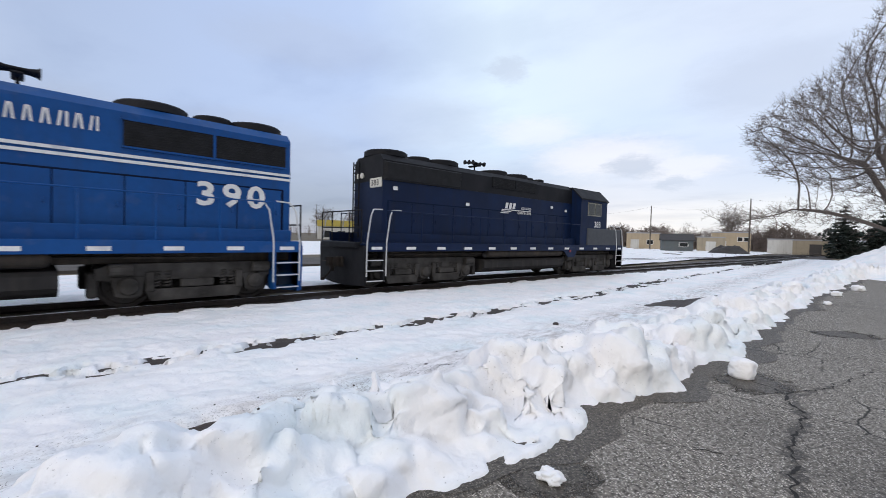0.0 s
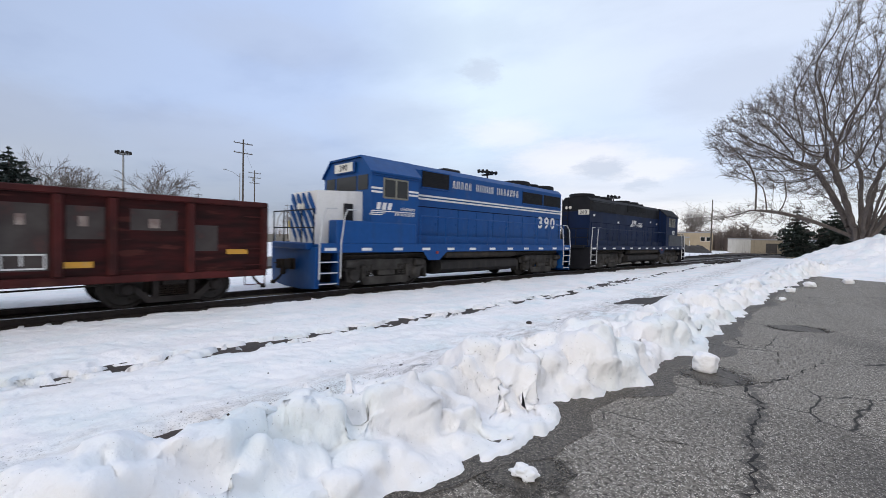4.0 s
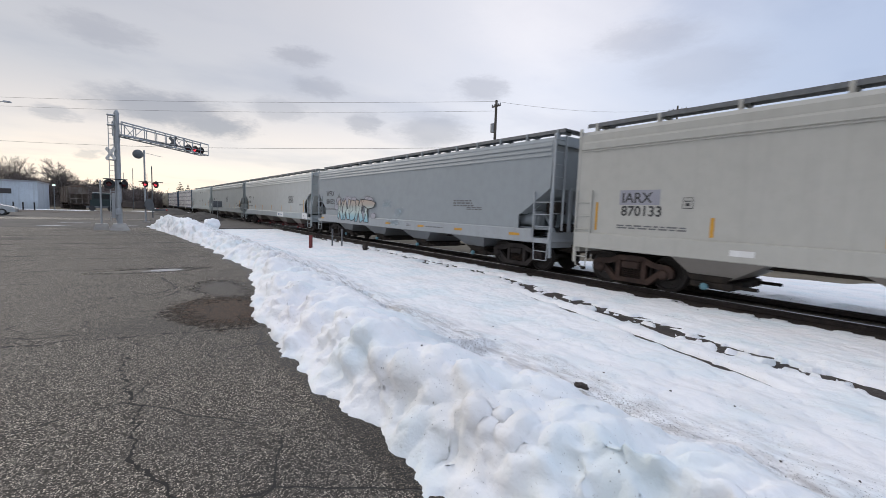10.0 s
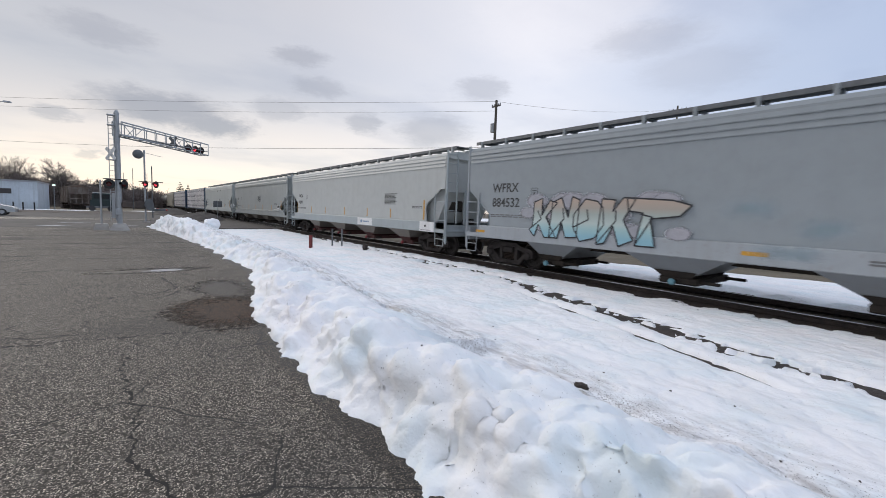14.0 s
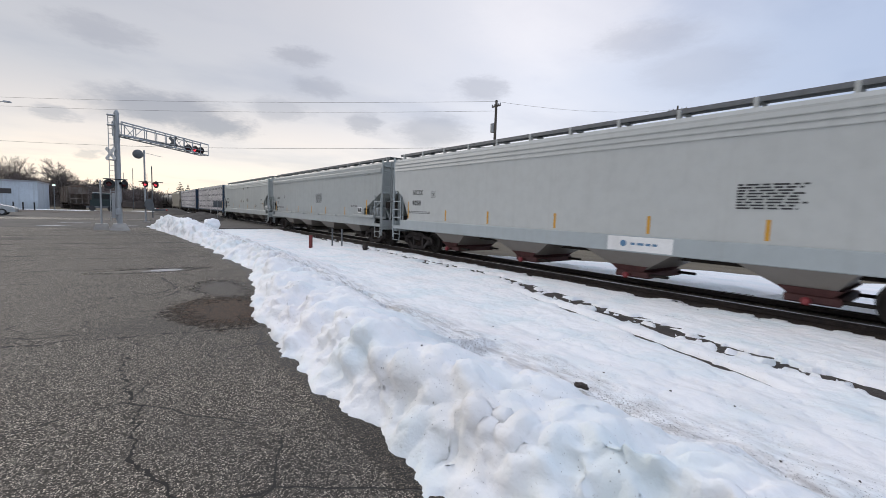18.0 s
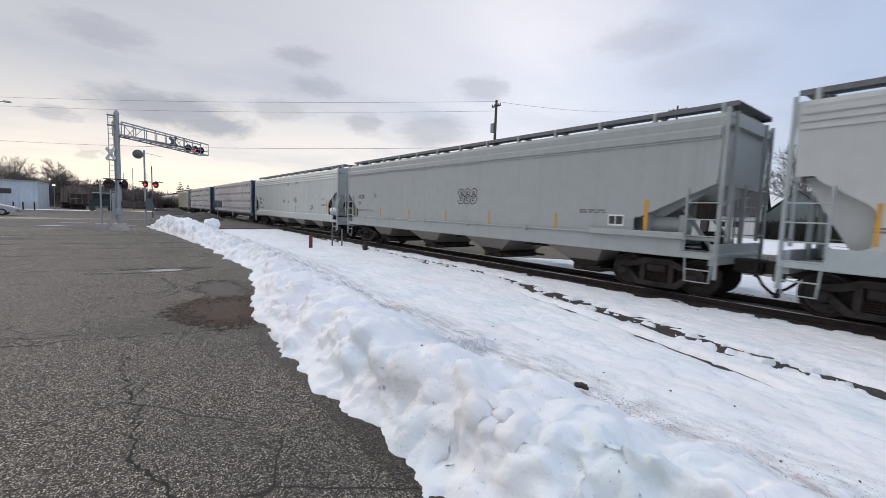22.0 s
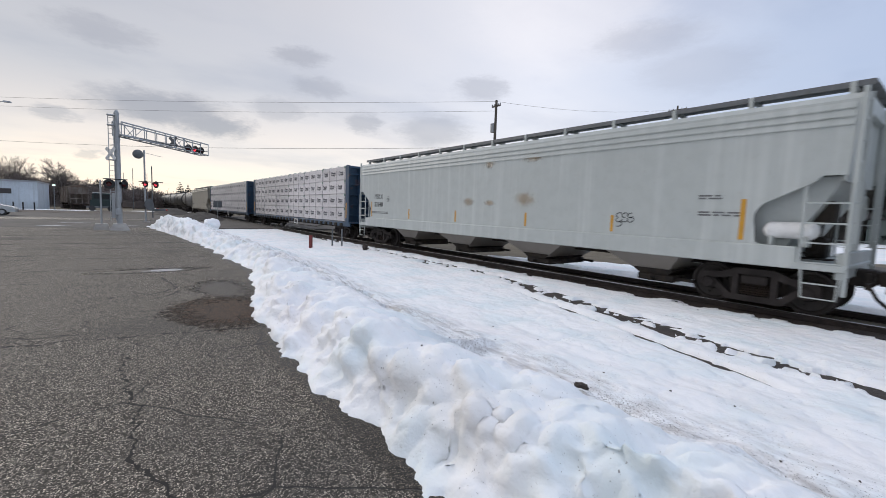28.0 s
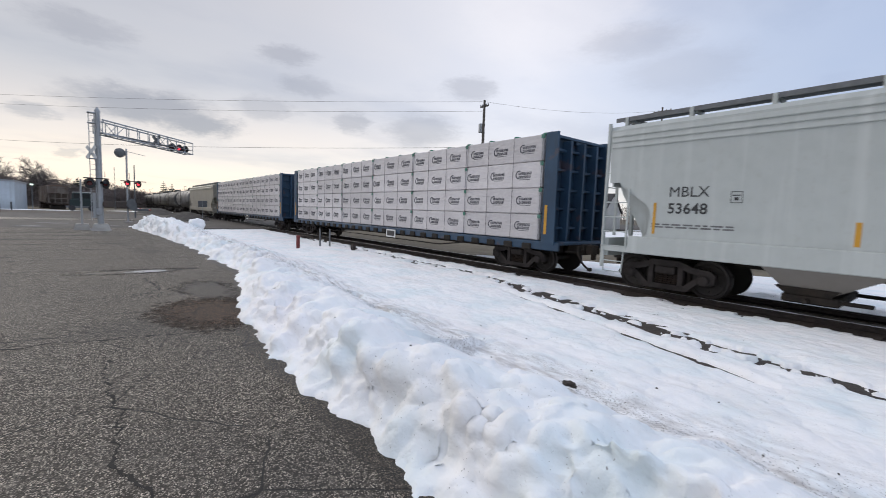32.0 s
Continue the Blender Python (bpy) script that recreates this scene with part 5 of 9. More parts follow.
# paints of the hopper cars
P_IARX = car_paint("beige_grey_car_paint", (0.46, 0.45, 0.41), 0.22, 0.15)
P_WFRX = car_paint("mid_grey_car_paint", (0.295, 0.325, 0.342), 0.12, 0.15, (0.20, 0.20, 0.20))
P_WSILL = car_paint("pale_grey_sill_paint", (0.355, 0.38, 0.40), 0.35, 0.5)
P_NCIX = car_paint("off_white_car_paint", (0.485, 0.50, 0.485), 0.15, 0.1)
P_NSILL = car_paint("blue_grey_sill_paint", (0.38, 0.42, 0.43), 0.25, 0.15)
P_C4 = car_paint("light_grey_car_paint", (0.36, 0.385, 0.38), 0.3, 0.2)
P_MBLX = car_paint("weathered_pale_car_paint", (0.47, 0.50, 0.485), 0.65, 0.2, (0.66, 0.68, 0.66))
BAY_GREY = car_paint("brownish_chute_paint", (0.28, 0.255, 0.23), 0.4, 0.4)



def ticks(xs, first, last):
    """Yellow strips along the lower edge of a side; the end ones are taller."""
    return [(x, 1.50, 1.94, 0.055) for x in xs] + [(first, 1.52, 2.28, 0.045), (last, 1.50, 2.36, 0.065)]


iarx, yl = hopper(-45.0, -26.7, "beige-grey covered hopper car with black stencilled mark", P_IARX, P_IARX, "full", 1, "IARX", "870133", HUB_BLUE,
                      ticks((-5.52, -2.76, 0.1, 2.77, 5.27), -8.44, 8.35), True, outlets=(-5.7, -1.85, 2.0, 5.85), posts=10, chute=BAY_GREY, text=(-7.72, 2.28, 1.94, 0.36, 1.0), rung=0.48, print_z=1.66, box=(3.04, 2.27, 0.115))
wfrx, yl = hopper(-65.0, -45.8, "mid-grey covered hopper car with a pastel graffiti piece", P_WFRX, P_WSILL, "slant", 3, "WFRX", "884532", HUB_BLUE, (), posts=15, chute=car_paint("grey_chute_paint", (0.25, 0.265, 0.28)),
                      outlets=(-5.95, -2.05, 1.8, 5.65), cuts=(1.25, 1.35), text=(-8.2, 2.62, 2.12, 0.43, 1.0), bogie=1.8)
ncix, yl = hopper(-85.4, -66.0, "off-white covered hopper car with blue-grey sill", P_NCIX, P_NSILL, "round", 3, "NCIX", "8038", HUB_RED,
                      ticks((-5.76, -3.28, -0.32, 2.55, 5.0), -8.55, 7.86), posts=12, chute=BAY_GREY, outlets=(-6.0, -1.9, 1.87, 5.65), gate=material("red_brown_gate_paint", (0.11, 0.040, 0.037), (0.07, 0.03, 0.028), 5, 0.8, 0.7), cuts=(1.35, 1.45), text=(-8.22, 2.57, 2.12, 0.31, 1.08), trim=0.24, grow=0.24, rung=0.70, print_x=3.0)
part("small_print", stencil(9, 4.4, 2.64, 1.2, 0.036, yl, 15), LETTER_BLACK, ncix)
car4, yl = hopper(-105.9, -86.3, "light-grey covered hopper car with black scrawled tag", P_C4, P_C4, "slant", 1, "NCIX", "77", None,
                      ticks((-5.9, -3.25, -0.49, 2.04, 4.95), -8.75, 7.70), posts=12, chute=BAY_GREY, outlets=(-6.3, -2.3, 1.7, 5.7), cuts=(1.3, 1.95), text=(-8.43, 2.45, 2.06, 0.30, 1.0), trim=0.42)
mblx, yl = hopper(-127.1, -107.2, "weathered pale hopper car with rust streaks and yellow strips", P_MBLX, P_MBLX, "round", 3, "MBLX", "53648", None,
                      ticks((-4.95, -1.58, 2.05, 5.1), -8.56, 8.08), posts=12, chute=BAY_GREY, outlets=(-5.65, -1.75, 2.15, 6.05), cuts=(1.25, 1.5), text=(-8.26, 2.42, 2.03, 0.34, 1.02), trim=0.14, print_x=2.7, print_z=1.74, box=(3.05, 2.40, 0.11))
part("air_tank", Shape().turned([(0, 0.05), (0.04, 0.12), (0.10, 0.17), (0.80, 0.17), (0.86, 0.12), (0.90, 0.05)], (8.42, -1.37, 1.74), (9.4, -1.37, 1.74), 16), WHITE, mblx, "white air tank in the end opening", True)
part("tank_bracket", Shape().soft(8.55, 8.62, -1.5, -1.2, 1.42, 1.62, 0.01).soft(9.1, 9.17, -1.5, -1.2, 1.42, 1.62, 0.01), P_MBLX, mblx)
part("small_print", stencil(2, 7.2, 2.42, 0.62, 0.036, yl, 8), PRINT_GREY, mblx)

# sill reflectors and white data patches
for x in (-8.72, -0.29, 2.56, 5.14, 8.09):
    part("reflector", Shape().box(x - 0.235, x + 0.235, -1.6, -1.592, 1.175, 1.265), YELLOW, wfrx, "yellow reflective strip on the sill")
part("small_print", stencil(3, 4.75, 2.30, 1.25, 0.055, -1.554, 41), PRINT_GREY, wfrx)
part("small_print", stencil(1, 2.95, 1.20, 1.30, 0.045, -1.598, 42), PRINT_GREY, wfrx)
part("small_print", stencil(2, 1.4, 1.24, 0.40, 0.035, -1.598, 43), PRINT_GREY, wfrx)
part("mark_patch", Shape().box(-7.78, -6.72, -1.5545, -1.5515, 2.22, 2.60), material("lavender_grey_patch", (0.32, 0.32, 0.36), (0.26, 0.26, 0.30), 3, 0.6), iarx, "grey repainted patch behind the mark")
part("data_panel", Shape().box(-5.12, -4.66, -1.602, -1.593, 1.13, 1.26), WHITE, iarx, "white data panel")
part("data_panel", Shape().box(1.5, 3.2, -1.602, -1.593, 1.03, 1.40), WHITE, ncix, "white sill panel with blue emblem")
part("emblem", Shape().turned([(0, 0.085), (0.004, 0.085)], (1.95, -1.603, 1.22), (1.95, -1.7, 1.22), 16), material("emblem_blue", (0.10, 0.22, 0.36)), ncix)
part("data_panel", Shape().box(7.62, 8.68, -1.602, -1.593, 1.00, 1.425), WHITE, ncix, "white repainted stretch of the sill")
part("small_print", Shape().turned([(0, 0.06), (0.004, 0.06)], (8.05, -1.603, 1.24), (8.05, -1.7, 1.24), 14), LETTER_BLACK, ncix, "round black mark")
part("small_print", stencil(1, 7.70, 1.05, 0.85, 0.025, -1.604, 9), PRINT_GREY, ncix)
part("emblem", stencil(1, 2.15, 1.19, 0.85, 0.06, -1.604, 4), bpy.data.materials["emblem_blue"], ncix)
pl = part("data_panel", Shape().box(6.67, 7.12, -1.558, -1.554, 1.66, 1.96), WHITE, car4, "white-framed black data panel")
part("panel_field", Shape().box(6.70, 6.87, -1.562, -1.558, 1.71, 1.92).box(6.90, 7.09, -1.562, -1.558, 1.71, 1.92), LETTER_BLACK, pl)
pipe = Shape().tube([(-9.0, -1.63, 1.47), (6.2, -1.63, 1.47)], 0.024, 6)
for x in (-7.5, -4.6, -1.9, 0.9, 3.8):
    pipe.soft(x - 0.05, x + 0.05, -1.66, -1.58, 1.40, 1.52, 0.01)
part("train_line", pipe, P_C4, car4, "thin air pipe along the sill")
part("walkway", Shape().soft(6.2, 8.7, -1.72, -1.58, 1.42, 1.58, 0.02), P_C4, car4, "grey side platform over the truck")


def scrawl(name, loops, y, r, mat, car, label):
    """Loose painted loops: each a centre, size and lean, with its sweep of angle."""
    sh = Shape()
    for cx, cz, a, b, lean, t0, t1 in loops:
        pts = []
        for k in range(15):
            q = radians(t0 + (t1 - t0) * k / 14)
            dx, dz = a * math.cos(q), b * math.sin(q)
            pts.append((cx + dx + lean * dz, y, cz + dz))
        flat = Shape().tube(pts, r, 6)
        sh.add([(x, y + (yy - y) * 0.12, z) for x, yy, z in flat.v], flat.f)
    return part(name, sh, mat, car, label)


TAG_BLACK = material("black_spray", (0.03, 0.03, 0.035), rough=0.7)
loops = []
for k, cx in enumerate((0.42, 0.76, 1.12)):
    loops.append((cx + 0.02 * k, 2.62, 0.17, 0.16, 0.15, 200 - 30 * k, -130))
    loops.append((cx + 0.03, 2.38, 0.19, 0.18, 0.15, 150, -170 - 20 * k))
    loops.append((cx + 0.02, 2.62, 0.05, 0.05, 0.2, 0, 360))
    loops.append((cx + 0.03, 2.38, 0.07, 0.05, 0.2, 30 * k, 300))
scrawl("graffiti", loops, -1.556, 0.016, TAG_BLACK, car4, "black looping spray tag")
loops = [(5.3 + 0.16 * (k % 3), 1.95 - 0.12 * (k // 3), 0.08, 0.06, 0.3, 40 * k, 40 * k + 250) for k in range(7)]
scrawl("graffiti", loops, -1.556, 0.012, TAG_BLACK, mblx, "small black spray scribble")


def faded_fill(z0, height):
    """Spray fill that runs from aqua at the foot over mint to tan at the top."""
    m = material("graffiti_fill", (0.4, 0.5, 0.5))
    nt = m.node_tree
    N, L = nt.nodes.new, nt.links.new
    sep, r, ramp = N("ShaderNodeSeparateXYZ"), N("ShaderNodeMapRange"), N("ShaderNodeValToRGB")
    L(N("ShaderNodeTexCoord").outputs["Object"], sep.inputs[0])
    L(sep.outputs[2], r.inputs[0])
    r.inputs[1].default_value, r.inputs[2].default_value = z0, z0 + height
    L(r.outputs[0], ramp.inputs[0])
    e = ramp.color_ramp.elements
    e[0].position, e[0].color = 0.12, (0.25, 0.46, 0.54, 1)
    e[1].position, e[1].color = 0.92, (0.46, 0.36, 0.29, 1)
    for p, c in ((0.30, (0.36, 0.53, 0.54, 1)), (0.42, (0.48, 0.56, 0.53, 1)), (0.62, (0.38, 0.43, 0.40, 1)), (0.76, (0.40, 0.35, 0.30, 1))):
        e.new(p).color = c
    L(ramp.outputs[0], nt.nodes["Principled BSDF"].inputs["Base Color"])
    return m


# angular interlocking shapes, in units of their own width and height
SHAPES = [[(0.05, 0.30), (-0.12, 0.12), (0.25, 0.0), (0.36, 0.36), (0.60, 0.02), (1.05, 0.05), (0.64, 0.50), (1.0, 0.95), (0.66, 1.0), (0.42, 0.64), (0.34, 1.0), (-0.05, 0.93), (0.08, 0.62)],
          [(0.0, 0.05), (0.30, 0.0), (0.32, 0.42), (0.66, 0.0), (1.0, 0.06), (0.98, 0.96), (0.68, 1.0), (0.66, 0.52), (0.32, 0.98), (0.0, 0.92)],
          [(0.03, 0.32), (0.30, 0.0), (0.76, 0.03), (1.0, 0.36), (0.95, 0.76), (0.70, 1.0), (0.24, 0.97), (0.0, 0.66)],
          [(0.0, 0.02), (0.30, 0.0), (0.36, 0.34), (0.66, 0.02), (1.1, 0.08), (0.66, 0.52), (1.02, 0.98), (0.62, 1.0), (0.40, 0.66), (0.34, 1.0), (0.0, 0.95)],
          [(0.28, -0.06), (0.80, 0.0), (0.62, 0.60), (1.30, 0.62), (1.62, 0.82), (1.10, 1.0), (-0.12, 0.97), (-0.05, 0.72), (0.32, 0.64)]]


def graffiti_piece(car, y, x0, z0, width, height):
    """A filled graffiti piece: five angular outlined shapes over soft pale puffs."""
    r = random.Random(12)
    haze = soft_edge(material("graffiti_haze", (0.47, 0.45, 0.49), (0.42, 0.43, 0.46), 1.5, 0.8), 0.42, 0.25, 5.0, (1, 0, 1), 0.8)
    for k in range(15):
        f = (k + 0.5) / 15
        cx, cz, rr = x0 + width * (1.08 * f - 0.05), z0 + height * r.choice((0.30, 0.62, 0.92)), r.uniform(0.28, 0.46)
        part("graffiti_puff", Shape().plate([(cx + 1.3 * rr * math.cos(a), cz + 0.7 * rr * math.sin(a)) for a in (i * math.pi / 9 for i in range(18))], "y", y - 0.001 - 0.0006 * k, y), haze, car, "pale sprayed puff")
    fill = faded_fill(z0, height)
    w = width / 4.9
    for k, unit in enumerate(SHAPES):
        a, hgt, low = x0 + 0.05 + w * k * 0.86, height * r.uniform(0.88, 1.0), z0 + r.uniform(-0.03, 0.06)
        pts = [(a + w * (u + 0.12 * v) + r.uniform(-0.07, 0.07), low + hgt * v + r.uniform(-0.07, 0.07)) for u, v in unit]
        stroke = part("graffiti_shape", Shape().plate(pts, "y", y - 0.0135 - 0.0012 * k, y - 0.010), fill, car, "painted angular shape fading from tan to aqua")
        edge = Shape()
        mx, mz = sum(p[0] for p in pts) / len(pts), sum(p[1] for p in pts) / len(pts)
        loop = pts + pts[:1] + [((pts[0][0] + mx) / 2, (pts[0][1] + mz) / 2), (mx, mz), ((pts[-2][0] + mx) / 2, (pts[-2][1] + mz) / 2)]
        yy = y - 0.0145 - 0.0012 * k
        for p, q in zip(loop[:-1], loop[1:]):
            flat = Shape().tube([(p[0], yy, p[1]), (q[0], yy, q[1])], 0.021, 5)
            edge.add([(u, yy + (v - yy) * 0.1, t) for u, v, t in flat.v], flat.f)
        part("graffiti_outline", edge, TAG_BLACK, stroke, "thin black outline")
    mist = soft_edge(material("aqua_overspray", (0.26, 0.44, 0.52), (0.32, 0.46, 0.52), 2, 0.7), 0.10, 0.8, 4.0, (1, 0, 1), 0.20)
    for cx, cz, a, b in ((x0 + width * 1.30, z0 + height * 0.80, 0.75, 0.30), (x0 + width * 1.45, z0 + height * 0.1, 0.9, 0.22), (x0 + width * 1.55, z0 + height * 0.5, 0.6, 0.3)):
        part("overspray", Shape().plate([(cx + a * math.cos(q), cz + b * math.sin(q)) for q in (i * math.pi / 9 for i in range(18))], "y", y - 0.002, y), mist, car, "faint aqua overspray")


graffiti_piece(wfrx, -1.602, -6.4, 1.16, 4.6, 1.26)
STAIN = soft_edge(material("rust_stain", (0.52, 0.34, 0.18), (0.48, 0.35, 0.21), 4, 0.9, 0.7), 0.12, 0.8, 3.5, (1, 0, 1), 0.33)
for x, z, a, b in ((-0.86, 2.28, 0.40, 0.20), (0.30, 2.24, 0.35, 0.12), (1.95, 2.36, 0.55, 0.30), (0.2, 3.62, 0.35, 0.22), (2.2, 3.72, 0.6, 0.20)):
    r = random.Random(int(x * 100))
    part("rust_stain", Shape().plate([(x + a * r.uniform(0.7, 1.2) * math.cos(q), z + b * r.uniform(0.7, 1.2) * math.sin(q)) for q in (i * math.pi / 9 for i in range(18))], "y", yl - 0.001, yl + 0.003), STAIN, mblx, "brown rust stain")


# ---------------------------------------------------------------- gondola
P_GON = material("oxide_red_gondola_paint", (0.085, 0.017, 0.016), (0.030, 0.009, 0.009), 1.6, 1.0, 0.7, spec=0.18, streak=0.55, streak_colour=(0.025, 0.012, 0.011), speck=0.6, speck_colour=(0.075, 0.032, 0.022), speck_scale=2.5, bump=0.008, bump_scale=5)
P_GON_SHEET = material("rust_mottled_gondola_sheet", (0.050, 0.010, 0.010), (0.014, 0.006, 0.006), 3.2, 1.0, 0.75, spec=0.15, streak=0.4, streak_colour=(0.016, 0.008, 0.008), speck=0.55, speck_colour=(0.095, 0.028, 0.022), speck_scale=2.2, stretch=(0.45, 1, 2.4), bump=0.01, bump_scale=3)
GON_PATCH = material("grey_paint_patch", (0.055, 0.045, 0.041), (0.028, 0.014, 0.013), 2, 0.9, 0.7, speck=0.5, speck_colour=(0.09, 0.03, 0.025))
GON_LETTER = material("faded_cream_stencil", (0.34, 0.29, 0.25), (0.16, 0.10, 0.09), 5, 0.9, 0.7)


POSTS = (-7.92, -6.62, -5.20, -4.38, -3.48, -2.62, -1.70, -0.82, 0.42, 1.30, 2.22, 3.08, 3.98, 4.80, 6.22, 7.92)


def gondola(u0, u1):
    h = (u1 - u0 - 0.1) / 2
    W = 1.50
    car = thing("gondola_car", "rusty oxide-red open gondola car with ribbed sides", "freight car")
    for s in (-1, 1):
        part("side_sheet", Shape().box(-h, h, *sorted((s * W, s * (W - 0.03))), 0.70, 2.46), P_GON_SHEET, car)
        part("top_chord", Shape().soft(-h, h, *sorted((s * (W - 0.08), s * (W + 0.09))), 2.40, 2.53, 0.02), P_GON, car)
        part("side_sill", Shape().soft(-h, h, *sorted((s * (W - 0.02), s * (W + 0.07))), 0.66, 0.82, 0.015), P_GON, car)
        for x in POSTS:
            w = 0.075
            part("side_post", Shape().hull8([(x - w * 1.3, s * (W - 0.01), 0.80), (x + w * 1.3, s * (W - 0.01), 0.80), (x + w * 1.3, s * (W - 0.01), 2.41), (x - w * 1.3, s * (W - 0.01), 2.41)],
                                            [(x - w * 0.7, s * (W + 0.11), 0.84), (x + w * 0.7, s * (W + 0.11), 0.84), (x + w * 0.7, s * (W + 0.11), 2.38), (x - w * 0.7, s * (W + 0.11), 2.38)]), P_GON, car)
    for q in (-1, 1):
        part("end_wall", Shape().box(*sorted((q * h, q * (h - 0.08))), -W, W, 0.9, 2.50).soft(*sorted((q * (h - 0.1), q * (h + 0.06))), -W, W, 2.40, 2.53).soft(*sorted((q * (h - 0.1), q * (h + 0.05))), -W, W, 1.5, 1.62), P_GON, car)
        for s in (-1, 1):
            for z in (0.95, 1.35, 1.75, 2.15):
                part("grab_iron", Shape().tube([(q * (h - 0.05), s * W, z), (q * (h - 0.05), s * (W + 0.06), z), (q * (h - 0.55), s * (W + 0.06), z), (q * (h - 0.55), s * W, z)], 0.016, 6), P_GON, car)
            part("sill_step", Shape().tube([(q * (h - 0.05), s * (W + 0.02), 0.9), (q * (h - 0.05), s * (W + 0.06), 0.45), (q * (h - 0.55), s * (W + 0.06), 0.45), (q * (h - 0.55), s * (W + 0.02), 0.9)], 0.016, 6), P_GON, car)
        freight_truck(car, q * (h - 1.95))
    part("floor_pan", Shape().box(-h + 0.05, h - 0.05, -W + 0.03, W - 0.03, 0.95, 1.02), P_GON, car)
    part("centre_sill", Shape().box(-h, h, -0.3, 0.3, 0.62, 0.95), UNDER, car)
    part("brake_rod", Shape().tube([(-h + 3, -1.2, 0.62), (-1, -1.2, 0.50), (h - 3, -1.2, 0.60)], 0.02, 5).soft(0.5, 1.3, -1.2, -0.7, 0.5, 0.72).soft(-3.3, -2.7, -1.2, -0.8, 0.52, 0.72), UNDER, car)
    y = -W - 0.006
    for x0, x1, z0, z1 in ((2.34, 2.96, 1.65, 2.25), (3.20, 3.86, 0.95, 2.2), (4.10, 4.68, 1.55, 2.2), (5.1, 5.95, 1.75, 2.2), (-6.44, -5.15, 1.55, 2.2), (-7.5, -6.8, 1.5, 2.0), (-4.2, -3.6, 1.0, 2.0), (0.5, 1.25, 0.95, 1.2), (6.3, 6.8, 1.3, 1.9), (-3.9, -3.0, 1.0, 1.2)):
        part("paint_patch", Shape().box(x0, x1, y, y + 0.008, z0, z1), GON_PATCH, car, "grey repainted patch")
    for k, x in enumerate((2.54, 3.42, 4.28, 5.42)):
        part("stencil_mark", stencil(1, x, 1.80, 0.22, 0.20, y - 0.003, 30 + k), GON_LETTER, car, "faded pale stencil block")
    fr = Shape().box(3.22, 3.82, y - 0.006, y - 0.002, 0.98, 1.01).box(3.22, 3.82, y - 0.006, y - 0.002, 1.24, 1.27).box(3.22, 3.25, y - 0.006, y - 0.002, 0.98, 1.27).box(3.79, 3.82, y - 0.006, y - 0.002, 0.98, 1.27).box(3.48, 3.51, y - 0.006, y - 0.002, 1.05, 1.24)
    part("data_panel", fr, LETTER_WHITE, car, "white-framed data panel")
    for x, z in ((-7.61, 1.2), (-4.74, 1.05), (-2.05, 1.05), (-0.2, 1.04), (1.75, 1.03), (4.25, 1.04), (7.25, 1.27)):
        part("reflector", Shape().box(x - 0.25, x + 0.25, y - 0.012, y - 0.003, z - 0.05, z + 0.07), YELLOW, car, "bright yellow reflective strip")
    part("small_print", stencil(6, -6.0, 2.1, 0.9, 0.05, y - 0.002, 41), GON_LETTER, car)
    couplers(car, h)
    TRAIN.append((car, (u0 + u1) / 2, h - 1.95))
    return car


gondola(-25.8, -9.75)

# ---------------------------------------------------------------- locomotives
P_BLUE = material("loco_blue_paint", (0.0047, 0.0707, 0.2558), (0.004, 0.056, 0.215), 0.7, 0.8, 0.45, spec=0.22, streak=0.25, streak_colour=(0.02, 0.04, 0.10), speck=0.12, speck_colour=(0.10, 0.13, 0.2))
P_NAVY = material("loco_navy_paint", (0.005, 0.017, 0.060), (0.004, 0.010, 0.032), 0.7, 0.8, 0.5, spec=0.16, streak=0.35, streak_colour=(0.012, 0.013, 0.018))
# the dark of the gaps between hood doors is put into this colour
P_SEAM = material("dark_door_gaps", (0.003, 0.012, 0.040), (0.006, 0.010, 0.020), 2, 0.8, 0.7, spec=0.1)
P_SOOT = material("sooty_black_paint", (0.010, 0.011, 0.014), (0.020, 0.020, 0.024), 1.2, 0.8, 0.6, spec=0.16)
GRILLE = material("dark_grille", (0.024, 0.025, 0.028), (0.012, 0.012, 0.013), 4, 0.6, 0.7, spec=0.15, bump=0.01, bump_scale=50)
TRUCK_GREY = material("dusty_truck_grey", (0.082, 0.076, 0.071), (0.028, 0.026, 0.024), 2.5, 1.0, 0.85, spec=0.15, bump=0.005, streak=0.3, streak_colour=(0.03, 0.028, 0.026))
FUEL_GREY = material("sooty_fuel_tank", (0.034, 0.032, 0.032), (0.017, 0.016, 0.016), 1.5, 0.8, 0.75, spec=0.15, streak=0.4, streak_colour=(0.075, 0.068, 0.06))
LAMP_LENS = material("lamp_lens", (0.75, 0.73, 0.66), rough=0.15)
CAB_SASH = material("aluminium_sash", (0.22, 0.21, 0.17), rough=0.4, metal=0.4)
RAIL_WHITE = material("worn_white_rail_paint", (0.62, 0.63, 0.64), (0.4, 0.41, 0.43), 6, 0.7, 0.5)


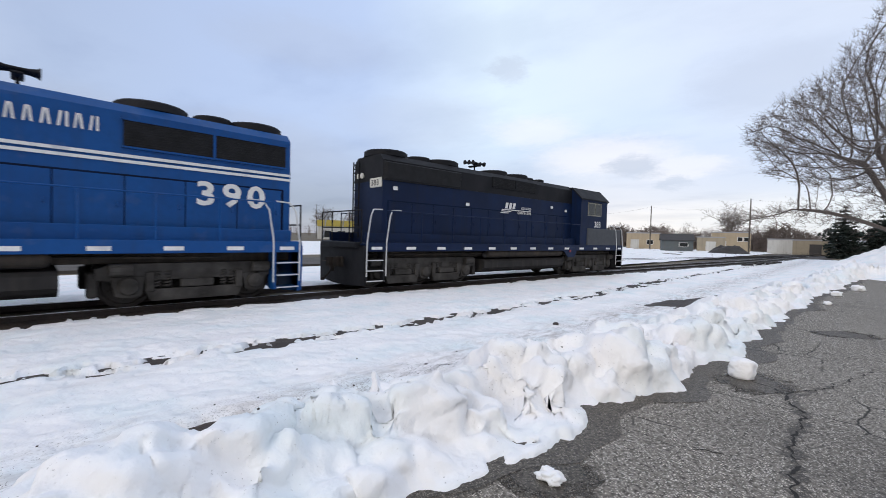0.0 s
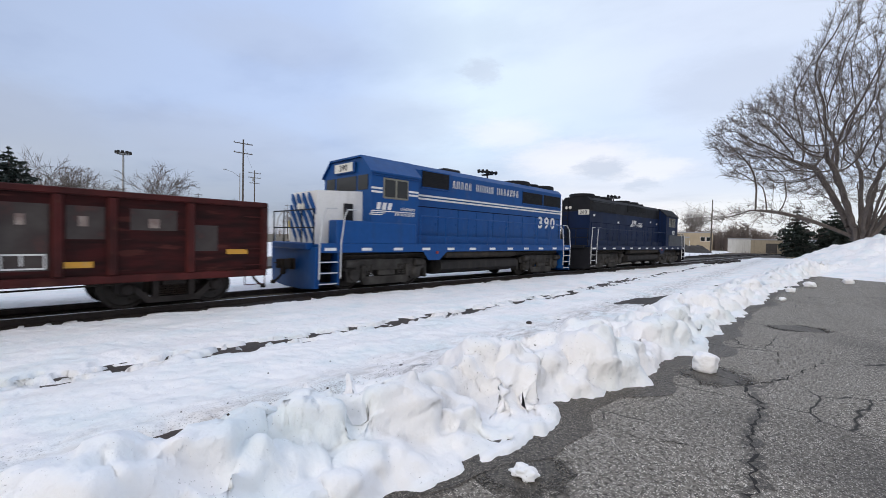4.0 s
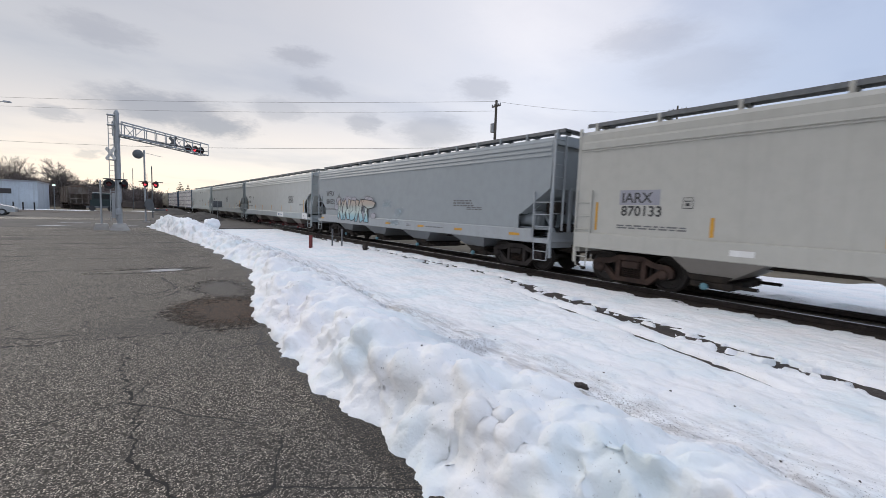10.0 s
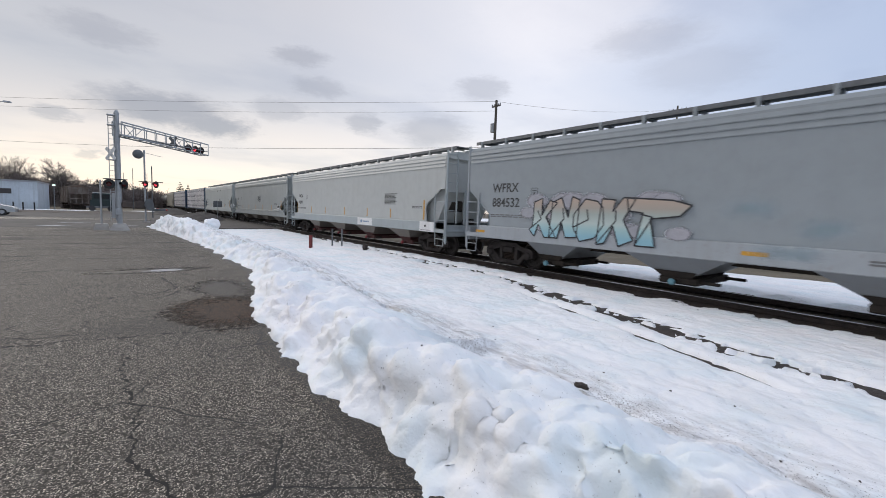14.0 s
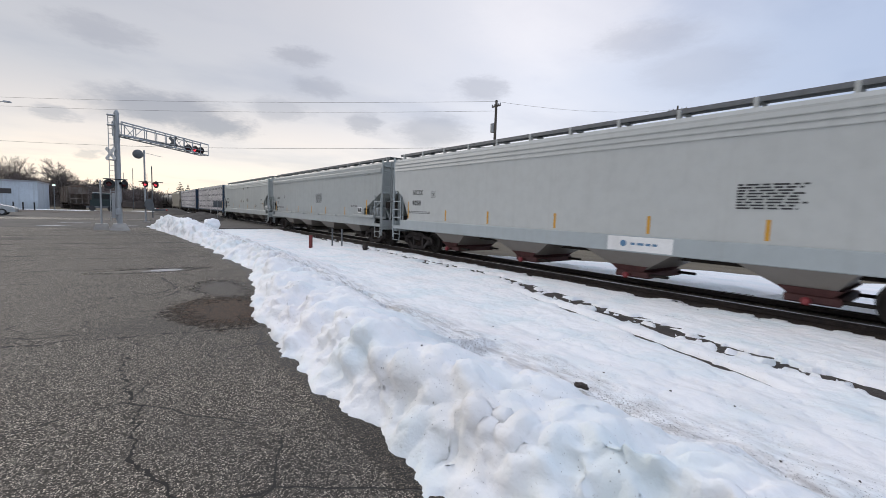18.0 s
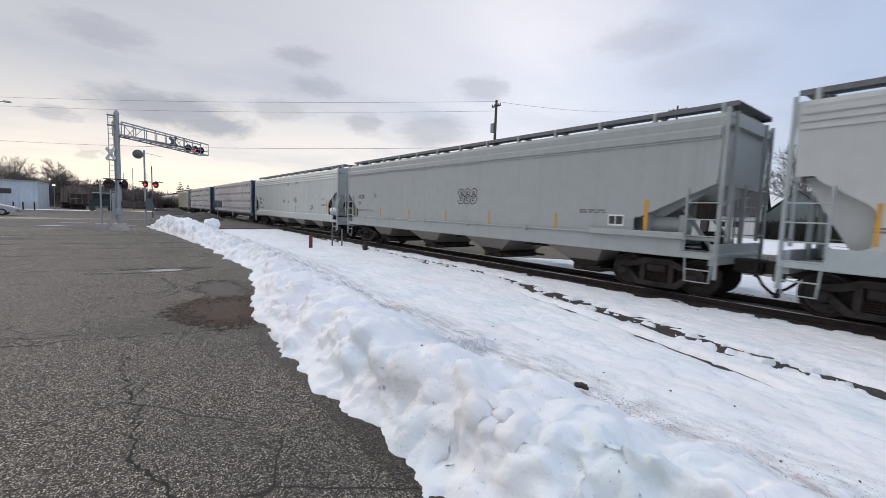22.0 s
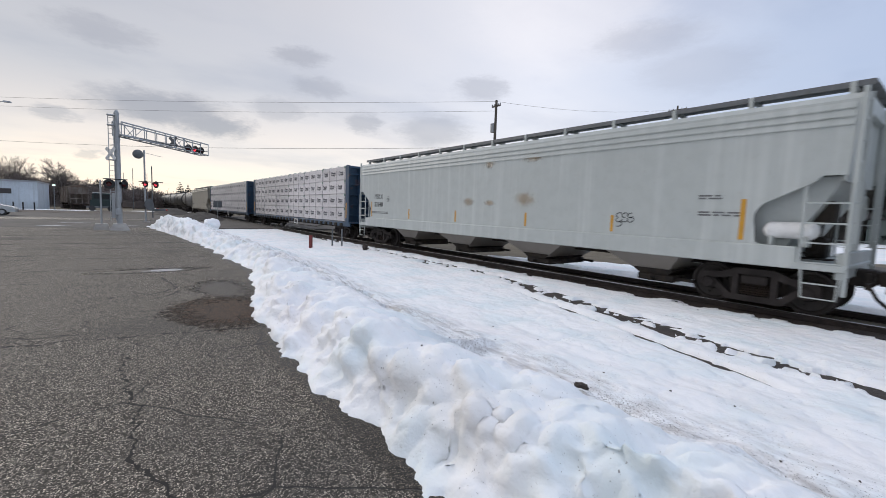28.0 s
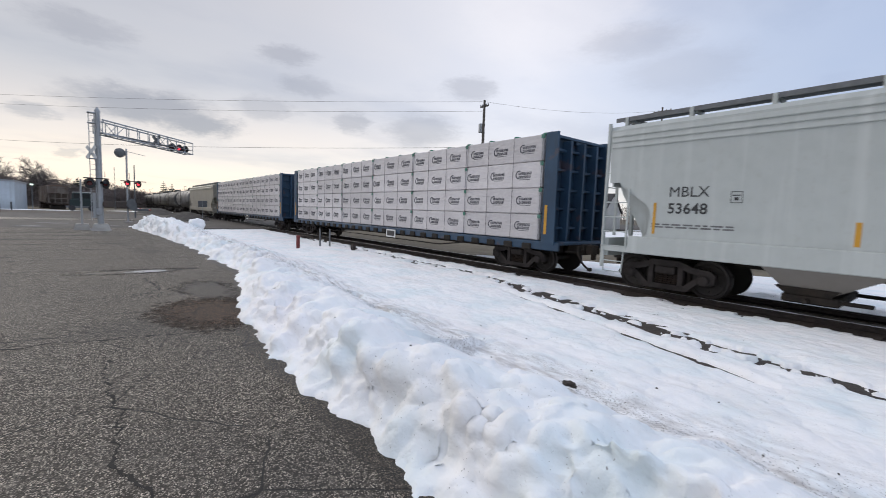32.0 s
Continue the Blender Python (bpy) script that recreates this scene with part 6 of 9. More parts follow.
def loco_truck(car, x, axles, base, mat=None):
    """A cast locomotive truck frame with pedestals, coil springs and brake cylinders; axles two or three."""
    r = 0.508
    mat = mat or TRUCK_GREY
    xs = [-base / 2, base / 2] if axles == 2 else [-base / 2, 0, base / 2]
    fr = Shape()
    e = base / 2 + 0.55
    for s in (-1, 1):
        y0, y1 = sorted((s * 0.98, s * 1.16))
        fr.plate([(-e, 0.66), (-e, 0.88), (-e + 0.3, 0.98), (e - 0.3, 0.98), (e, 0.88), (e, 0.66), (e - 0.22, 0.62), (-e + 0.22, 0.62)], "y", y0, y1)
        for q in xs:
            fr.plate([(q - 0.30, 0.7), (q - 0.22, 0.30), (q - 0.10, 0.26), (q + 0.10, 0.26), (q + 0.22, 0.30), (q + 0.30, 0.7)], "y", *sorted((s * 1.0, s * 1.20)))
            fr.turned([(0, 0.19), (0.04, 0.20), (0.10, 0.17), (0.13, 0.06)], (q, s * 1.18, r), (q, s * 1.5, r), 14)
        for a, b in zip(xs[:-1], xs[1:]):
            m = (a + b) / 2
            fr.plate([(a + 0.28, 0.42), (b - 0.28, 0.42), (b - 0.40, 0.16), (a + 0.40, 0.16)], "y", *sorted((s * 1.06, s * 1.22)))
            fr.soft(m - 0.34, m + 0.34, *sorted((s * 1.12, s * 1.26)), 0.44, 0.62, 0.02)
            fr.soft(a + 0.30, a + 0.46, *sorted((s * 1.0, s * 1.24)), 0.36, 0.80, 0.02)
            fr.soft(b - 0.46, b - 0.30, *sorted((s * 1.0, s * 1.24)), 0.36, 0.80, 0.02)
        for q in (-1, 1):
            fr.turned([(0, 0.06), (0.02, 0.13), (0.42, 0.13), (0.44, 0.06)], (q * (e - 0.2), s * 1.24, 0.86), (q * (e - 1.2), s * 1.24, 0.86), 10)
            fr.soft(*sorted((q * (e - 0.05), q * (e + 0.12))), *sorted((s * 0.75, s * 1.1)), 0.28, 0.80, 0.03)
    fr.soft(-0.5, 0.5, -1.0, 1.0, 0.62, 1.02, 0.04)
    t = part("truck", fr, mat, car, "dusty cast locomotive truck frame")
    t.location = (x, 0, 0)
    coil = Shape().tube([(0.07 * math.cos(q), 0.07 * math.sin(q), 0.44 + 0.36 * q / 31.4) for q in (i * 0.785 for i in range(41))], 0.02, 4, caps=False).mesh("spring", mat)
    for s in (-1, 1):
        for a, b in zip(xs[:-1], xs[1:]):
            for k in range(2):
                for cx in (a + 0.62, b - 0.62):
                    part("spring", coil, None, t).location = (cx + (k - 0.5) * 0.2, s * 1.13, 0)
    for q in xs:
        w = part("wheelset", WHEEL_LOCO, None, t)
        w.location = (q, 0, r)
        WHEELS.append((w, r))
    return t


def letter_blocks(car, text_len, x, z, height, y, mat, label, slant=0.0, seed=0, n=17, gaps=()):
    """A run of lettering kept as plain upright blocks of its size and colour."""
    r, sh = random.Random(seed), Shape()
    step = text_len / n
    for k in range(n):
        a = x + k * step
        w = step * r.uniform(0.62, 0.76)
        if k in gaps:
            continue
        l0, l1 = r.choice(((0, 0), (0.25, -0.25), (-0.2, 0.2), (0, 0), (0.22, 0)))
        t = w * 0.26
        sh.plate([(a + max(-l0, 0) * w, z), (a + max(-l0, 0) * w + t, z), (a + max(l0, 0) * w + t + slant, z + height), (a + max(l0, 0) * w + slant, z + height)], "y", y - 0.003, y)
        b = a + w - t
        sh.plate([(b - max(l1, 0) * w, z), (b - max(l1, 0) * w + t, z), (b - max(-l1, 0) * w + t + slant, z + height), (b - max(-l1, 0) * w + slant, z + height)], "y", y - 0.003, y)
    return part("lettering", sh, mat, car, label)


def locomotive(u0, u1, d, label, paint, top_paint, nose_paint, number, six, cab_x, nose_x, hood_end, radiators, stripe, fans, trucks, tank, truck_base, pilot_paint, tail=0.0):
    """A road-switcher locomotive; d: +1 when the cab points to +x, -1 when it points to -x. Distances along x are measured from the middle towards the cab."""
    car = thing("locomotive", label, "locomotive", "locomotives")
    h = (u1 - u0) / 2
    back = h + tail                     # rear end of the frame

    def X(a, b):
        return sorted((d * a, d * b))

    W, HW = 1.52, 0.92
    c0, c1 = cab_x                      # rear and front of the cab
    # frame and walkway
    part("frame", Shape().soft(*X(-back + 0.45, h - 0.45), -1.0, 1.0, 0.98, 1.36, 0.02), UNDER, car)
    part("walkway", Shape().soft(*X(-back + 0.35, h - 0.35), -W, W, 1.40, 1.46, 0.01), paint, car)
    for s in (-1, 1):
        sill = part("sill", Shape().soft(*X(-back + 0.40, h - 0.42), *sorted((s * (W - 0.03), s * (W + 0.012))), 1.22, 1.50, 0.01), paint, car)
        n = 12 if not six else 13
        for k in range(n):
            a = -back + 0.75 + (h + back - 1.5) * k / (n - 1)
            part("reflector", Shape().box(*X(a - 0.19, a + 0.19), *sorted((s * (W + 0.013), s * (W + 0.018))), 1.28, 1.37), LETTER_WHITE, sill, "white reflective strip")
        part("toe_board", Shape().soft(*X(-back + 0.5, c0), *sorted((s * (W - 0.30), s * (W - 0.34))), 1.46, 1.80, 0.01), paint, car)
    # long hood, split into lower doors and upper part
    e = hood_end
    split = stripe or 3.55
    part("hood", Shape().plate([(-HW, 1.46), (-HW, split), (HW, split), (HW, 1.46)], "x", *X(e, c0)), paint, car)
    part("hood_top", Shape().plate([(-HW, split + 0.004), (-HW, 4.22), (-HW + 0.20, 4.42), (HW - 0.20, 4.42), (HW, 4.22), (HW, split + 0.004)], "x", *X(e, c0)), top_paint, car)
    nd = 9 if not six else 11
    for s in (-1, 1):
        # added dark sheet behind the doors, so that their gaps show as lines
        part("door_frame", Shape().box(*X(e + 0.18, c0 - 0.36), *sorted((s * (HW - 0.02), s * (HW + 0.005))), 1.58, 2.90), P_SEAM, car)
        for k in range(nd):
            a = e + 0.25 + (c0 - e - 0.6) * k / nd
            b = a + (c0 - e - 0.6) / nd - 0.022
            dr = part("hood_door", Shape().soft(*X(a, b), *sorted((s * (HW - 0.01), s * (HW + 0.022))), 1.62, 2.86, 0.012), paint, car)
            part("latch", Shape().soft(*X(a + 0.08, a + 0.14), *sorted((s * (HW + 0.015), s * (HW + 0.05))), 2.2, 2.32, 0.01), paint, dr)
        for a, b, z0, z1 in radiators:
            g = part("grille", Shape().box(*X(a, b), *sorted((s * (HW - 0.02), s * (HW + 0.035))), z0, z1), GRILLE, car, "dark louvred air intake")
            bars = Shape()
            k = z0 + 0.03
            while k < z1:
                bars.box(*X(a, b), *sorted((s * (HW + 0.034), s * (HW + 0.05))), k, k + 0.018)
                k += 0.06
            part("louvre", bars, GRILLE, g)
            m = (a + b) / 2 if b - a > 2 else a
            part("grille_frame", Shape().box(*X(m - 0.03, m + 0.03), *sorted((s * (HW + 0.03), s * (HW + 0.06))), z0, z1).box(*X(a - 0.03, b + 0.03), *sorted((s * HW, s * (HW + 0.06))), z0 - 0.04, z0).box(*X(a - 0.03, b + 0.03), *sorted((s * HW, s * (HW + 0.06))), z1, z1 + 0.04), top_paint, g)
        if stripe:
            for z in (split - 0.02, split + 0.10):
                part("stripe", Shape().box(*X(e + 0.02, c0), *sorted((s * (HW + 0.002), s * (HW + 0.028))), z - 0.08, z - 0.015), LETTER_WHITE, car, "white paint stripe")
    # roof fans, stack, horn
    for a, r in fans:
        f = part("roof_fan", Shape().turned([(0, r * 0.9), (0.04, r), (0.20, r), (0.24, r * 0.93), (0.22, r * 0.85), (0.16, r * 0.3)], (d * a, 0, 4.40), (d * a, 0, 5), 24), P_SOOT, car, "black round roof fan", True)
        part("fan_guard", Shape().box(d * a - r * 0.9, d * a + r * 0.9, -0.012, 0.012, 4.62, 4.64).box(d * a - 0.012, d * a + 0.012, -r * 0.9, r * 0.9, 4.62, 4.64), GALV, f)
    part("exhaust_stack", Shape().soft(*X(c0 - 3.4, c0 - 2.4), -0.35, 0.35, 4.40, 4.62, 0.06), P_SOOT, car)
    hx = c0 - 5.6 if not six else c0 - 6.1
    horn = Shape().tube([(d * hx, 0, 4.40), (d * hx, 0, 4.74)], 0.035, 6).soft(d * hx - 0.10, d * hx + 0.10, -0.3, 0.3, 4.72, 4.78)
    for k, y in enumerate((-0.24, 0.0, 0.24)):
        for q in (-1, 1):
            horn.turned([(0, 0.03), (0.16, 0.035), (0.28, 0.06), (0.34, 0.10), (0.345, 0.09)], (d * hx, y, 4.84 + 0.03 * k), (d * hx + q, y, 4.84 + 0.03 * k), 10)
    part("horn", horn, P_SOOT, car, "multi-chime air horn")
    # cab: walls with window openings left as inset panes, roof with sloped eaves
    cw, eave = 1.46, 3.80
    cab = part("cab", Shape().plate([(-cw, 1.42), (-cw, eave), (-0.95, 4.30), (0.95, 4.30), (cw, eave), (cw, 1.42)], "x", *X(c0, c1)), paint, car)
    part("cab_roof", Shape().plate([(-cw - 0.06, eave - 0.04), (-cw - 0.06, eave + 0.02), (-0.97, 4.37), (0.97, 4.37), (cw + 0.06, eave + 0.02), (cw + 0.06, eave - 0.04), (0.95, 4.31), (-0.95, 4.31)], "x", *X(c0 - 0.08, c1 + 0.08)), top_paint if six else paint, cab)
    for s in (-1, 1):
        wx0, wx1 = c0 + (c1 - c0) * 0.26, c0 + (c1 - c0) * 0.74
        sash = part("window_sash", Shape().soft(*X(wx0 - 0.05, wx1 + 0.05), *sorted((s * (cw - 0.02), s * (cw + 0.02))), 2.98, 3.66, 0.01), CAB_SASH, cab)
        part("window_pane", Shape().box(*X(wx0, (wx0 + wx1) / 2 - 0.04), *sorted((s * (cw + 0.016), s * (cw + 0.024))), 3.04, 3.60), GLASS_DARK, sash)
        part("window_pane", Shape().box(*X((wx0 + wx1) / 2 + 0.04, wx1), *sorted((s * (cw + 0.016), s * (cw + 0.024))), 3.04, 3.60), GLASS_DARK, sash)
        part("drip_rail", Shape().box(*X(c0, c1), *sorted((s * (cw - 0.01), s * (cw + 0.035))), 3.70, 3.74), paint, cab)
        if stripe:
            for z in (split - 0.02, split + 0.10):
                for a, b in ((c0, wx0 - 0.08), (wx1 + 0.08, c1)):
                    part("stripe", Shape().box(*X(a, b), *sorted((s * (cw + 0.001), s * (cw + 0.006))), z - 0.08, z - 0.015), LETTER_WHITE, cab)
    for y0, y1 in ((-1.28, -0.72), (-0.62, 0.62), (0.72, 1.28)):
        part("windscreen", Shape().box(*X(c1 - 0.01, c1 + 0.02), y0, y1, 3.24, 3.72), GLASS_DARK, cab)
    nb = part("number_board", Shape().soft(*X(c1 + 0.01, c1 + 0.12), -0.62, 0.62, 3.84, 4.20, 0.04), paint, cab)
    face = part("number_face", Shape().soft(*X(c1 + 0.115, c1 + 0.135), -0.55, 0.55, 3.87, 4.17, 0.005), LAMP_LENS, nb)
    words("unit_number", number, 0.30, LETTER_BLACK, nb, Matrix.Translation((d * (c1 + 0.138), 0, 3.92)) @ (Matrix.Rotation(radians(-90 if d < 0 else 90), 4, "Z")) @ Matrix.Rotation(radians(90), 4, "X"), 1.15, 0.006, "CENTER")
    # short nose
    n0, n1 = c1, nose_x
    part("nose", Shape().hull8([(d * n0, -1.0, 1.42), (d * n1, -0.82, 1.42), (d * n1, 0.82, 1.42), (d * n0, 1.0, 1.42)], [(d * n0, -0.98, 3.18), (d * (n1 - 0.10), -0.78, 3.10), (d * (n1 - 0.10), 0.78, 3.10), (d * n0, 0.98, 3.18)]), nose_paint, car, "short low nose")
    if not six:
        sh = Shape()
        for k in range(6):
            # one diagonal band across the front, clipped to its outline
            z = 1.05 + 0.46 * k
            ya = max(-0.79, (1.47 - z) / 1.25)
            yb = min(0.79, (3.05 - z - 0.2) / 1.25)
            if yb > ya:
                sh.plate([(ya, z + 1.25 * ya), (yb, z + 1.25 * yb), (yb, z + 0.2 + 1.25 * yb), (ya, z + 0.2 + 1.25 * ya)], "x", *X(n1 - 0.06, n1 + 0.012))
        part("nose_stripe", sh, paint, car, "blue diagonal warning stripes")
        for ya in (-W, 1.02):
            part("battery_box", Shape().soft(*X(c1 - 1.9, n1 - 0.35), ya, ya + W - 1.02, 1.47, 2.20, 0.04), paint, car)
        part("nose_hatch", Shape().soft(*X(n0 + 0.35, n0 + 0.65), -1.0, -0.88, 1.9, 2.75, 0.02), GRILLE, car)
        part("headlight", Shape().turned([(0, 0.10), (0.05, 0.11), (0.06, 0.08)], (d * n1, -0.13, 2.62), (d * (n1 + 1), -0.13, 2.62), 14).turned([(0, 0.10), (0.05, 0.11), (0.06, 0.08)], (d * n1, 0.13, 2.62), (d * (n1 + 1), 0.13, 2.62), 14), LAMP_LENS, car)
    else:
        box_paint = material("dark_grey_box_paint", (0.045, 0.05, 0.06))
        for ya in (-W, 1.02):
            part("tool_box", Shape().soft(*X(c1 - 2.0, n1 + 0.2), ya, ya + W - 1.02, 1.47, 2.35, 0.04), box_paint, car, "dark grey box below the cab")
        rb = part("number_board", Shape().soft(*X(e - 0.05, e + 0.02), -0.88, -0.18, 3.32, 3.64, 0.03), LAMP_LENS, car, "pale lit-up number board")
        words("unit_number", number, 0.27, LETTER_BLACK, rb, Matrix.Translation((d * (e - 0.053), -0.53, 3.385)) @ Matrix.Rotation(radians(-90), 4, "Z") @ Matrix.Rotation(radians(90), 4, "X"), 1.25, 0.006, "CENTER")
        part("rear_light", Shape().turned([(0, 0.09), (0.05, 0.10), (0.06, 0.07)], (d * e, 0.60, 3.78), (d * (e - 1), 0.60, 3.78), 12).turned([(0, 0.09), (0.05, 0.10), (0.06, 0.07)], (d * e, 0.36, 3.78), (d * (e - 1), 0.36, 3.78), 12), LAMP_LENS, car)
        ladder = part("end_ladder", Shape().box(*X(e - 0.09, e - 0.05), 0.48, 0.51, 1.6, 4.3).box(*X(e - 0.09, e - 0.05), 0.87, 0.90, 1.6, 4.3), P_SOOT, car)
        for k in range(9):
            part("rung", Shape().tube([(d * (e - 0.07), 0.5, 1.8 + 0.30 * k), (d * (e - 0.07), 0.88, 1.8 + 0.30 * k)], 0.018, 5), P_SOOT, ladder)
    # fuel tank, reservoirs, trucks
    t0, t1 = tank
    part("fuel_tank", Shape().plate([(-1.3, 0.46), (-1.42, 0.56), (-1.42, 0.80), (-1.32, 0.88), (-1.0, 0.90), (1.0, 0.90), (1.32, 0.88), (1.42, 0.80), (1.42, 0.56), (1.3, 0.46), (0.9, 0.34), (-0.9, 0.34)], "x", *X(t0, t1)), FUEL_GREY, car, "sooty fuel tank")
    ra, rb_ = sorted((d * (t0 + 0.1), d * (t1 - 0.9)))
    for y in (-1.22, 1.22):
        part("air_reservoir", Shape().turned([(0, 0.04), (0.05, 0.10), (0.12, 0.125), (rb_ - ra - 0.12, 0.125), (rb_ - ra - 0.05, 0.10), (rb_ - ra, 0.04)], (ra, y, 1.06), (rb_, y, 1.06), 12), FUEL_GREY, car, "long dark air reservoir over the fuel tank", True)
    part("air_reservoir", Shape().turned([(0, 0.05), (0.05, 0.15), (t1 - t0 - 0.4, 0.15), (t1 - t0 - 0.3, 0.05)], (min(d * (t0 + 0.2), d * (t1 - 0.2)), -1.32, 1.12), (max(d * (t0 + 0.2), d * (t1 - 0.2)), -1.32, 1.12), 12), UNDER, car, "", True)
    part("fuel_skirt", Shape().plate([(d * (t1 - 0.2), 1.23), (d * (t1 + 0.2), 0.92), (d * (t1 + 0.75), 0.92), (d * (t1 + 1.0), 1.23)], "y", -W - 0.01, -W + 0.02), paint, car)
    part("fuel_cap", Shape().turned([(0, 0.05), (0.04, 0.06), (0.05, 0.04)], (d * (t1 + 0.35), -W - 0.01, 1.20), (d * (t1 + 0.35), -W - 1, 1.20), 10), HUB_RED, car)
    pipes = Shape()
    for k in range(3):
        pipes.tube([(d * (-h + 1.2), -1.15 + 0.12 * k, 1.10 - 0.05 * k), (d * (t0 - 0.3), -1.15 + 0.12 * k, 1.12), (d * (t1 + 0.5), -1.2 + 0.1 * k, 1.16), (d * (h - 1.2), -1.15, 1.10)], 0.028, 5)
    part("pipe", pipes, UNDER, car)
    for a in trucks:
        loco_truck(car, d * a, 3 if six else 2, truck_base)
    # pilots, steps, end rails
    for q in (-1, 1):
        xe = h if q > 0 else -back
        pil = part("pilot", Shape().plate([(-1.45, 0.18), (-1.5, 1.38), (1.5, 1.38), (1.45, 0.18), (0.5, 0.10), (-0.5, 0.10)], "x", *X(xe - q * 0.42, xe - q * 0.30)), pilot_paint, car)
        part("anticlimber", Shape().soft(*X(xe - q * 0.45, xe - q * 0.16), -1.2, 1.2, 1.30, 1.50, 0.03), pilot_paint, car)
        for s in (-1, 1):
            st = Shape()
            for z in (0.30, 0.62, 0.94, 1.25):
                st.soft(*X(xe - q * 0.40, xe - q * 1.02), *sorted((s * 1.18, s * 1.50)), z - 0.02, z + 0.02, 0.008)
            st.box(*X(xe - q * 1.02, xe - q * 1.06), *sorted((s * 1.1, s * 1.5)), 0.26, 1.42)
            st.box(*X(xe - q * 0.38, xe - q * 0.42), *sorted((s * 1.1, s * 1.5)), 0.26, 1.42)
            part("step_well", st, pilot_paint, pil)
            edge = Shape()
            for z in (0.30, 0.62, 0.94):
                edge.box(*X(xe - q * 0.42, xe - q * 1.0), *sorted((s * 1.50, s * 1.515)), z - 0.012, z + 0.022)
            part("step_edge", edge, RAIL_WHITE, pil, "white painted step edge")
            hr = Shape()
            for a in (0.40, 1.10):
                x = d * (xe - q * a)
                hr.tube([(x, s * 1.52, 0.45), (x, s * 1.53, 1.5), (x - d * q * 0.12, s * 1.52, 2.3), (x - d * q * 0.25, s * 1.45, 2.52), (x - d * q * 0.6, s * 1.42, 2.54)], 0.022, 7)
            part("handrail", hr, RAIL_WHITE, pil, "white painted grab rail")
        er = Shape()
        for y in (-1.35, -0.6, 0.6, 1.35):
            er.tube([(d * (xe - q * 0.30), y, 1.46), (d * (xe - q * 0.30), y, 2.5)], 0.022, 6)
        er.tube([(d * (xe - q * 0.30), -1.35, 2.48), (d * (xe - q * 0.30), 1.35, 2.48)], 0.02, 6)
        er.tube([(d * (xe - q * 0.30), -1.35, 1.95), (d * (xe - q * 0.30), 1.35, 1.95)], 0.02, 6)
        part("end_rail", er, P_SOOT, car)
    for s in (-1, 1):
        sr = Shape()
        a0, a1 = -back + 1.1, c0 - 0.1
        m = 8
        for k in range(m + 1):
            x = d * (a0 + (a1 - a0) * k / m)
            sr.tube([(x, s * (W - 0.02), 1.25), (x, s * (W - 0.02), 2.52)], 0.02, 6)
        sr.tube([(d * a0, s * (W - 0.02), 2.5), (d * a1, s * (W - 0.02), 2.5)], 0.02, 6)
        part("side_rail", sr, paint, car)
    for q, x in ((1, h), (-1, -back)):
        c = part("coupler", COUPLER, None, car, "dark iron knuckle coupler with air hose")
        c.matrix_basis = pose(d * (x - q * 0.35), 0, 0, 0, 0, 0 if d * q > 0 else 180)
    TRAIN.append((car, (u0 + u1) / 2, abs(trucks[0] - trucks[1]) / 2))
    return car


def emblem_blocks(car, x, z, k, y, seed):
    """The railroad's emblem as plain slanted shapes: three bold blocks, underlines and two lines of small blocks."""
    for i in range(3):
        part("emblem", Shape().plate([(x - 0.30 * k - 0.04 * i, z - 0.09 * k - 0.09 * k * i), (x + 2.42 * k if i == 0 else x + (0.7 - 0.2 * i) * k, z - 0.09 * k - 0.09 * k * i),
                  (x + 2.42 * k if i == 0 else x + (0.8 - 0.2 * i) * k, z - 0.045 * k - 0.09 * k * i), (x - 0.24 * k - 0.04 * i, z - 0.045 * k - 0.09 * k * i)], "y", y - 0.003, y), LETTER_WHITE, car, "white underline of the emblem")
    for i in range(3):
        a = x + i * 0.33 * k
        part("emblem", Shape().plate([(a, z), (a + 0.22 * k, z), (a + 0.30 * k, z + 0.34 * k), (a + 0.08 * k, z + 0.34 * k)], "y", y - 0.004, y), LETTER_WHITE, car, "bold white slanted block")
    letter_blocks(car, 0.95 * k, x + 1.48 * k, z + 0.02 * k, 0.14 * k, y, LETTER_WHITE, "small white lettering blocks", 0.02, seed, 10)
    letter_blocks(car, 1.30 * k, x + 1.12 * k, z - 0.26 * k, 0.14 * k, y, LETTER_WHITE, "small white lettering blocks", 0.02, seed + 1, 15)


lead = locomotive(7.62, 25.62, 1, "dark navy and black six-axle diesel locomotive", P_NAVY, P_SOOT, P_NAVY, "383", True, (4.25, 6.85), 8.2, -7.0,
                  [(-6.95, -3.5, 3.60, 4.06), (-1.7, 1.2, 3.86, 4.20)], 0, [(-6.3, 0.76), (-4.9, 0.48), (-3.8, 0.74), (-0.7, 0.64), (0.75, 0.64), (2.6, 0.3)], (-5.35, 5.65), (-2.6, 2.9), 3.9, P_SOOT, -0.7)
part("flared_radiator", Shape().hull8([(-7.0, -0.92, 3.55), (-3.5, -0.92, 3.55), (-3.5, -0.9, 4.18), (-7.0, -0.9, 4.18)], [(-6.9, -1.0, 3.62), (-3.6, -1.0, 3.62), (-3.6, -1.08, 4.12), (-6.9, -1.08, 4.12)]), GRILLE, lead)
emblem_blocks(lead, -0.9, 3.0, 0.74, -0.945, 50)
words("unit_number", "383", 0.42, LETTER_WHITE, lead, near_side(5.55, 2.42, -1.466), 1.05, 0.008)
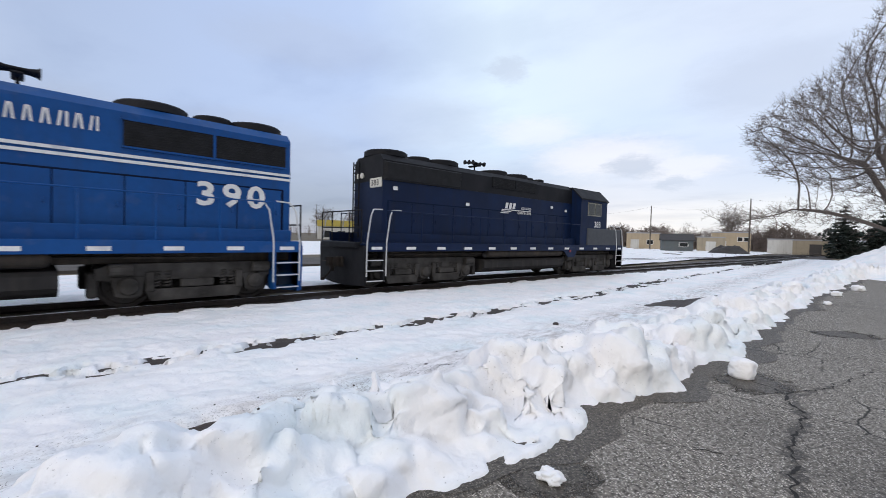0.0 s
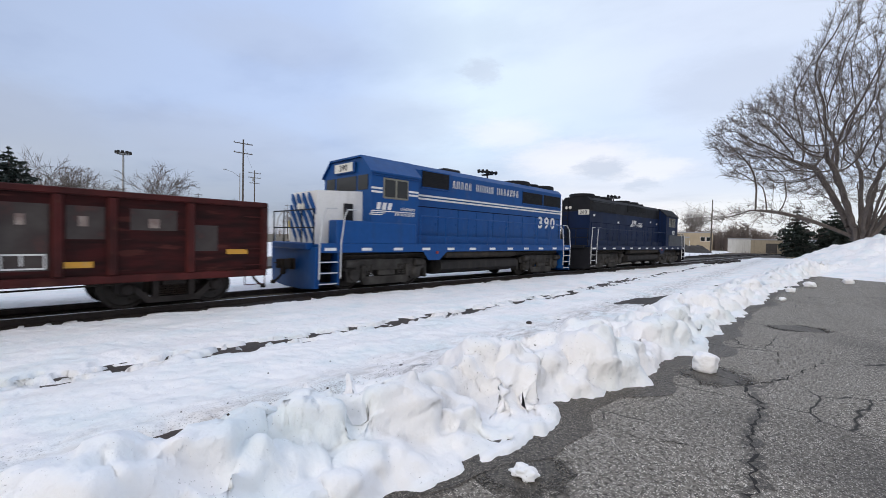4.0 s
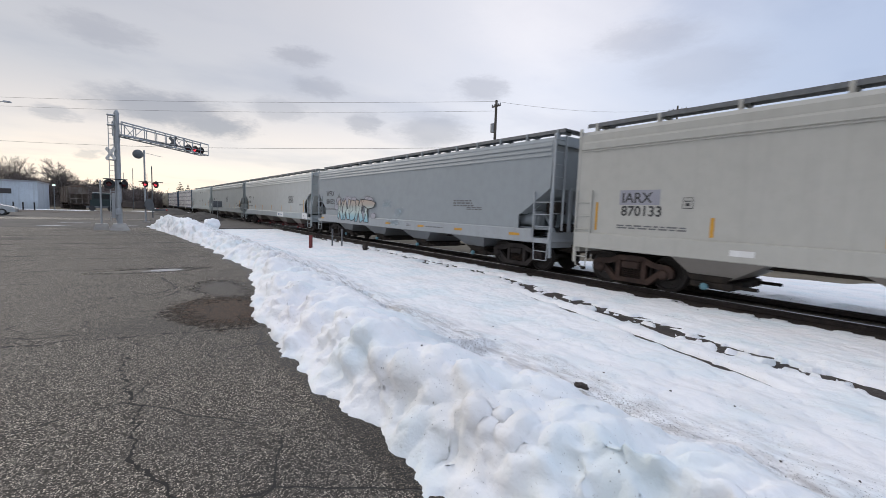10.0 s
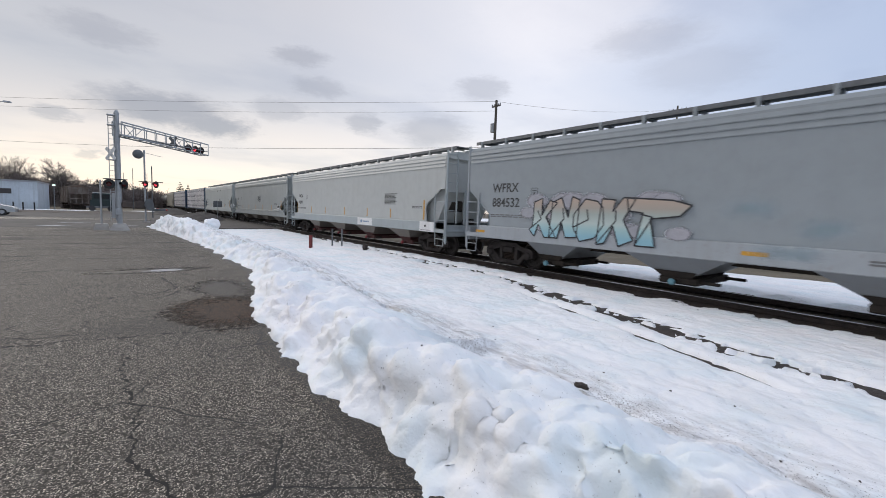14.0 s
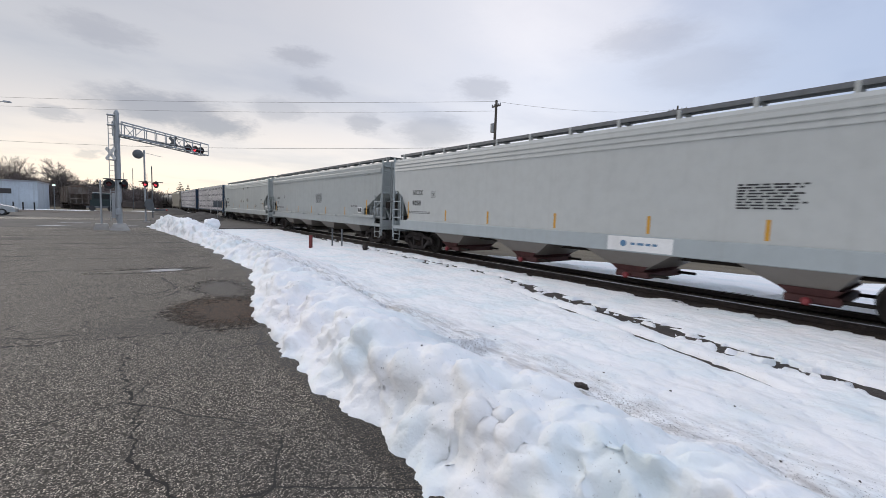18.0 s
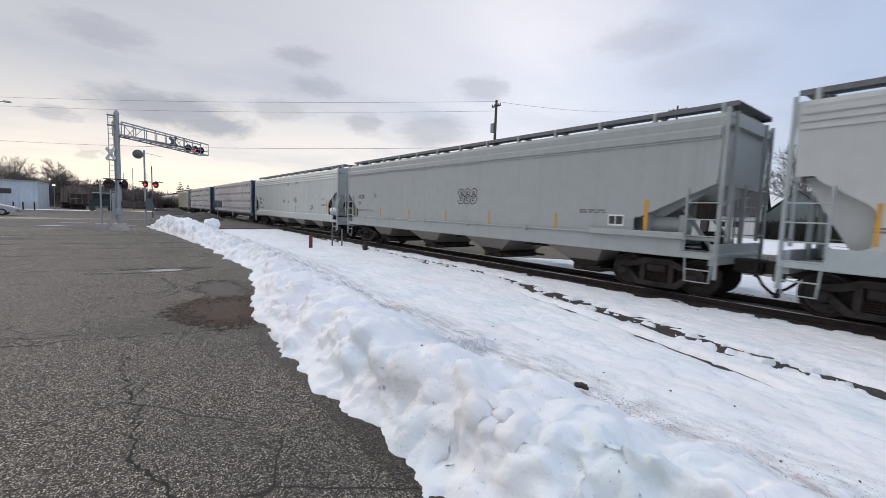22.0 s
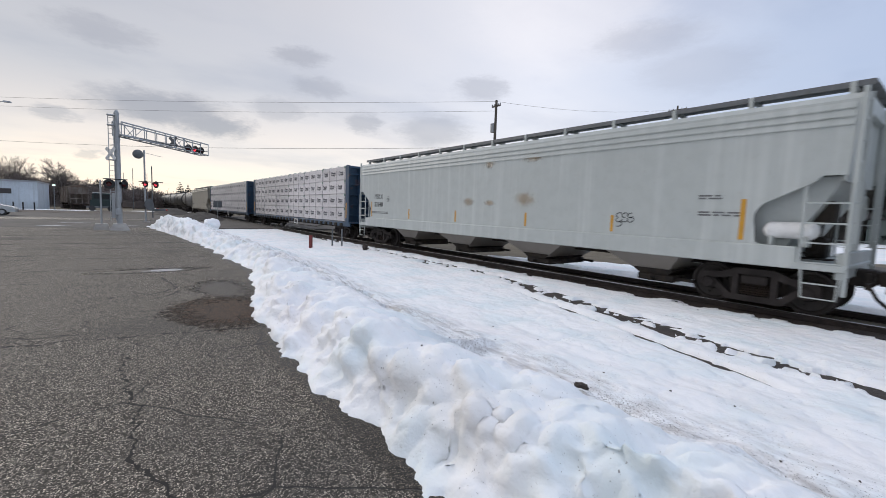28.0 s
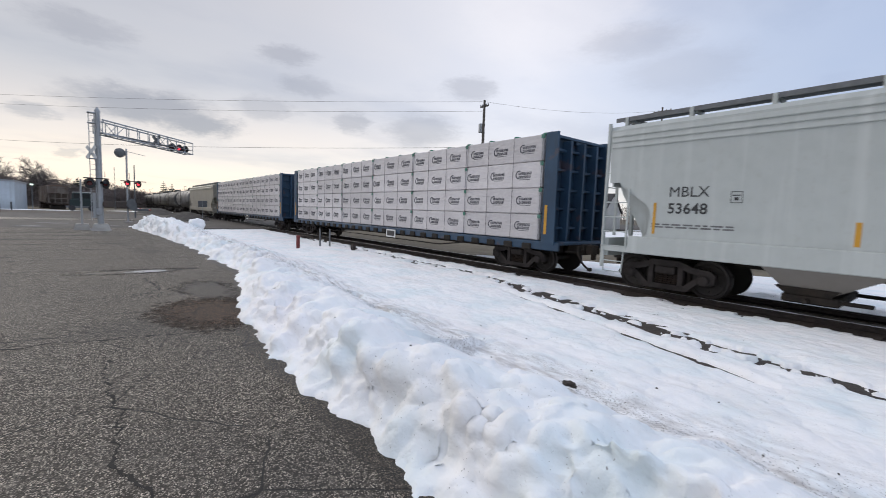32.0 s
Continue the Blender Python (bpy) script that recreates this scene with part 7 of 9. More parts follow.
for x, z in ((-6.6, 3.25), (-3.2, 2.95), (2.4, 3.2), (3.6, 3.1)):
    part("decal", Shape().box(x, x + 0.18, -0.95, -0.944, z, z + 0.12), LETTER_WHITE, lead, "small white decal")

second = locomotive(-8.58, 5.92, -1, "bright blue four-axle diesel locomotive with white stripes", P_BLUE, P_BLUE, WHITE, "390", False, (3.05, 5.05), 6.65, -7.83,
                    [(-7.68, -4.14, 3.50, 4.05), (0.97, 2.41, 3.62, 4.20)], 3.24, [(-4.8, 0.75), (-6.13, 0.47), (-7.2, 0.70)], (-5.5, 4.2), (-3.1, 1.8), 2.6, P_BLUE, 1.0)
words("unit_number", "390", 0.78, LETTER_WHITE, second, near_side(5.50, 2.36, -0.965), 1.28, 0.020, wide=1.18)
letter_blocks(second, 4.6, -0.78, 3.72, 0.30, -0.945, LETTER_WHITE, "row of plain white lettering bars", 0.0, 7, 19, (5, 11))
emblem_blocks(second, -4.86, 2.61, 0.68, -1.472, 60)


# ---------------------------------------------------------------- centre-beam lumber cars
P_CB = material("deep_blue_beam_paint", (0.026, 0.070, 0.130), (0.018, 0.042, 0.080), 0.8, 0.8, 0.5, streak=0.4, streak_colour=(0.03, 0.035, 0.04), speck=0.3)
WRAP = material("white_lumber_wrap", (0.66, 0.63, 0.63), (0.55, 0.52, 0.53), 1.2, 0.7, 0.45, bump=0.045, bump_scale=5, rand=0.10)
WRAP_PRINT = material("black_wrap_print", (0.085, 0.085, 0.10))
CABLE_GREY = material("grey_tie_down_cable", (0.16, 0.155, 0.16))
STRAP = material("green_banding", (0.06, 0.22, 0.16))


def wrap_print_mesh():
    """A print mark on the lumber wrap: a bold ring segment with two rows of plain blocks."""
    sh = Shape()
    for k in range(9):
        a, b = radians(70 + 22 * k), radians(70 + 22 * (k + 1))
        sh.plate([(0.20 * math.cos(a) - 0.12, 0.20 * math.sin(a)), (0.15 * math.cos(a) - 0.12, 0.15 * math.sin(a)), (0.15 * math.cos(b) - 0.12, 0.15 * math.sin(b)), (0.20 * math.cos(b) - 0.12, 0.20 * math.sin(b))], "y", 0, -0.003)
    r = random.Random(3)
    for row, z in ((0, 0.0), (1, -0.16)):
        x = -0.16 + 0.02 * row
        while x < 0.48:
            w = r.uniform(0.05, 0.08)
            sh.box(x, x + w * 0.4, -0.003, 0, z, z + 0.12)
            sh.box(x, x + w, -0.003, 0, z, z + 0.025)
            sh.box(x + w * 0.7, x + w, -0.003, 0, z, z + 0.12)
            x += w + 0.025
    sh.box(-0.1, 0.44, -0.003, 0, -0.23, -0.21)
    return sh.mesh("wrap_print", WRAP_PRINT)


PRINT = wrap_print_mesh()
PACK = Shape().soft(-1, 1, 0, 1.16, 0, 1, 0.035).mesh("lumber_pack", WRAP)


def centre_beam(u0, u1, seed):
    h = (u1 - u0 - 0.1) / 2
    car = thing("centre_beam_car", "deep blue centre-beam flat car loaded with white-wrapped lumber", "freight car", "lumber cars of the train")
    r = random.Random(seed)
    part("deck", Shape().soft(-h, h, -1.40, 1.40, 0.98, 1.08, 0.02), P_CB, car)
    for s in (-1, 1):
        part("side_sill", Shape().soft(-h, h, *sorted((s * 1.34, s * 1.44)), 0.80, 1.06, 0.02), P_CB, car)
    win = Shape().soft(-0.18, 0.18, -1.50, -1.38, 0.78, 0.98, 0.03).mesh("winch", UNDER)
    for k in range(26):
        part("winch", win, None, car).location.x = -h + 1.2 + (2 * h - 2.4) * k / 25
    part("centre_beam", Shape().box(-h + 0.5, h - 0.5, -0.08, 0.08, 1.08, 4.2).soft(-h + 0.4, h - 0.4, -0.2, 0.2, 4.15, 4.32), P_CB, car)
    for q in (-1, 1):
        end = part("bulkhead", Shape().soft(*sorted((q * (h - 0.62), q * (h - 0.52))), -1.42, 1.42, 1.05, 4.40, 0.02), P_CB, car, "blue ribbed end bulkhead")
        for y in (-1.42, -0.72, 0.0, 0.72, 1.42):
            part("bulkhead_rib", Shape().soft(*sorted((q * (h - 0.64), q * (h - 0.20))), y - 0.05, y + 0.05, 1.05, 4.40 if abs(y) > 1 else 4.2, 0.01), P_CB, end)
        for z in (1.5, 2.1, 2.7, 3.3, 3.9, 4.3):
            part("bulkhead_rib", Shape().soft(*sorted((q * (h - 0.64), q * (h - 0.36))), -1.40, 1.40, z - 0.04, z + 0.04, 0.01), P_CB, end)
        for y in (-1.47, 1.42):
            part("side_fin", Shape().plate([(q * (h - 0.62), 1.0), (q * (h - 0.15), 1.0), (q * (h - 0.2), 4.30), (q * (h - 0.45), 4.42), (q * (h - 0.62), 4.2)], "y", y, y + 0.05), P_CB, end)
        part("reflector", Shape().box(q * (h - 0.5) - 0.05, q * (h - 0.5) + 0.05, -1.476, -1.471, 1.3, 2.2), YELLOW, car)
        freight_truck(car, q * (h - 1.9))
    # four tiers of wrapped lumber packs on each side of the beam
    x0, x1 = -h + 0.75, h - 0.75
    n, hgt = 6, 0.81
    for s in (-1, 1):
        x = x0
        for k in range(n):
            w = (x1 - x0) / n
            for z in range(4):
                p = part("lumber_pack", PACK, None, car)
                jx, jy = r.uniform(-0.02, 0.02), r.uniform(0.0, 0.03)
                p.matrix_basis = Matrix.Translation((x + w / 2 + jx, -1.46 + jy if s < 0 else 0.30, 1.10 + z * (hgt + 0.012))) @ Matrix.Diagonal((w / 2 - 0.012, 1, hgt, 1))
                if s < 0:
                    m = 3
                    for i in range(m):
                        o = part("wrap_print", PRINT, None, car)
                        o.scale = (0.78, 1, 0.72)
                        o.location = (x + w * (i + 0.35) / m + jx + r.uniform(-0.09, 0.09), -1.463 + jy, 1.10 + z * (hgt + 0.012) + 0.42)
            x += w
    bands = Shape()

    for k in range(n * 3 + 1):
        xx = x0 + (x1 - x0) * k / (n * 3)
        bands.box(xx - 0.006, xx + 0.006, -1.478, -1.470, 1.10, 4.38)
        if k % 3 == 0:
            for z in range(4):
                part("tie_mark", Shape().box(xx - 0.06, xx + 0.06, -1.476, -1.465, 1.78 + z * 0.822, 1.90 + z * 0.822), STRAP, car, "green corner tag")
        part("tie_mark", Shape().box(xx - 0.06, xx + 0.06, -1.40, -1.2, 4.36, 4.42), STRAP, car, "green corner tag")
    part("band", bands, CABLE_GREY, car, "dark vertical tie-down cables")
    part("truss_rod", Shape().tube([(-h + 4, -1.2, 0.80), (-h + 6, -1.2, 0.55), (h - 6, -1.2, 0.55), (h - 4, -1.2, 0.80)], 0.025, 6).box(-h + 1, h - 1, -0.3, 0.3, 0.62, 0.98), UNDER, car)
    pl = part("data_panel", Shape().box(1.5, 2.3, -1.512, -1.506, 0.62, 0.98), LETTER_WHITE, car, "white-framed data panel")
    part("panel_field", Shape().box(1.58, 2.22, -1.516, -1.512, 0.68, 0.92), LETTER_BLACK, pl)
    couplers(car, h)
    TRAIN.append((car, (u0 + u1) / 2, h - 1.9))


centre_beam(-151.0, -128.5, 1)
centre_beam(-176.8, -153.2, 2)
P_TAN = car_paint("tan_weathered_car_paint", (0.36, 0.33, 0.27), 0.5, 0.5)
hopper(-195.5, -178.0, "tan weathered covered hopper car far down the train", P_TAN, P_TAN, "slant", 1, posts=10, chute=BAY_GREY, outlets=(-4.3, 0.0, 4.3))

# ---------------------------------------------------------------- tank cars at the tail
P_TANK = material("black_tank_paint", (0.030, 0.030, 0.033), (0.055, 0.053, 0.05), 0.8, 0.8, 0.45, streak=0.3, streak_colour=(0.10, 0.095, 0.09))
P_TANK_GREY = material("dusty_grey_tank_paint", (0.16, 0.155, 0.15), (0.09, 0.088, 0.085), 0.8, 0.8, 0.5, streak=0.4)


def tank_car(u0, u1, mat, label):
    h = (u1 - u0 - 0.7) / 2
    car = thing("tank_car", label, "freight car", "tank cars of the train")
    part("tank", Shape().turned([(0, 0.3), (0.06, 0.8), (0.25, 1.25), (0.55, 1.47), (1.0, 1.52), (2 * h - 1.4, 1.52), (2 * h - 0.95, 1.47), (2 * h - 0.65, 1.25), (2 * h - 0.46, 0.8), (2 * h - 0.4, 0.3)], (-h + 0.2, 0, 2.65), (h, 0, 2.65), 28), mat, car, "", True)
    for x in (-h * 0.55, 0.0, h * 0.55):
        part("tank_band", Shape().turned([(0, 1.5), (0.0, 1.545), (0.10, 1.545), (0.10, 1.5)], (x, 0, 2.65), (x + 1, 0, 2.65), 28), mat, car)
    part("manway", Shape().turned([(0, 0.5), (0.35, 0.5), (0.42, 0.45), (0.44, 0.2)], (0, 0, 4.1), (0, 0, 5), 16), mat, car)
    part("top_platform", Shape().soft(-1.1, 1.1, -0.9, 0.9, 4.14, 4.19).tube([(-1.1, -0.9, 4.2), (-1.1, -0.9, 4.75), (1.1, -0.9, 4.75), (1.1, -0.9, 4.2)], 0.02, 5).tube([(-1.1, 0.9, 4.2), (-1.1, 0.9, 4.75), (1.1, 0.9, 4.75), (1.1, 0.9, 4.2)], 0.02, 5), UNDER, car)
    part("underframe", Shape().soft(-h, -h + 3, -0.5, 0.5, 0.85, 1.25).soft(h - 3, h, -0.5, 0.5, 0.85, 1.25).soft(-h, -h + 0.4, -1.45, 1.45, 0.95, 1.2).soft(h - 0.4, h, -1.45, 1.45, 0.95, 1.2), UNDER, car)
    part("ladder", ladder_shape(-0.3, 0.3, -1.6, 1.0, 4.2, 0.36).tube([(-h + 0.1, -1.45, 2.1), (h - 0.1, -1.45, 2.1)], 0.02, 5), UNDER, car)
    part("end_rail", Shape().tube([(-h + 0.1, -1.4, 1.1), (-h + 0.1, -1.4, 2.2), (-h + 0.1, 1.4, 2.2), (-h + 0.1, 1.4, 1.1)], 0.02, 5).tube([(h - 0.1, -1.4, 1.1), (h - 0.1, -1.4, 2.2), (h - 0.1, 1.4, 2.2), (h - 0.1, 1.4, 1.1)], 0.02, 5), UNDER, car)
    for q in (-1, 1):
        freight_truck(car, q * (h - 1.8))
    couplers(car, h)
    TRAIN.append((car, (u0 + u1) / 2, h - 1.8))


u = -197.0
for k in range(8):
    tank_car(u - 15.6, u, P_TANK_GREY if k in (0, 2, 3) else P_TANK, "dusty grey railway tank car" if k in (0, 2, 3) else "black railway tank car")
    u -= 16.2


# ---------------------------------------------------------------- crossing signals
SIGNAL_RED = glow("lit_red_lens", (1.0, 0.05, 0.08), 1.5)
LENS_DARK = material("unlit_red_lens", (0.10, 0.012, 0.014), rough=0.25)
POLE_WOOD = material("grey_pole_wood", (0.12, 0.105, 0.09), (0.07, 0.06, 0.052), 3, 0.8, 0.85, stretch=(4, 4, 0.3))
CABLE = material("cable_black", (0.02, 0.02, 0.022))
SIGNAL_GREY = material("signal_grey_paint", (0.13, 0.14, 0.15), (0.09, 0.095, 0.10), 4, 0.7, 0.5)
GATE_DARK = material("rusty_gate_gear", (0.085, 0.06, 0.05), (0.05, 0.045, 0.042), 4, 0.8, 0.7)
INSULATOR = material("porcelain", (0.30, 0.31, 0.33), rough=0.3)
RUST_STUB = material("rusty_red_stub", (0.20, 0.03, 0.03), (0.10, 0.03, 0.025), 6, 0.8, 0.7)


def flasher(parent, c, d, lit, r=0.22):
    """A signal head: black backing disc, hood and lens, facing along d."""
    c, d = Vector(c), Vector(d).normalized()
    head = part("signal_head", Shape().turned([(0, r * 0.4), (0.01, r * 1.45), (0.03, r * 1.5), (0.04, r * 0.8), (0.12, r * 0.75), (0.12, 0.02)], c, c - d, 20), BLACK, parent)
    part("lens", Shape().turned([(0, 0.02), (0.01, r * 0.55), (-0.02, r * 0.70)], c + d * 0.03, c + d * 2, 18), SIGNAL_RED if lit else LENS_DARK, head, "lit red lens" if lit else "dark red lens")
    hood = Shape()
    n, pts = 12, []
    s = Vector((0, 0, 1))
    u = d.cross(s).normalized()
    for k in range(n + 1):
        a = math.pi * k / n
        o = (u * math.cos(a) + s * math.sin(a)) * r * 0.8
        pts += [c + o, c + o + d * 0.22]
    hood.add(pts, [(2 * k, 2 * k + 2, 2 * k + 3, 2 * k + 1) for k in range(n)])
    part("hood", hood, BLACK, head)
    return head


def crossbuck(parent, c, d, size=0.62, mat=WHITE, label="white crossed board"):
    """Two crossed boards facing along d."""
    c, d = Vector(c), Vector(d).normalized()
    u, s = Vector((0, 0, 1)).cross(d).normalized(), Vector((0, 0, 1))
    for q in (-1, 1):
        a = (u * q + s).normalized()
        b = a.cross(d)
        pts = [c + a * size * i + b * 0.11 * j + d * (0.015 * k + 0.01 * q) for k in (0, 1) for i, j in ((-1, -1), (1, -1), (1, 1), (-1, 1))]
        part("crossbuck_board", Shape().hull8(pts[:4], pts[4:]), mat, parent, label)


toward = (0.95, -0.10, 0)     # towards the lot
along_road = (0.60, -0.80, 0)     # the way most of the crossing lights face


def cantilever():
    """Galvanised cantilever mast with ladder and truss arm over the road."""
    g = thing("crossing_gantry", "galvanised steel cantilever with red crossing lights over the road", "railway signal", m=pose(-33, 0.05, 0))
    part("mast", Shape().turned([(0, 0.24), (0.03, 0.24), (0.031, 0.155), (6.75, 0.135), (6.85, 0.15), (7.05, 0.05)], (0, 0, 0.35), (0, 0, 8), 18), GALV, g, "", True)
    part("footing", Shape().hull8([(-0.62, -0.55, -0.1), (0.62, -0.55, -0.1), (0.62, 0.55, -0.1), (-0.62, 0.55, -0.1)], [(-0.34, -0.32, 0.42), (0.34, -0.32, 0.42), (0.34, 0.32, 0.42), (-0.34, 0.32, 0.42)]), CONCRETE, g)
    d = Vector((-4.7, 5.4, 0))
    n = d.normalized()
    side = Vector((-n.y, n.x, 0)) * 0.34
    arm = Shape()
    L = d.length
    for s in (-1, 1):
        for z, zz in ((5.88, 5.62), (6.68, 6.45)):
            arm.tube([side * s + Vector((0, 0, z)), side * s + d + Vector((0, 0, zz))], 0.045, 7)
    m = 9
    for k in range(m + 1):
        p = d * k / m
        zt = 6.68 - 0.23 * k / m
        zb = 5.88 - 0.26 * k / m
        for s in (-1, 1):
            arm.tube([p + side * s + Vector((0, 0, zb)), p + side * s + Vector((0, 0, zt))], 0.028, 6)
            if k < m:
                q = d * (k + 1) / m
                a, b = (zb, zt) if k % 2 else (zt, zb)
                if k in (0, 1, 5, 6):
                    arm.tube([p + side * s + Vector((0, 0, a)), q + side * s + Vector((0, 0, b))], 0.022, 5)
        arm.tube([p + side + Vector((0, 0, zb)), p - side + Vector((0, 0, zb))], 0.025, 5)
    part("truss_arm", arm, GALV, g)
    part("walkway", Shape().hull8([tuple(side * 0.9 + Vector((0, 0, 5.92))), tuple(-side * 0.9 + Vector((0, 0, 5.92))), tuple(d - side * 0.9 + Vector((0, 0, 5.92))), tuple(d + side * 0.9 + Vector((0, 0, 5.92)))],
                                  [tuple(side * 0.9 + Vector((0, 0, 5.95))), tuple(-side * 0.9 + Vector((0, 0, 5.95))), tuple(d - side * 0.9 + Vector((0, 0, 5.95))), tuple(d + side * 0.9 + Vector((0, 0, 5.95)))]), GALV, g)
    lad = Shape()
    for y in (-0.42, -0.16):
        lad.tube([(0.05, y, 0.6), (0.05, y, 7.1)], 0.022, 6)
    for k in range(20):
        lad.tube([(0.05, -0.42, 0.8 + 0.32 * k), (0.05, -0.16, 0.8 + 0.32 * k)], 0.014, 5)
    for z in (1.5, 3.5, 5.5, 6.9):
        lad.tube([(0.05, -0.16, z), (0, 0, z)], 0.02, 5)
    part("ladder", lad, GALV, g)
    for z in (4.3, 6.4, 7.0):
        part("cage_ring", Shape().soft(-0.1, 0.2, -0.48, -0.1, z, z + 0.07), GALV, g)
    crossbuck(g, (-0.05, -0.34, 4.72), (0.62, -0.78, 0), 0.50)
    crossbuck(g, d * 0.66 + Vector((0.45, -0.4, 6.16)), along_road, 0.46, SIGNAL_GREY, "bare grey back of a crossed board")
    bar = d * 0.91 + Vector((0.35, -0.3, 5.92))
    part("light_bar", Shape().tube([bar - n * 0.9, bar + n * 1.0], 0.035, 6), BLACK, g)
    for k, (o, lit) in enumerate(((-0.60, False), (0.05, True), (0.62, False))):
        flasher(g, bar + n * o, along_road, lit, 0.20)
    part("light_bar", Shape().tube([(0.2, -0.75, 3.16), (0.2, 0.45, 3.16)], 0.035, 6), BLACK, g)
    for y, way in ((-0.46, toward), (0.28, along_road)):
        flasher(g, (0.22, y, 2.85), way, False, 0.20)
    part("ladder_guard", Shape().soft(0.06, 0.09, -0.36, -0.20, 0.75, 2.3, 0.01), GALV, g, "narrow grey steel ladder guard")
    part("gate_mechanism", Shape().soft(-0.25, 0.2, 0.13, 0.68, 1.42, 1.80, 0.04).soft(-0.1, 0.1, -0.02, 0.2, 1.5, 1.7, 0.02), GATE_DARK, g, "dark gate machine bolted to the mast")
    part("mast_band", Shape().turned([(0, 0.165), (0.07, 0.165)], (0, 0, 4.0), (0, 0, 5), 14).turned([(0, 0.165), (0.07, 0.165)], (0, 0, 2.6), (0, 0, 5), 14).turned([(0, 0.165), (0.07, 0.165)], (0, 0, 5.6), (0, 0, 7), 14), GALV, g)
    part("junction_box", Shape().soft(-0.12, 0.22, -0.22, 0.10, 0.95, 1.35, 0.03), GALV, g)
    return g


cantilever()
post = thing("steel_post", "plain galvanised post beside the signal mast", "post", m=pose(-33.6, -0.85, 0))
part("shaft", Shape().tube([(0, 0, 0), (0, 0, 3.1)], 0.05, 8), GALV, post)
part("footing", Shape().hull8([(-0.45, -0.45, -0.1), (0.45, -0.45, -0.1), (0.45, 0.45, -0.1), (-0.45, 0.45, -0.1)], [(-0.3, -0.3, 0.38), (0.3, -0.3, 0.38), (0.3, 0.3, 0.38), (-0.3, 0.3, 0.38)]), CONCRETE, post)


def crossing_signal(m, lit, label):
    """A short crossing signal with gate mechanism, lowered gate arm, bell and lights."""
    g = thing("crossing_signal", label, "railway signal", "crossing signals", m)
    part("mast", Shape().turned([(0, 0.16), (0.05, 0.16), (0.06, 0.075), (6.4, 0.07), (6.42, 0.02)], (0, 0, 0), (0, 0, 7), 12), GALV, g, "", True)
    part("bell", Shape().turned([(0, 0.05), (0.02, 0.36), (0.10, 0.40), (0.16, 0.34), (0.20, 0.1)], (0.1, -0.45, 6.0), (1.0, -0.50, 6.0), 20), SIGNAL_GREY, g, "large round grey back of a lamp", True)
    part("arm_light", Shape().tube([(0, 0, 6.2), (-0.6, 1.4, 6.0)], 0.02, 6), GALV, g)
    part("light_bar", Shape().tube([(0.12, -0.45, 3.62), (0.12, 1.35, 3.62)], 0.035, 6), BLACK, g)
    flasher(g, (0.15, 0.02, 3.42), along_road, lit, 0.21)
    flasher(g, (0.15, 0.80, 3.40), along_road, lit, 0.21)
    part("gate_mechanism", Shape().soft(-0.35, 0.35, -0.80, 0.15, 1.22, 1.82, 0.06), GATE_DARK, g)
    part("counterweight", Shape().plate([(-0.05, 1.9), (0.15, 2.10), (0.40, 2.08), (0.58, 1.75), (0.66, 1.25), (0.45, 1.02), (0.10, 1.15), (-0.1, 1.5)], "x", 0.36, 0.44), SIGNAL_GREY, g, "rounded grey gate-arm bracket")
    part("counterweight", Shape().soft(0.2, 0.3, 0.55, 1.5, 1.04, 1.22, 0.02), SIGNAL_GREY, g)
    for k in range(7):
        x0, x1 = -0.4 - k * 0.95, -0.4 - (k + 1) * 0.95
        part("gate_arm", Shape().soft(x1, x0, 0.50 + 0.25 * k, 0.62 + 0.25 * k, 1.15 - 0.03 * k, 1.27 - 0.03 * k, 0.01), WHITE if k % 2 else material("gate_red", (0.45, 0.03, 0.03)) if "gate_red" not in bpy.data.materials else bpy.data.materials["gate_red"], g)
    part("footing", Shape().soft(-0.3, 0.3, -0.3, 0.3, -0.1, 0.10, 0.03), CONCRETE, g)
    return g


crossing_signal(pose(-46.2, 1.9, 0), True, "galvanised crossing signal with a lit red lamp and lowered gate")
for x, y, h, r, lab, mt in ((-19.3, 7.25, 0.62, 0.085, "short rusty red pipe stub", RUST_STUB),):
    sh = Shape().turned([(0, r), (h, r), (h + 0.02, r * 0.6)], (x, y, -0.1), (x, y, 2), 12)
    thing("pipe_stub", lab + " in the snow", "post", shape=sh, mat=mt)
for x, y, h in ((-19.9, 9.1, 0.80), (-20.3, 8.75, 0.80)):
    sh = Shape().soft(x - 0.04, x + 0.04, y - 0.03, y + 0.03, -0.15, h, 0.008)
    thing("marker_post", "thin grey marker post in the snow", "post", "marker posts", shape=sh, mat=SIGNAL_GREY)
sign = thing("sign", "small grey sign seen from behind on a post", "sign", m=pose(-54, 9.0, 0))
part("post", Shape().tube([(0, 0, 0), (0, 0, 2.2)], 0.03, 6), GALV, sign)
part("panel", Shape().soft(-0.02, 0.02, -0.45, 0.45, 1.5, 2.2, 0.01), SIGNAL_GREY, sign)


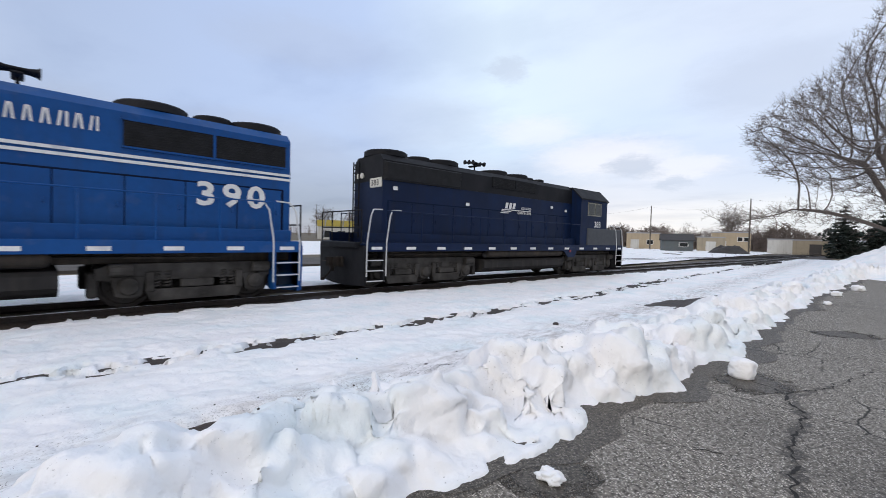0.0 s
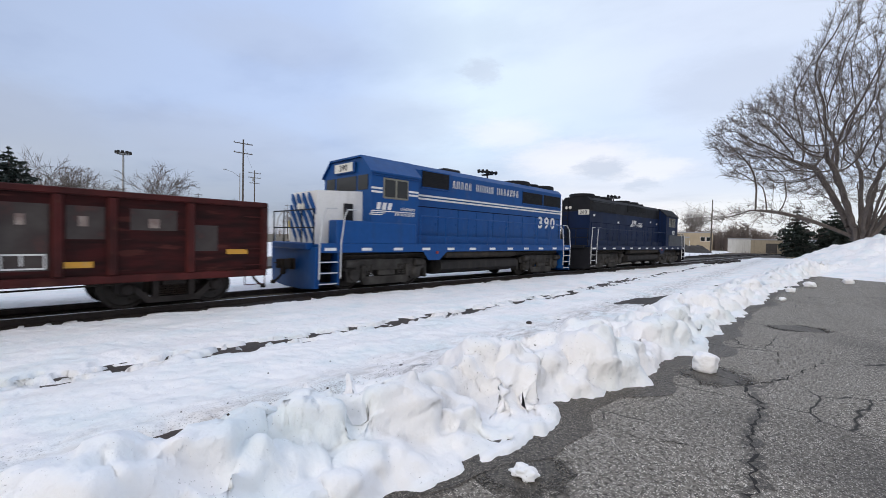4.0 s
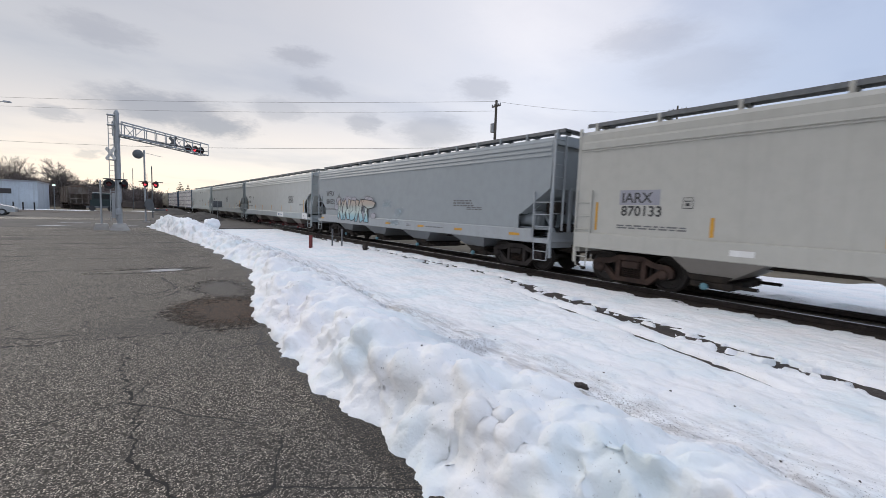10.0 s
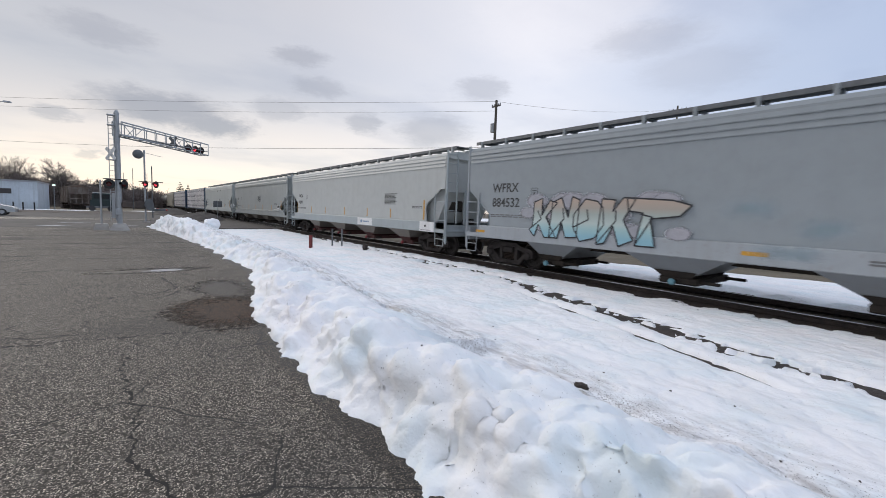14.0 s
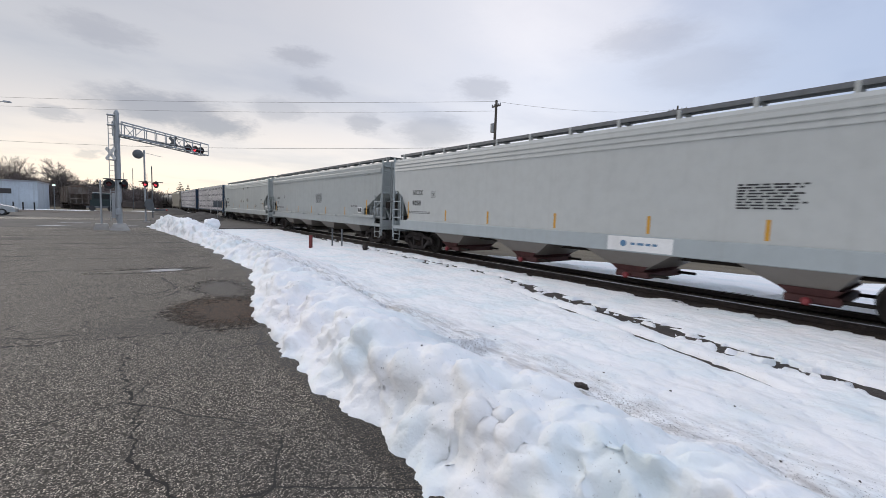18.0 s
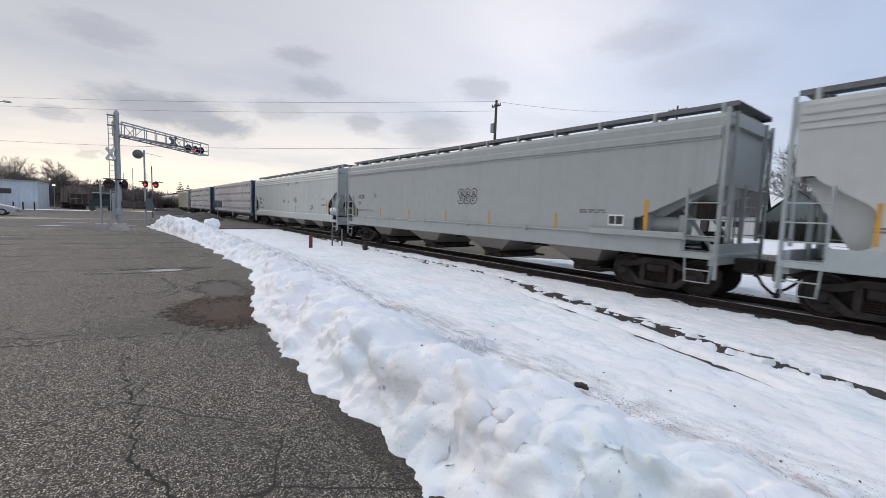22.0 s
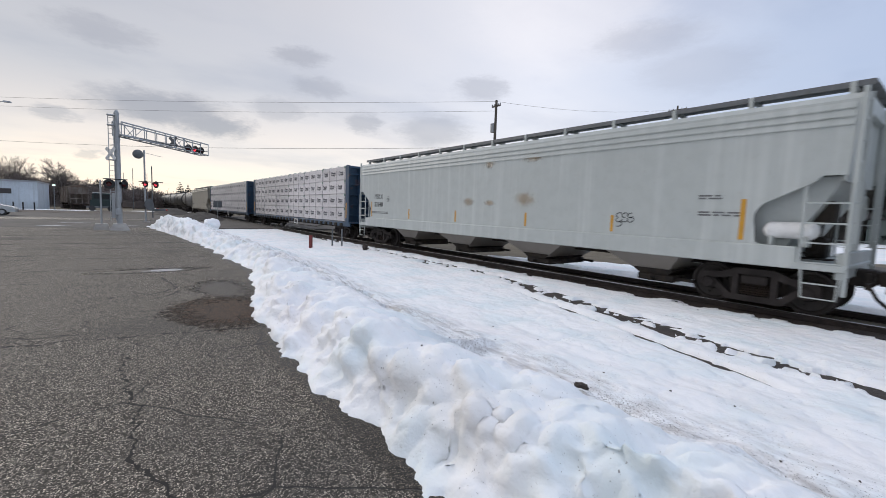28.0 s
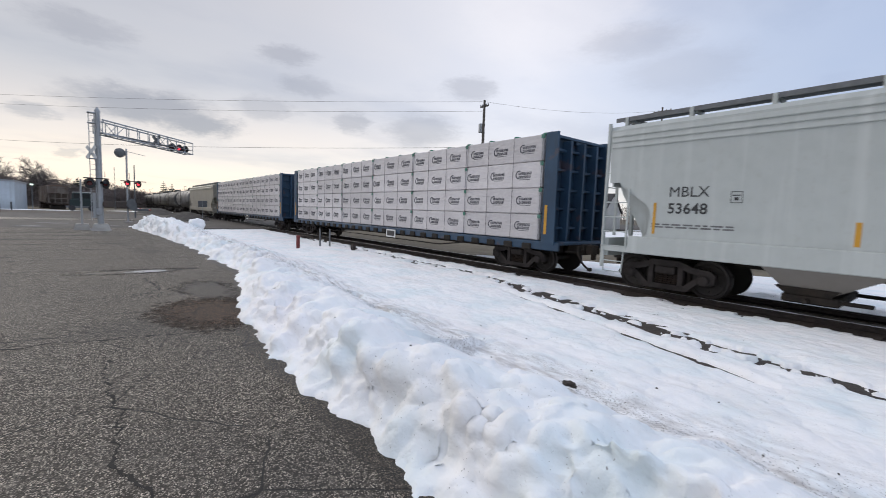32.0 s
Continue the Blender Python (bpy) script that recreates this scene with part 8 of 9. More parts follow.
# ---------------------------------------------------------------- poles and wires
def utility_pole(x, y, h, arms, label, lean=0.0, transformer=False, turn=0.0):
    p = thing("utility_pole", label, "utility pole", "utility poles", pose(x, y, -0.2, lean, 0, turn))
    part("pole", Shape().turned([(0, 0.16), (h, 0.10)], (0, 0, 0), (0, 0, h), 10), POLE_WOOD, p, "", True)
    for z, w in arms:
        part("crossarm", Shape().soft(-w, w, -0.05, 0.05, z - 0.06, z + 0.06, 0.01), POLE_WOOD, p)
        for k in (-0.92, -0.45, 0.45, 0.92):
            part("insulator", Shape().turned([(0, 0.03), (0.05, 0.06), (0.12, 0.05), (0.16, 0.02)], (k * w, 0, z + 0.05), (k * w, 0, z + 1), 8), INSULATOR, p)
    if transformer:
        part("transformer", Shape().turned([(0, 0.05), (0.03, 0.22), (0.75, 0.22), (0.80, 0.10)], (-0.30, 0, h - 2.7), (-0.30, 0, h), 12), GALV, p, "", True)
    return p


def wire(a, b, sag, label="sagging black overhead cable", r=0.010):
    a, b = Vector(a), Vector(b)
    pts = [a.lerp(b, k / 24) - Vector((0, 0, sag * 4 * (k / 24) * (1 - k / 24))) for k in range(25)]
    thing("overhead_wire", label, "cable", "overhead wires", shape=Shape().tube(pts, r, 4), mat=CABLE)


utility_pole(-26.3, 25.9, 11.8, [(11.3, 0.5)], "wooden utility pole with a transformer", transformer=True)
utility_pole(-24.2, 54.9, 16.2, [(15.7, 1.1)], "tall wooden utility pole with crossarm")
utility_pole(26.6, 62.6, 15.6, [(15.0, 1.35), (13.6, 1.35)], "wooden utility pole with two crossarms")
utility_pole(45.3, 100.2, 17.0, [(16.3, 1.5), (15.2, 1.5), (13.9, 1.2)], "far wooden utility pole with three crossarms", transformer=True)
utility_pole(98.9, 14.8, 10.8, [], "plain wooden utility pole")
utility_pole(104.4, 34.7, 10.4, [], "plain wooden utility pole")
for x, y, h in ((-59.7, 3.1, 6.2), (-120, 2.5, 9.5), (-150, 1.0, 10.0), (-128, 5.5, 9.0)):
    slim = thing("steel_post", "thin grey pole beyond the crossing", "post", m=pose(x, y, -0.2))
    part("shaft", Shape().turned([(0, 0.07), (h, 0.05)], (0, 0, 0), (0, 0, h), 8), SIGNAL_GREY, slim)
for x, y, h in ((47.0, 142.5, 14.0), (60.0, 148.0, 13.6), (86, 160, 14)):
    utility_pole(x, y, h, [(h - 0.5, 1.2)], "far wooden utility pole with crossarm")
wire((-26.3, 25.9, 11.5), (-75, -22, 12.6), 0.5)
wire((-26.3, 25.9, 10.7), (-75, -22, 11.8), 0.6)
wire((-26.3, 25.9, 11.5), (-24.2, 54.9, 15.6), 0.6)
wire((-20, 24.5, 6.9), (-70, -12, 8.2), 0.5, r=0.014)
wire((98.9, 14.8, 10.4), (104.4, 34.7, 10.0), 1.3)
wire((98.9, 14.8, 10.4), (90, -14, 9.6), 1.2)
wire((104.4, 34.7, 10.0), (110, 60, 10.0), 1.2)
wire((26.6, 62.6, 15.1), (45.3, 100.2, 16.4), 0.8)


def street_lamp(x, y, h, reach, turn, label):
    p = thing("street_lamp", label, "street lamp", "street lamps", pose(x, y, -0.1, 0, 0, turn))
    part("pole", Shape().turned([(0, 0.11), (h, 0.06)], (0, 0, 0), (0, 0, h), 10), GALV, p, "", True)
    part("arm", Shape().tube([(0, 0, h - 0.6), (reach * 0.5, 0, h - 0.1), (reach, 0, h)], 0.035, 6), GALV, p)
    part("lamp_head", Shape().hull8([(reach - 0.1, -0.14, h - 0.06), (reach + 0.6, -0.12, h - 0.08), (reach + 0.6, 0.12, h - 0.08), (reach - 0.1, 0.14, h - 0.06)], [(reach, -0.1, h + 0.10), (reach + 0.5, -0.08, h + 0.06), (reach + 0.5, 0.08, h + 0.06), (reach, 0.1, h + 0.10)]), GALV, p)


street_lamp(-60.5, -11.0, 11.2, 2.6, 65, "tall street lamp arm reaching over the road")
street_lamp(26.4, 63.2, 10.6, 3.2, 215, "street lamp arm on a pole")
street_lamp(95, 2.6, 8.0, 1.0, 90, "small yard lamp on a grey pole")

# ---------------------------------------------------------------- far landmarks
TOWER = material("white_tower_paint", (0.78, 0.78, 0.78), (0.66, 0.66, 0.65), 0.1, 0.5, 0.5)
TOWER_GREEN = material("dark_green_tower_paint", (0.07, 0.09, 0.085), (0.05, 0.06, 0.058), 0.1, 0.5, 0.6)
tw = thing("water_tower", "white water tower with dark lettering over a flared stem", "water tower", m=pose(211.8, 303.4, 0))
part("tank", Shape().turned([(0, 2.6), (1.6, 4.2), (5.0, 9.6), (6.2, 10.3), (7.6, 10.6), (10.5, 10.2), (13.0, 8.6), (14.6, 5.6), (15.2, 1.5)], (0, 0, 36.5), (0, 0, 60), 32), TOWER, tw, "", True)
part("tank_base", Shape().turned([(0, 3.2), (2.2, 4.6), (6.2, 10.36), (6.8, 10.5)], (0, 0, 34.8), (0, 0, 60), 32), TOWER_GREEN, tw, "", True)
part("stem", Shape().turned([(0, 4.4), (6, 3.2), (34.8, 3.2)], (0, 0, 0), (0, 0, 50), 24), TOWER_GREEN, tw, "", True)
mm = Matrix.Rotation(math.atan2(-303.4, -211.8) + math.pi / 2, 4, "Z")
words("town_name", "CLARE", 4.4, BLACK, tw, mm @ Matrix.Translation((-8.0, -10.75, 43.4)) @ Matrix.Rotation(radians(90), 4, "X"), 1.0, 0.08)
for k in range(8):
    q = k * math.pi / 4
    part("antenna", Shape().tube([(5 * math.cos(q), 5 * math.sin(q), 51), (5 * math.cos(q), 5 * math.sin(q), 55.5)], 0.35, 6), TOWER, tw)
ms = thing("light_mast", "tall mast with a ring of floodlights", "light mast", m=pose(38.9, 196.2, 0))
part("mast", Shape().turned([(0, 0.6), (31, 0.3)], (0, 0, 0), (0, 0, 31), 10), GALV, ms, "", True)
for k in range(10):
    q = 2 * math.pi * k / 10
    part("floodlight", Shape().soft(2.2 * math.cos(q) - 0.45, 2.2 * math.cos(q) + 0.45, 2.2 * math.sin(q) - 0.3, 2.2 * math.sin(q) + 0.3, 30.6, 31.6, 0.1), BLACK, ms)
part("ring", Shape().tube([(2.2 * math.cos(q), 2.2 * math.sin(q), 30.6) for q in (i * math.pi / 8 for i in range(17))], 0.12, 6).tube([(-2.2, 0, 30.6), (2.2, 0, 30.6)], 0.1, 5).tube([(0, -2.2, 30.6), (0, 2.2, 30.6)], 0.1, 5), GALV, ms)


# ---------------------------------------------------------------- buildings
def facade_paint(name, c, streak=0.25):
    return material(name, c, tuple(k * 0.8 for k in c), 0.5, 0.7, 0.75, streak=streak)


PALE_BLUE = facade_paint("pale_blue_metal_siding", (0.52, 0.58, 0.64))
ROOF_GREY = material("grey_metal_roof", (0.34, 0.35, 0.37), (0.27, 0.28, 0.30), 0.6, 0.6, 0.5, metal=0.2)
ROOF_DARK = material("dark_shingle_roof", (0.06, 0.058, 0.06), (0.04, 0.038, 0.04), 2, 0.7, 0.85)
BEIGE = facade_paint("beige_block_wall", (0.44, 0.36, 0.25))
TAN = facade_paint("tan_metal_siding", (0.36, 0.31, 0.23))
OFFWHITE = facade_paint("off_white_siding", (0.60, 0.60, 0.58))
GREY_GREEN = facade_paint("grey_green_siding", (0.20, 0.24, 0.23))
BRICK_RED = facade_paint("brown_brick_wall", (0.16, 0.09, 0.065))
DOOR_DARK = material("dark_door", (0.05, 0.045, 0.045))


def building(name, label, m, lx, ly, h, wall, roof, rise=0.0, openings=(), category="building", over=0.3):
    """A simple building on a base lx by ly: four walls, a roof (flat or gabled along x) and openings on its -y front: (x, z0, z1, width, kind)."""
    b = thing(name, label, category, m=m)
    for s in (-1, 1):
        part("wall", Shape().box(-lx / 2, lx / 2, *sorted((s * ly / 2, s * (ly / 2 - 0.2))), -0.3, h), wall, b)
        if rise:
            part("wall", Shape().plate([(-ly / 2 + 0.2, -0.3), (ly / 2 - 0.2, -0.3), (ly / 2 - 0.2, h), (0, h + rise - 0.05), (-ly / 2 + 0.2, h)], "x", *sorted((s * lx / 2, s * (lx / 2 - 0.2)))), wall, b)
        else:
            part("wall", Shape().box(*sorted((s * lx / 2, s * (lx / 2 - 0.2))), -ly / 2 + 0.2, ly / 2 - 0.2, -0.3, h), wall, b)
    if rise:
        o = over
        rf = Shape()
        for s in (-1, 1):
            rf.plate([(s * (ly / 2 + o), h - rise * o / (ly / 2)), (0, h + rise), (0, h + rise + 0.15), (s * (ly / 2 + o), h - rise * o / (ly / 2) + 0.15)], "x", -lx / 2 - o, lx / 2 + o)
        part("roof", rf, roof, b)
    else:
        part("roof", Shape().box(-lx / 2 - 0.1, lx / 2 + 0.1, -ly / 2 - 0.1, ly / 2 + 0.1, h, h + 0.25), roof, b)
    for x, z0, z1, w, kind in openings:
        y = -ly / 2
        if kind == "window":
            fr = part("window", Shape().box(x - w / 2 - 0.08, x + w / 2 + 0.08, y - 0.06, y + 0.02, z0 - 0.08, z1 + 0.08), WHITE, b)
            part("pane", Shape().box(x - w / 2, x + w / 2, y - 0.08, y - 0.05, z0, z1), GLASS_DARK, fr)
        else:
            part("door", Shape().box(x - w / 2, x + w / 2, y - 0.05, y + 0.02, z0, z1), OFFWHITE if kind == "pale" else DOOR_DARK, b)
    return b


# beyond the crossing
building("warehouse", "long pale-blue metal building with a flat grey roof", pose(-101, -22.0, 0, 0, 0, 90), 23.0, 14, 4.3, PALE_BLUE, ROOF_GREY, 0,
         [(7.8, 2.35, 3.15, 1.45, "dark"), (-3, 0, 2.6, 2.6, "pale"), (1.5, 1.0, 2.0, 1.2, "window")])
RUST_CAR = material("rusty_tan_car_paint", (0.25, 0.22, 0.195), (0.15, 0.115, 0.095), 0.8, 0.9, 0.8, streak=0.5, streak_colour=(0.10, 0.05, 0.03), spec=0.2)
old = thing("hopper_wagon", "old rusty tan hopper wagon parked beyond the road", "freight car", m=pose(-114, -7.4, -0.28, 0, 0, 192))
part("body", Shape().plate([(-5.2, 4.5), (5.2, 4.5), (5.2, 3.2), (3.6, 1.5), (-3.6, 1.5), (-5.2, 3.2)], "y", -1.5, 1.5), RUST_CAR, old)
part("roof", Shape().plate([(-1.55, 4.5), (0, 4.85), (1.55, 4.5)], "x", -5.3, 5.3), material("rust_brown_roof", (0.20, 0.13, 0.10), (0.13, 0.09, 0.07), 1.5, 0.9, 0.85), old)
for q in (-1, 1):
    part("end_platform", Shape().soft(*sorted((q * 3.4, q * 5.6)), -1.4, 1.4, 1.0, 1.25, 0.03), RUSTY, old)
    for y in (-1.35, -0.45, 0.45, 1.35):
        part("end_post", Shape().soft(*sorted((q * 5.2, q * 5.32)), y - 0.06, y + 0.06, 1.2, 4.5, 0.01), RUST_CAR, old)
    for z in (2.2, 3.2, 4.2):
        part("end_bar", Shape().soft(*sorted((q * 5.22, q * 5.36)), -1.4, 1.4, z - 0.06, z + 0.06, 0.01), RUST_CAR, old)
    part("truck", Shape().soft(*sorted((q * 3.2, q * 5.0)), -1.1, 1.1, 0.1, 0.9, 0.1), UNDER, old)
for x in (-3.9, -1.95, 0, 1.95, 3.9):
    for y in (-1.56, 1.56):
        part("side_post", Shape().box(x - 0.07, x + 0.07, y - 0.06, y + 0.06, 1.6, 4.5), RUST_CAR, old)
DARK_GREEN = material("dark_green_truck_paint", (0.012, 0.030, 0.030), (0.010, 0.018, 0.020), 1, 0.6, 0.45)
lorry = thing("truck", "dark green truck with a pale roof parked beyond the road", "truck", m=pose(-91, -2.35, 0, 0, 0, 88))
part("cab", Shape().plate([(-1.2, 0.9), (-1.2, 2.75), (-1.0, 2.95), (1.0, 2.95), (1.25, 2.7), (1.25, 0.9)], "y", -1.05, 1.05), DARK_GREEN, lorry)
part("roof", Shape().soft(-1.15, 1.15, -1.0, 1.0, 2.952, 3.06, 0.03), OFFWHITE, lorry, "pale roof")
part("body", Shape().soft(-1.5, 1.5, -1.1, 1.1, 0.55, 1.85, 0.08), DARK_GREEN, lorry)
part("window", Shape().box(-1.0, 1.0, -1.07, -1.05, 2.05, 2.75), GLASS_DARK, lorry)
part("bumper", Shape().soft(-1.95, 1.95, -1.2, -1.1, 0.5, 0.8, 0.03), SIGNAL_GREY, lorry)
for x in (-1.2, 1.2):
    part("wheel", Shape().turned([(0, 0.2), (0.0, 0.4), (0.05, 0.44), (0.24, 0.44), (0.28, 0.40), (0.28, 0.2)], (x, -1.0, 0.44), (x, -2, 0.44), 18), BLACK, lorry)
lamp = thing("wall_lamp", "lit white lamp on a short mast by the warehouse", "lamp", m=pose(-90, -8.15, 0))
part("mast", Shape().tube([(0, 0, -0.1), (0, 0, 3.8)], 0.06, 6), SIGNAL_GREY, lamp)
part("lamp_head", Shape().soft(-0.12, 0.18, -0.17, 0.17, 3.80, 4.0, 0.04), glow("lit_lamp", (0.80, 1.0, 0.90), 1.6), lamp)
for y in (-12.2, -11.2, -10.0):
    thing("bollard", "short dark post in front of the warehouse", "post", "bollards", shape=Shape().tube([(-86, y, -0.1), (-86, y, 1.15)], 0.09, 8), mat=BLACK)
building("shed", "low brown shed far down the line", pose(-170, 22.0, 0, 0, 0, 90), 14, 7, 3.2, BRICK_RED, ROOF_DARK, 1.0, [(3, 0, 2.4, 2, "dark")])
# behind the right end of the track
building("workshop", "low beige block building in the yard", pose(118.3, 41.0, 0, 0, 0, -72), 8.0, 7, 3.9, BEIGE, ROOF_GREY, 0, [(-2, 0, 2.3, 2.0, "pale"), (1.6, 1.1, 2.2, 1.4, "window")])
building("shed", "dark weathered shed with a low gable roof", pose(102, 28.4, 0, 0, 0, -70), 6.0, 5, 2.3, facade_paint("weathered_blue_boards", (0.10, 0.12, 0.13)), ROOF_DARK, 1.2, [(1.2, 0.9, 1.7, 1.6, "window")])
building("warehouse", "tan two-storey industrial building", pose(119.5, 21.5, 0, 0, 0, -80), 7.6, 8, 4.3, BEIGE, ROOF_GREY, 0, [(-2, 0, 2.4, 2.4, "pale"), (1.8, 2.4, 3.3, 0.9, "window"), (3.0, 2.4, 3.3, 0.9, "window")])
building("warehouse", "lower tan annex in front of the industrial building", pose(116, 24.8, 0, 0, 0, -78), 5.6, 4, 3.1, TAN, ROOF_GREY, 0, [(0, 0, 2.2, 2.0, "pale")])
building("garage", "white metal garage in the yard", pose(115.4, 11.8, 0, 0, 0, -84), 4.2, 5, 2.9, OFFWHITE, ROOF_GREY, 0, [(1.0, 0, 2.2, 1.2, "pale")])
building("garage", "tan metal garage with a dark door", pose(115.6, 6.6, 0, 0, 0, -87), 6.0, 5, 2.8, TAN, ROOF_GREY, 0, [(0.6, 0, 2.1, 1.9, "dark")])
building("garage", "grey-green garage with a pale roof", pose(112.8, 0.6, 0, 0, 0, -90), 6.0, 5, 2.2, GREY_GREEN, ROOF_GREY, 0.7, [(0, 0, 1.9, 3.4, "dark")])
shop = building("shop", "low white shop with a yellow fascia beyond the street", pose(74, 124, 0, 0, 0, -30), 12, 8, 4.6, OFFWHITE, ROOF_GREY, 0, [(-3, 0.4, 2.6, 2.4, "window"), (1.5, 0.4, 2.6, 2.4, "window")])
part("fascia", Shape().box(-6.1, 6.1, -4.25, -4.0, 4.0, 6.0), facade_paint("yellow_fascia_paint", (0.52, 0.42, 0.10)), shop, "yellow painted fascia")
# houses across the back street
building("house", "grey house with a dark gable roof among trees", pose(-14.0, 70, 0, 0, 0, 90), 8, 7, 3.0, GREY_GREEN, ROOF_DARK, 3.0, [(0, 1.0, 2.2, 1.0, "window")], "house")
building("house", "dark-roofed house with a low porch", pose(-23, 66, 0, 0, 0, 5), 11, 8, 2.9, OFFWHITE, ROOF_DARK, 3.6, [(-3, 0.9, 2.1, 1.4, "window"), (0, 0, 2.1, 1.0, "dark"), (2, 1.3, 2.0, 0.8, "window"), (3.6, 1.3, 2.0, 0.8, "window")], "house")
building("house", "grey house with a dark gable roof", pose(-3, 74, 0, 0, 0, -4), 10, 8, 3.0, GREY_GREEN, ROOF_DARK, 3.2, [(-2.6, 1.0, 2.2, 1.3, "window"), (2.4, 1.0, 2.2, 1.3, "window"), (0, 0, 2.1, 1.0, "pale")], "house")
building("house", "pale house with a dark gable roof", pose(-44, 70, 0, 0, 0, 8), 11, 8, 3.0, OFFWHITE, ROOF_DARK, 3.2, [(-2.6, 1.0, 2.2, 1.3, "window"), (2.4, 1.0, 2.2, 1.3, "window")], "house")


# ---------------------------------------------------------------- trees
BARK = material("grey_brown_bark", (0.15, 0.125, 0.112), (0.075, 0.064, 0.060), 3, 0.9, 0.9, bump=0.03, bump_scale=9, stretch=(1, 1, 0.25))
TWIG = material("thin_twigs", (0.17, 0.145, 0.135), (0.11, 0.095, 0.09), 1, 0.6, 0.9)
NEEDLE = material("pine_needles", (0.030, 0.046, 0.038), (0.016, 0.026, 0.022), 0.6, 0.8, 0.8)
DARK_BRUSH = material("dark_undergrowth", (0.065, 0.055, 0.05), (0.04, 0.042, 0.036), 0.3, 0.8, 0.95)
BRUSH = material("bare_winter_brush", (0.19, 0.155, 0.14), (0.12, 0.10, 0.092), 0.15, 0.8, 0.95)


def bare_tree(label, x, y, height, trunk_r, spread, seed, levels=5, limbs=7, droop=0.10, low_limb=None, twig_r=0.012, kids=5, fork_len=0.52):
    """A leafless tree: trunk, limbs that fork again and again, and a crown of fine twigs."""
    r = random.Random(seed)
    tree = thing("bare_tree", label, "tree", "bare trees", pose(x, y, -0.2))
    limb_sh, twig_sh, trunk_sh = Shape(), Shape(), Shape()

    def grow(p, d, length, rad, level, sh_n):
        pts, q, v = [p], p.copy(), d.copy()
        n = 5 if level < 3 else 3 if level < 5 else 2
        for k in range(n):
            v = (v + Vector((r.gauss(0, 0.13), r.gauss(0, 0.13), r.gauss(0, 0.10) - droop * level * 0.35 * (k / n) + (0.10 if level == 1 else 0.0)))).normalized()
            q = q + v * (length / n)
            pts.append(q)
        last = level >= levels
        (twig_sh if level >= 3 else limb_sh).tube(pts, rad, 6 if level < 3 else 3, rad * (0.45 if not last else 0.3), caps=False)
        if last:
            return
        m = kids + (1 if level >= 2 else 0) + (1 if level >= 4 else 0)
        for k in range(m):
            f = 0.30 + 0.68 * (k + r.random() * 0.7) / m
            i = min(int(f * n), n - 1)
            base = pts[i].lerp(pts[i + 1], f * n - i)
            axis = (pts[i + 1] - pts[i]).normalized()
            side = Vector((r.gauss(0, 1), r.gauss(0, 1), r.gauss(0, 0.7) + 0.15))
            side = (side - axis * side.dot(axis)).normalized()
            a = r.uniform(0.45, 0.85)
            grow(base, (axis * math.cos(a) + side * math.sin(a)).normalized(), length * r.uniform(fork_len - 0.10, fork_len + 0.10), max(rad * r.uniform(0.36, 0.5), twig_r), level + 1, sh_n)

    fork = height * 0.17
    trunk_sh.tube([Vector((0, 0, 0)), Vector((0.1, 0.05, fork * 0.5)), Vector((0.05, 0, fork))], trunk_r * 1.15, 12, trunk_r * 0.85)
    for k in range(limbs):
        a = 2 * math.pi * (k + r.uniform(-0.25, 0.25)) / limbs
        tilt = r.uniform(0.18, 0.62) if k % 3 else r.uniform(0.1, 0.3)
        d = Vector((math.cos(a) * math.sin(tilt), math.sin(a) * math.sin(tilt), math.cos(tilt)))
        base = Vector((math.cos(a), math.sin(a), 0)) * trunk_r * 0.45 + Vector((0, 0, fork * r.uniform(0.75, 1.0)))
        grow(base, d, (height - fork) * r.uniform(0.72, 0.95) * (1.0 if tilt < 0.4 else spread), trunk_r * r.uniform(0.27, 0.40), 1, 6)
    if low_limb:
        grow(Vector((0, 0, height * 0.20)), Vector(low_limb).normalized(), Vector(low_limb).length, trunk_r * 0.26, 1, 6)
    part("trunk", trunk_sh, BARK, tree, "", True)
    part("limb", limb_sh, BARK, tree, "", True)
    tagged(part("twig_crown", twig_sh, TWIG, tree), kind="stuff")
    return tree


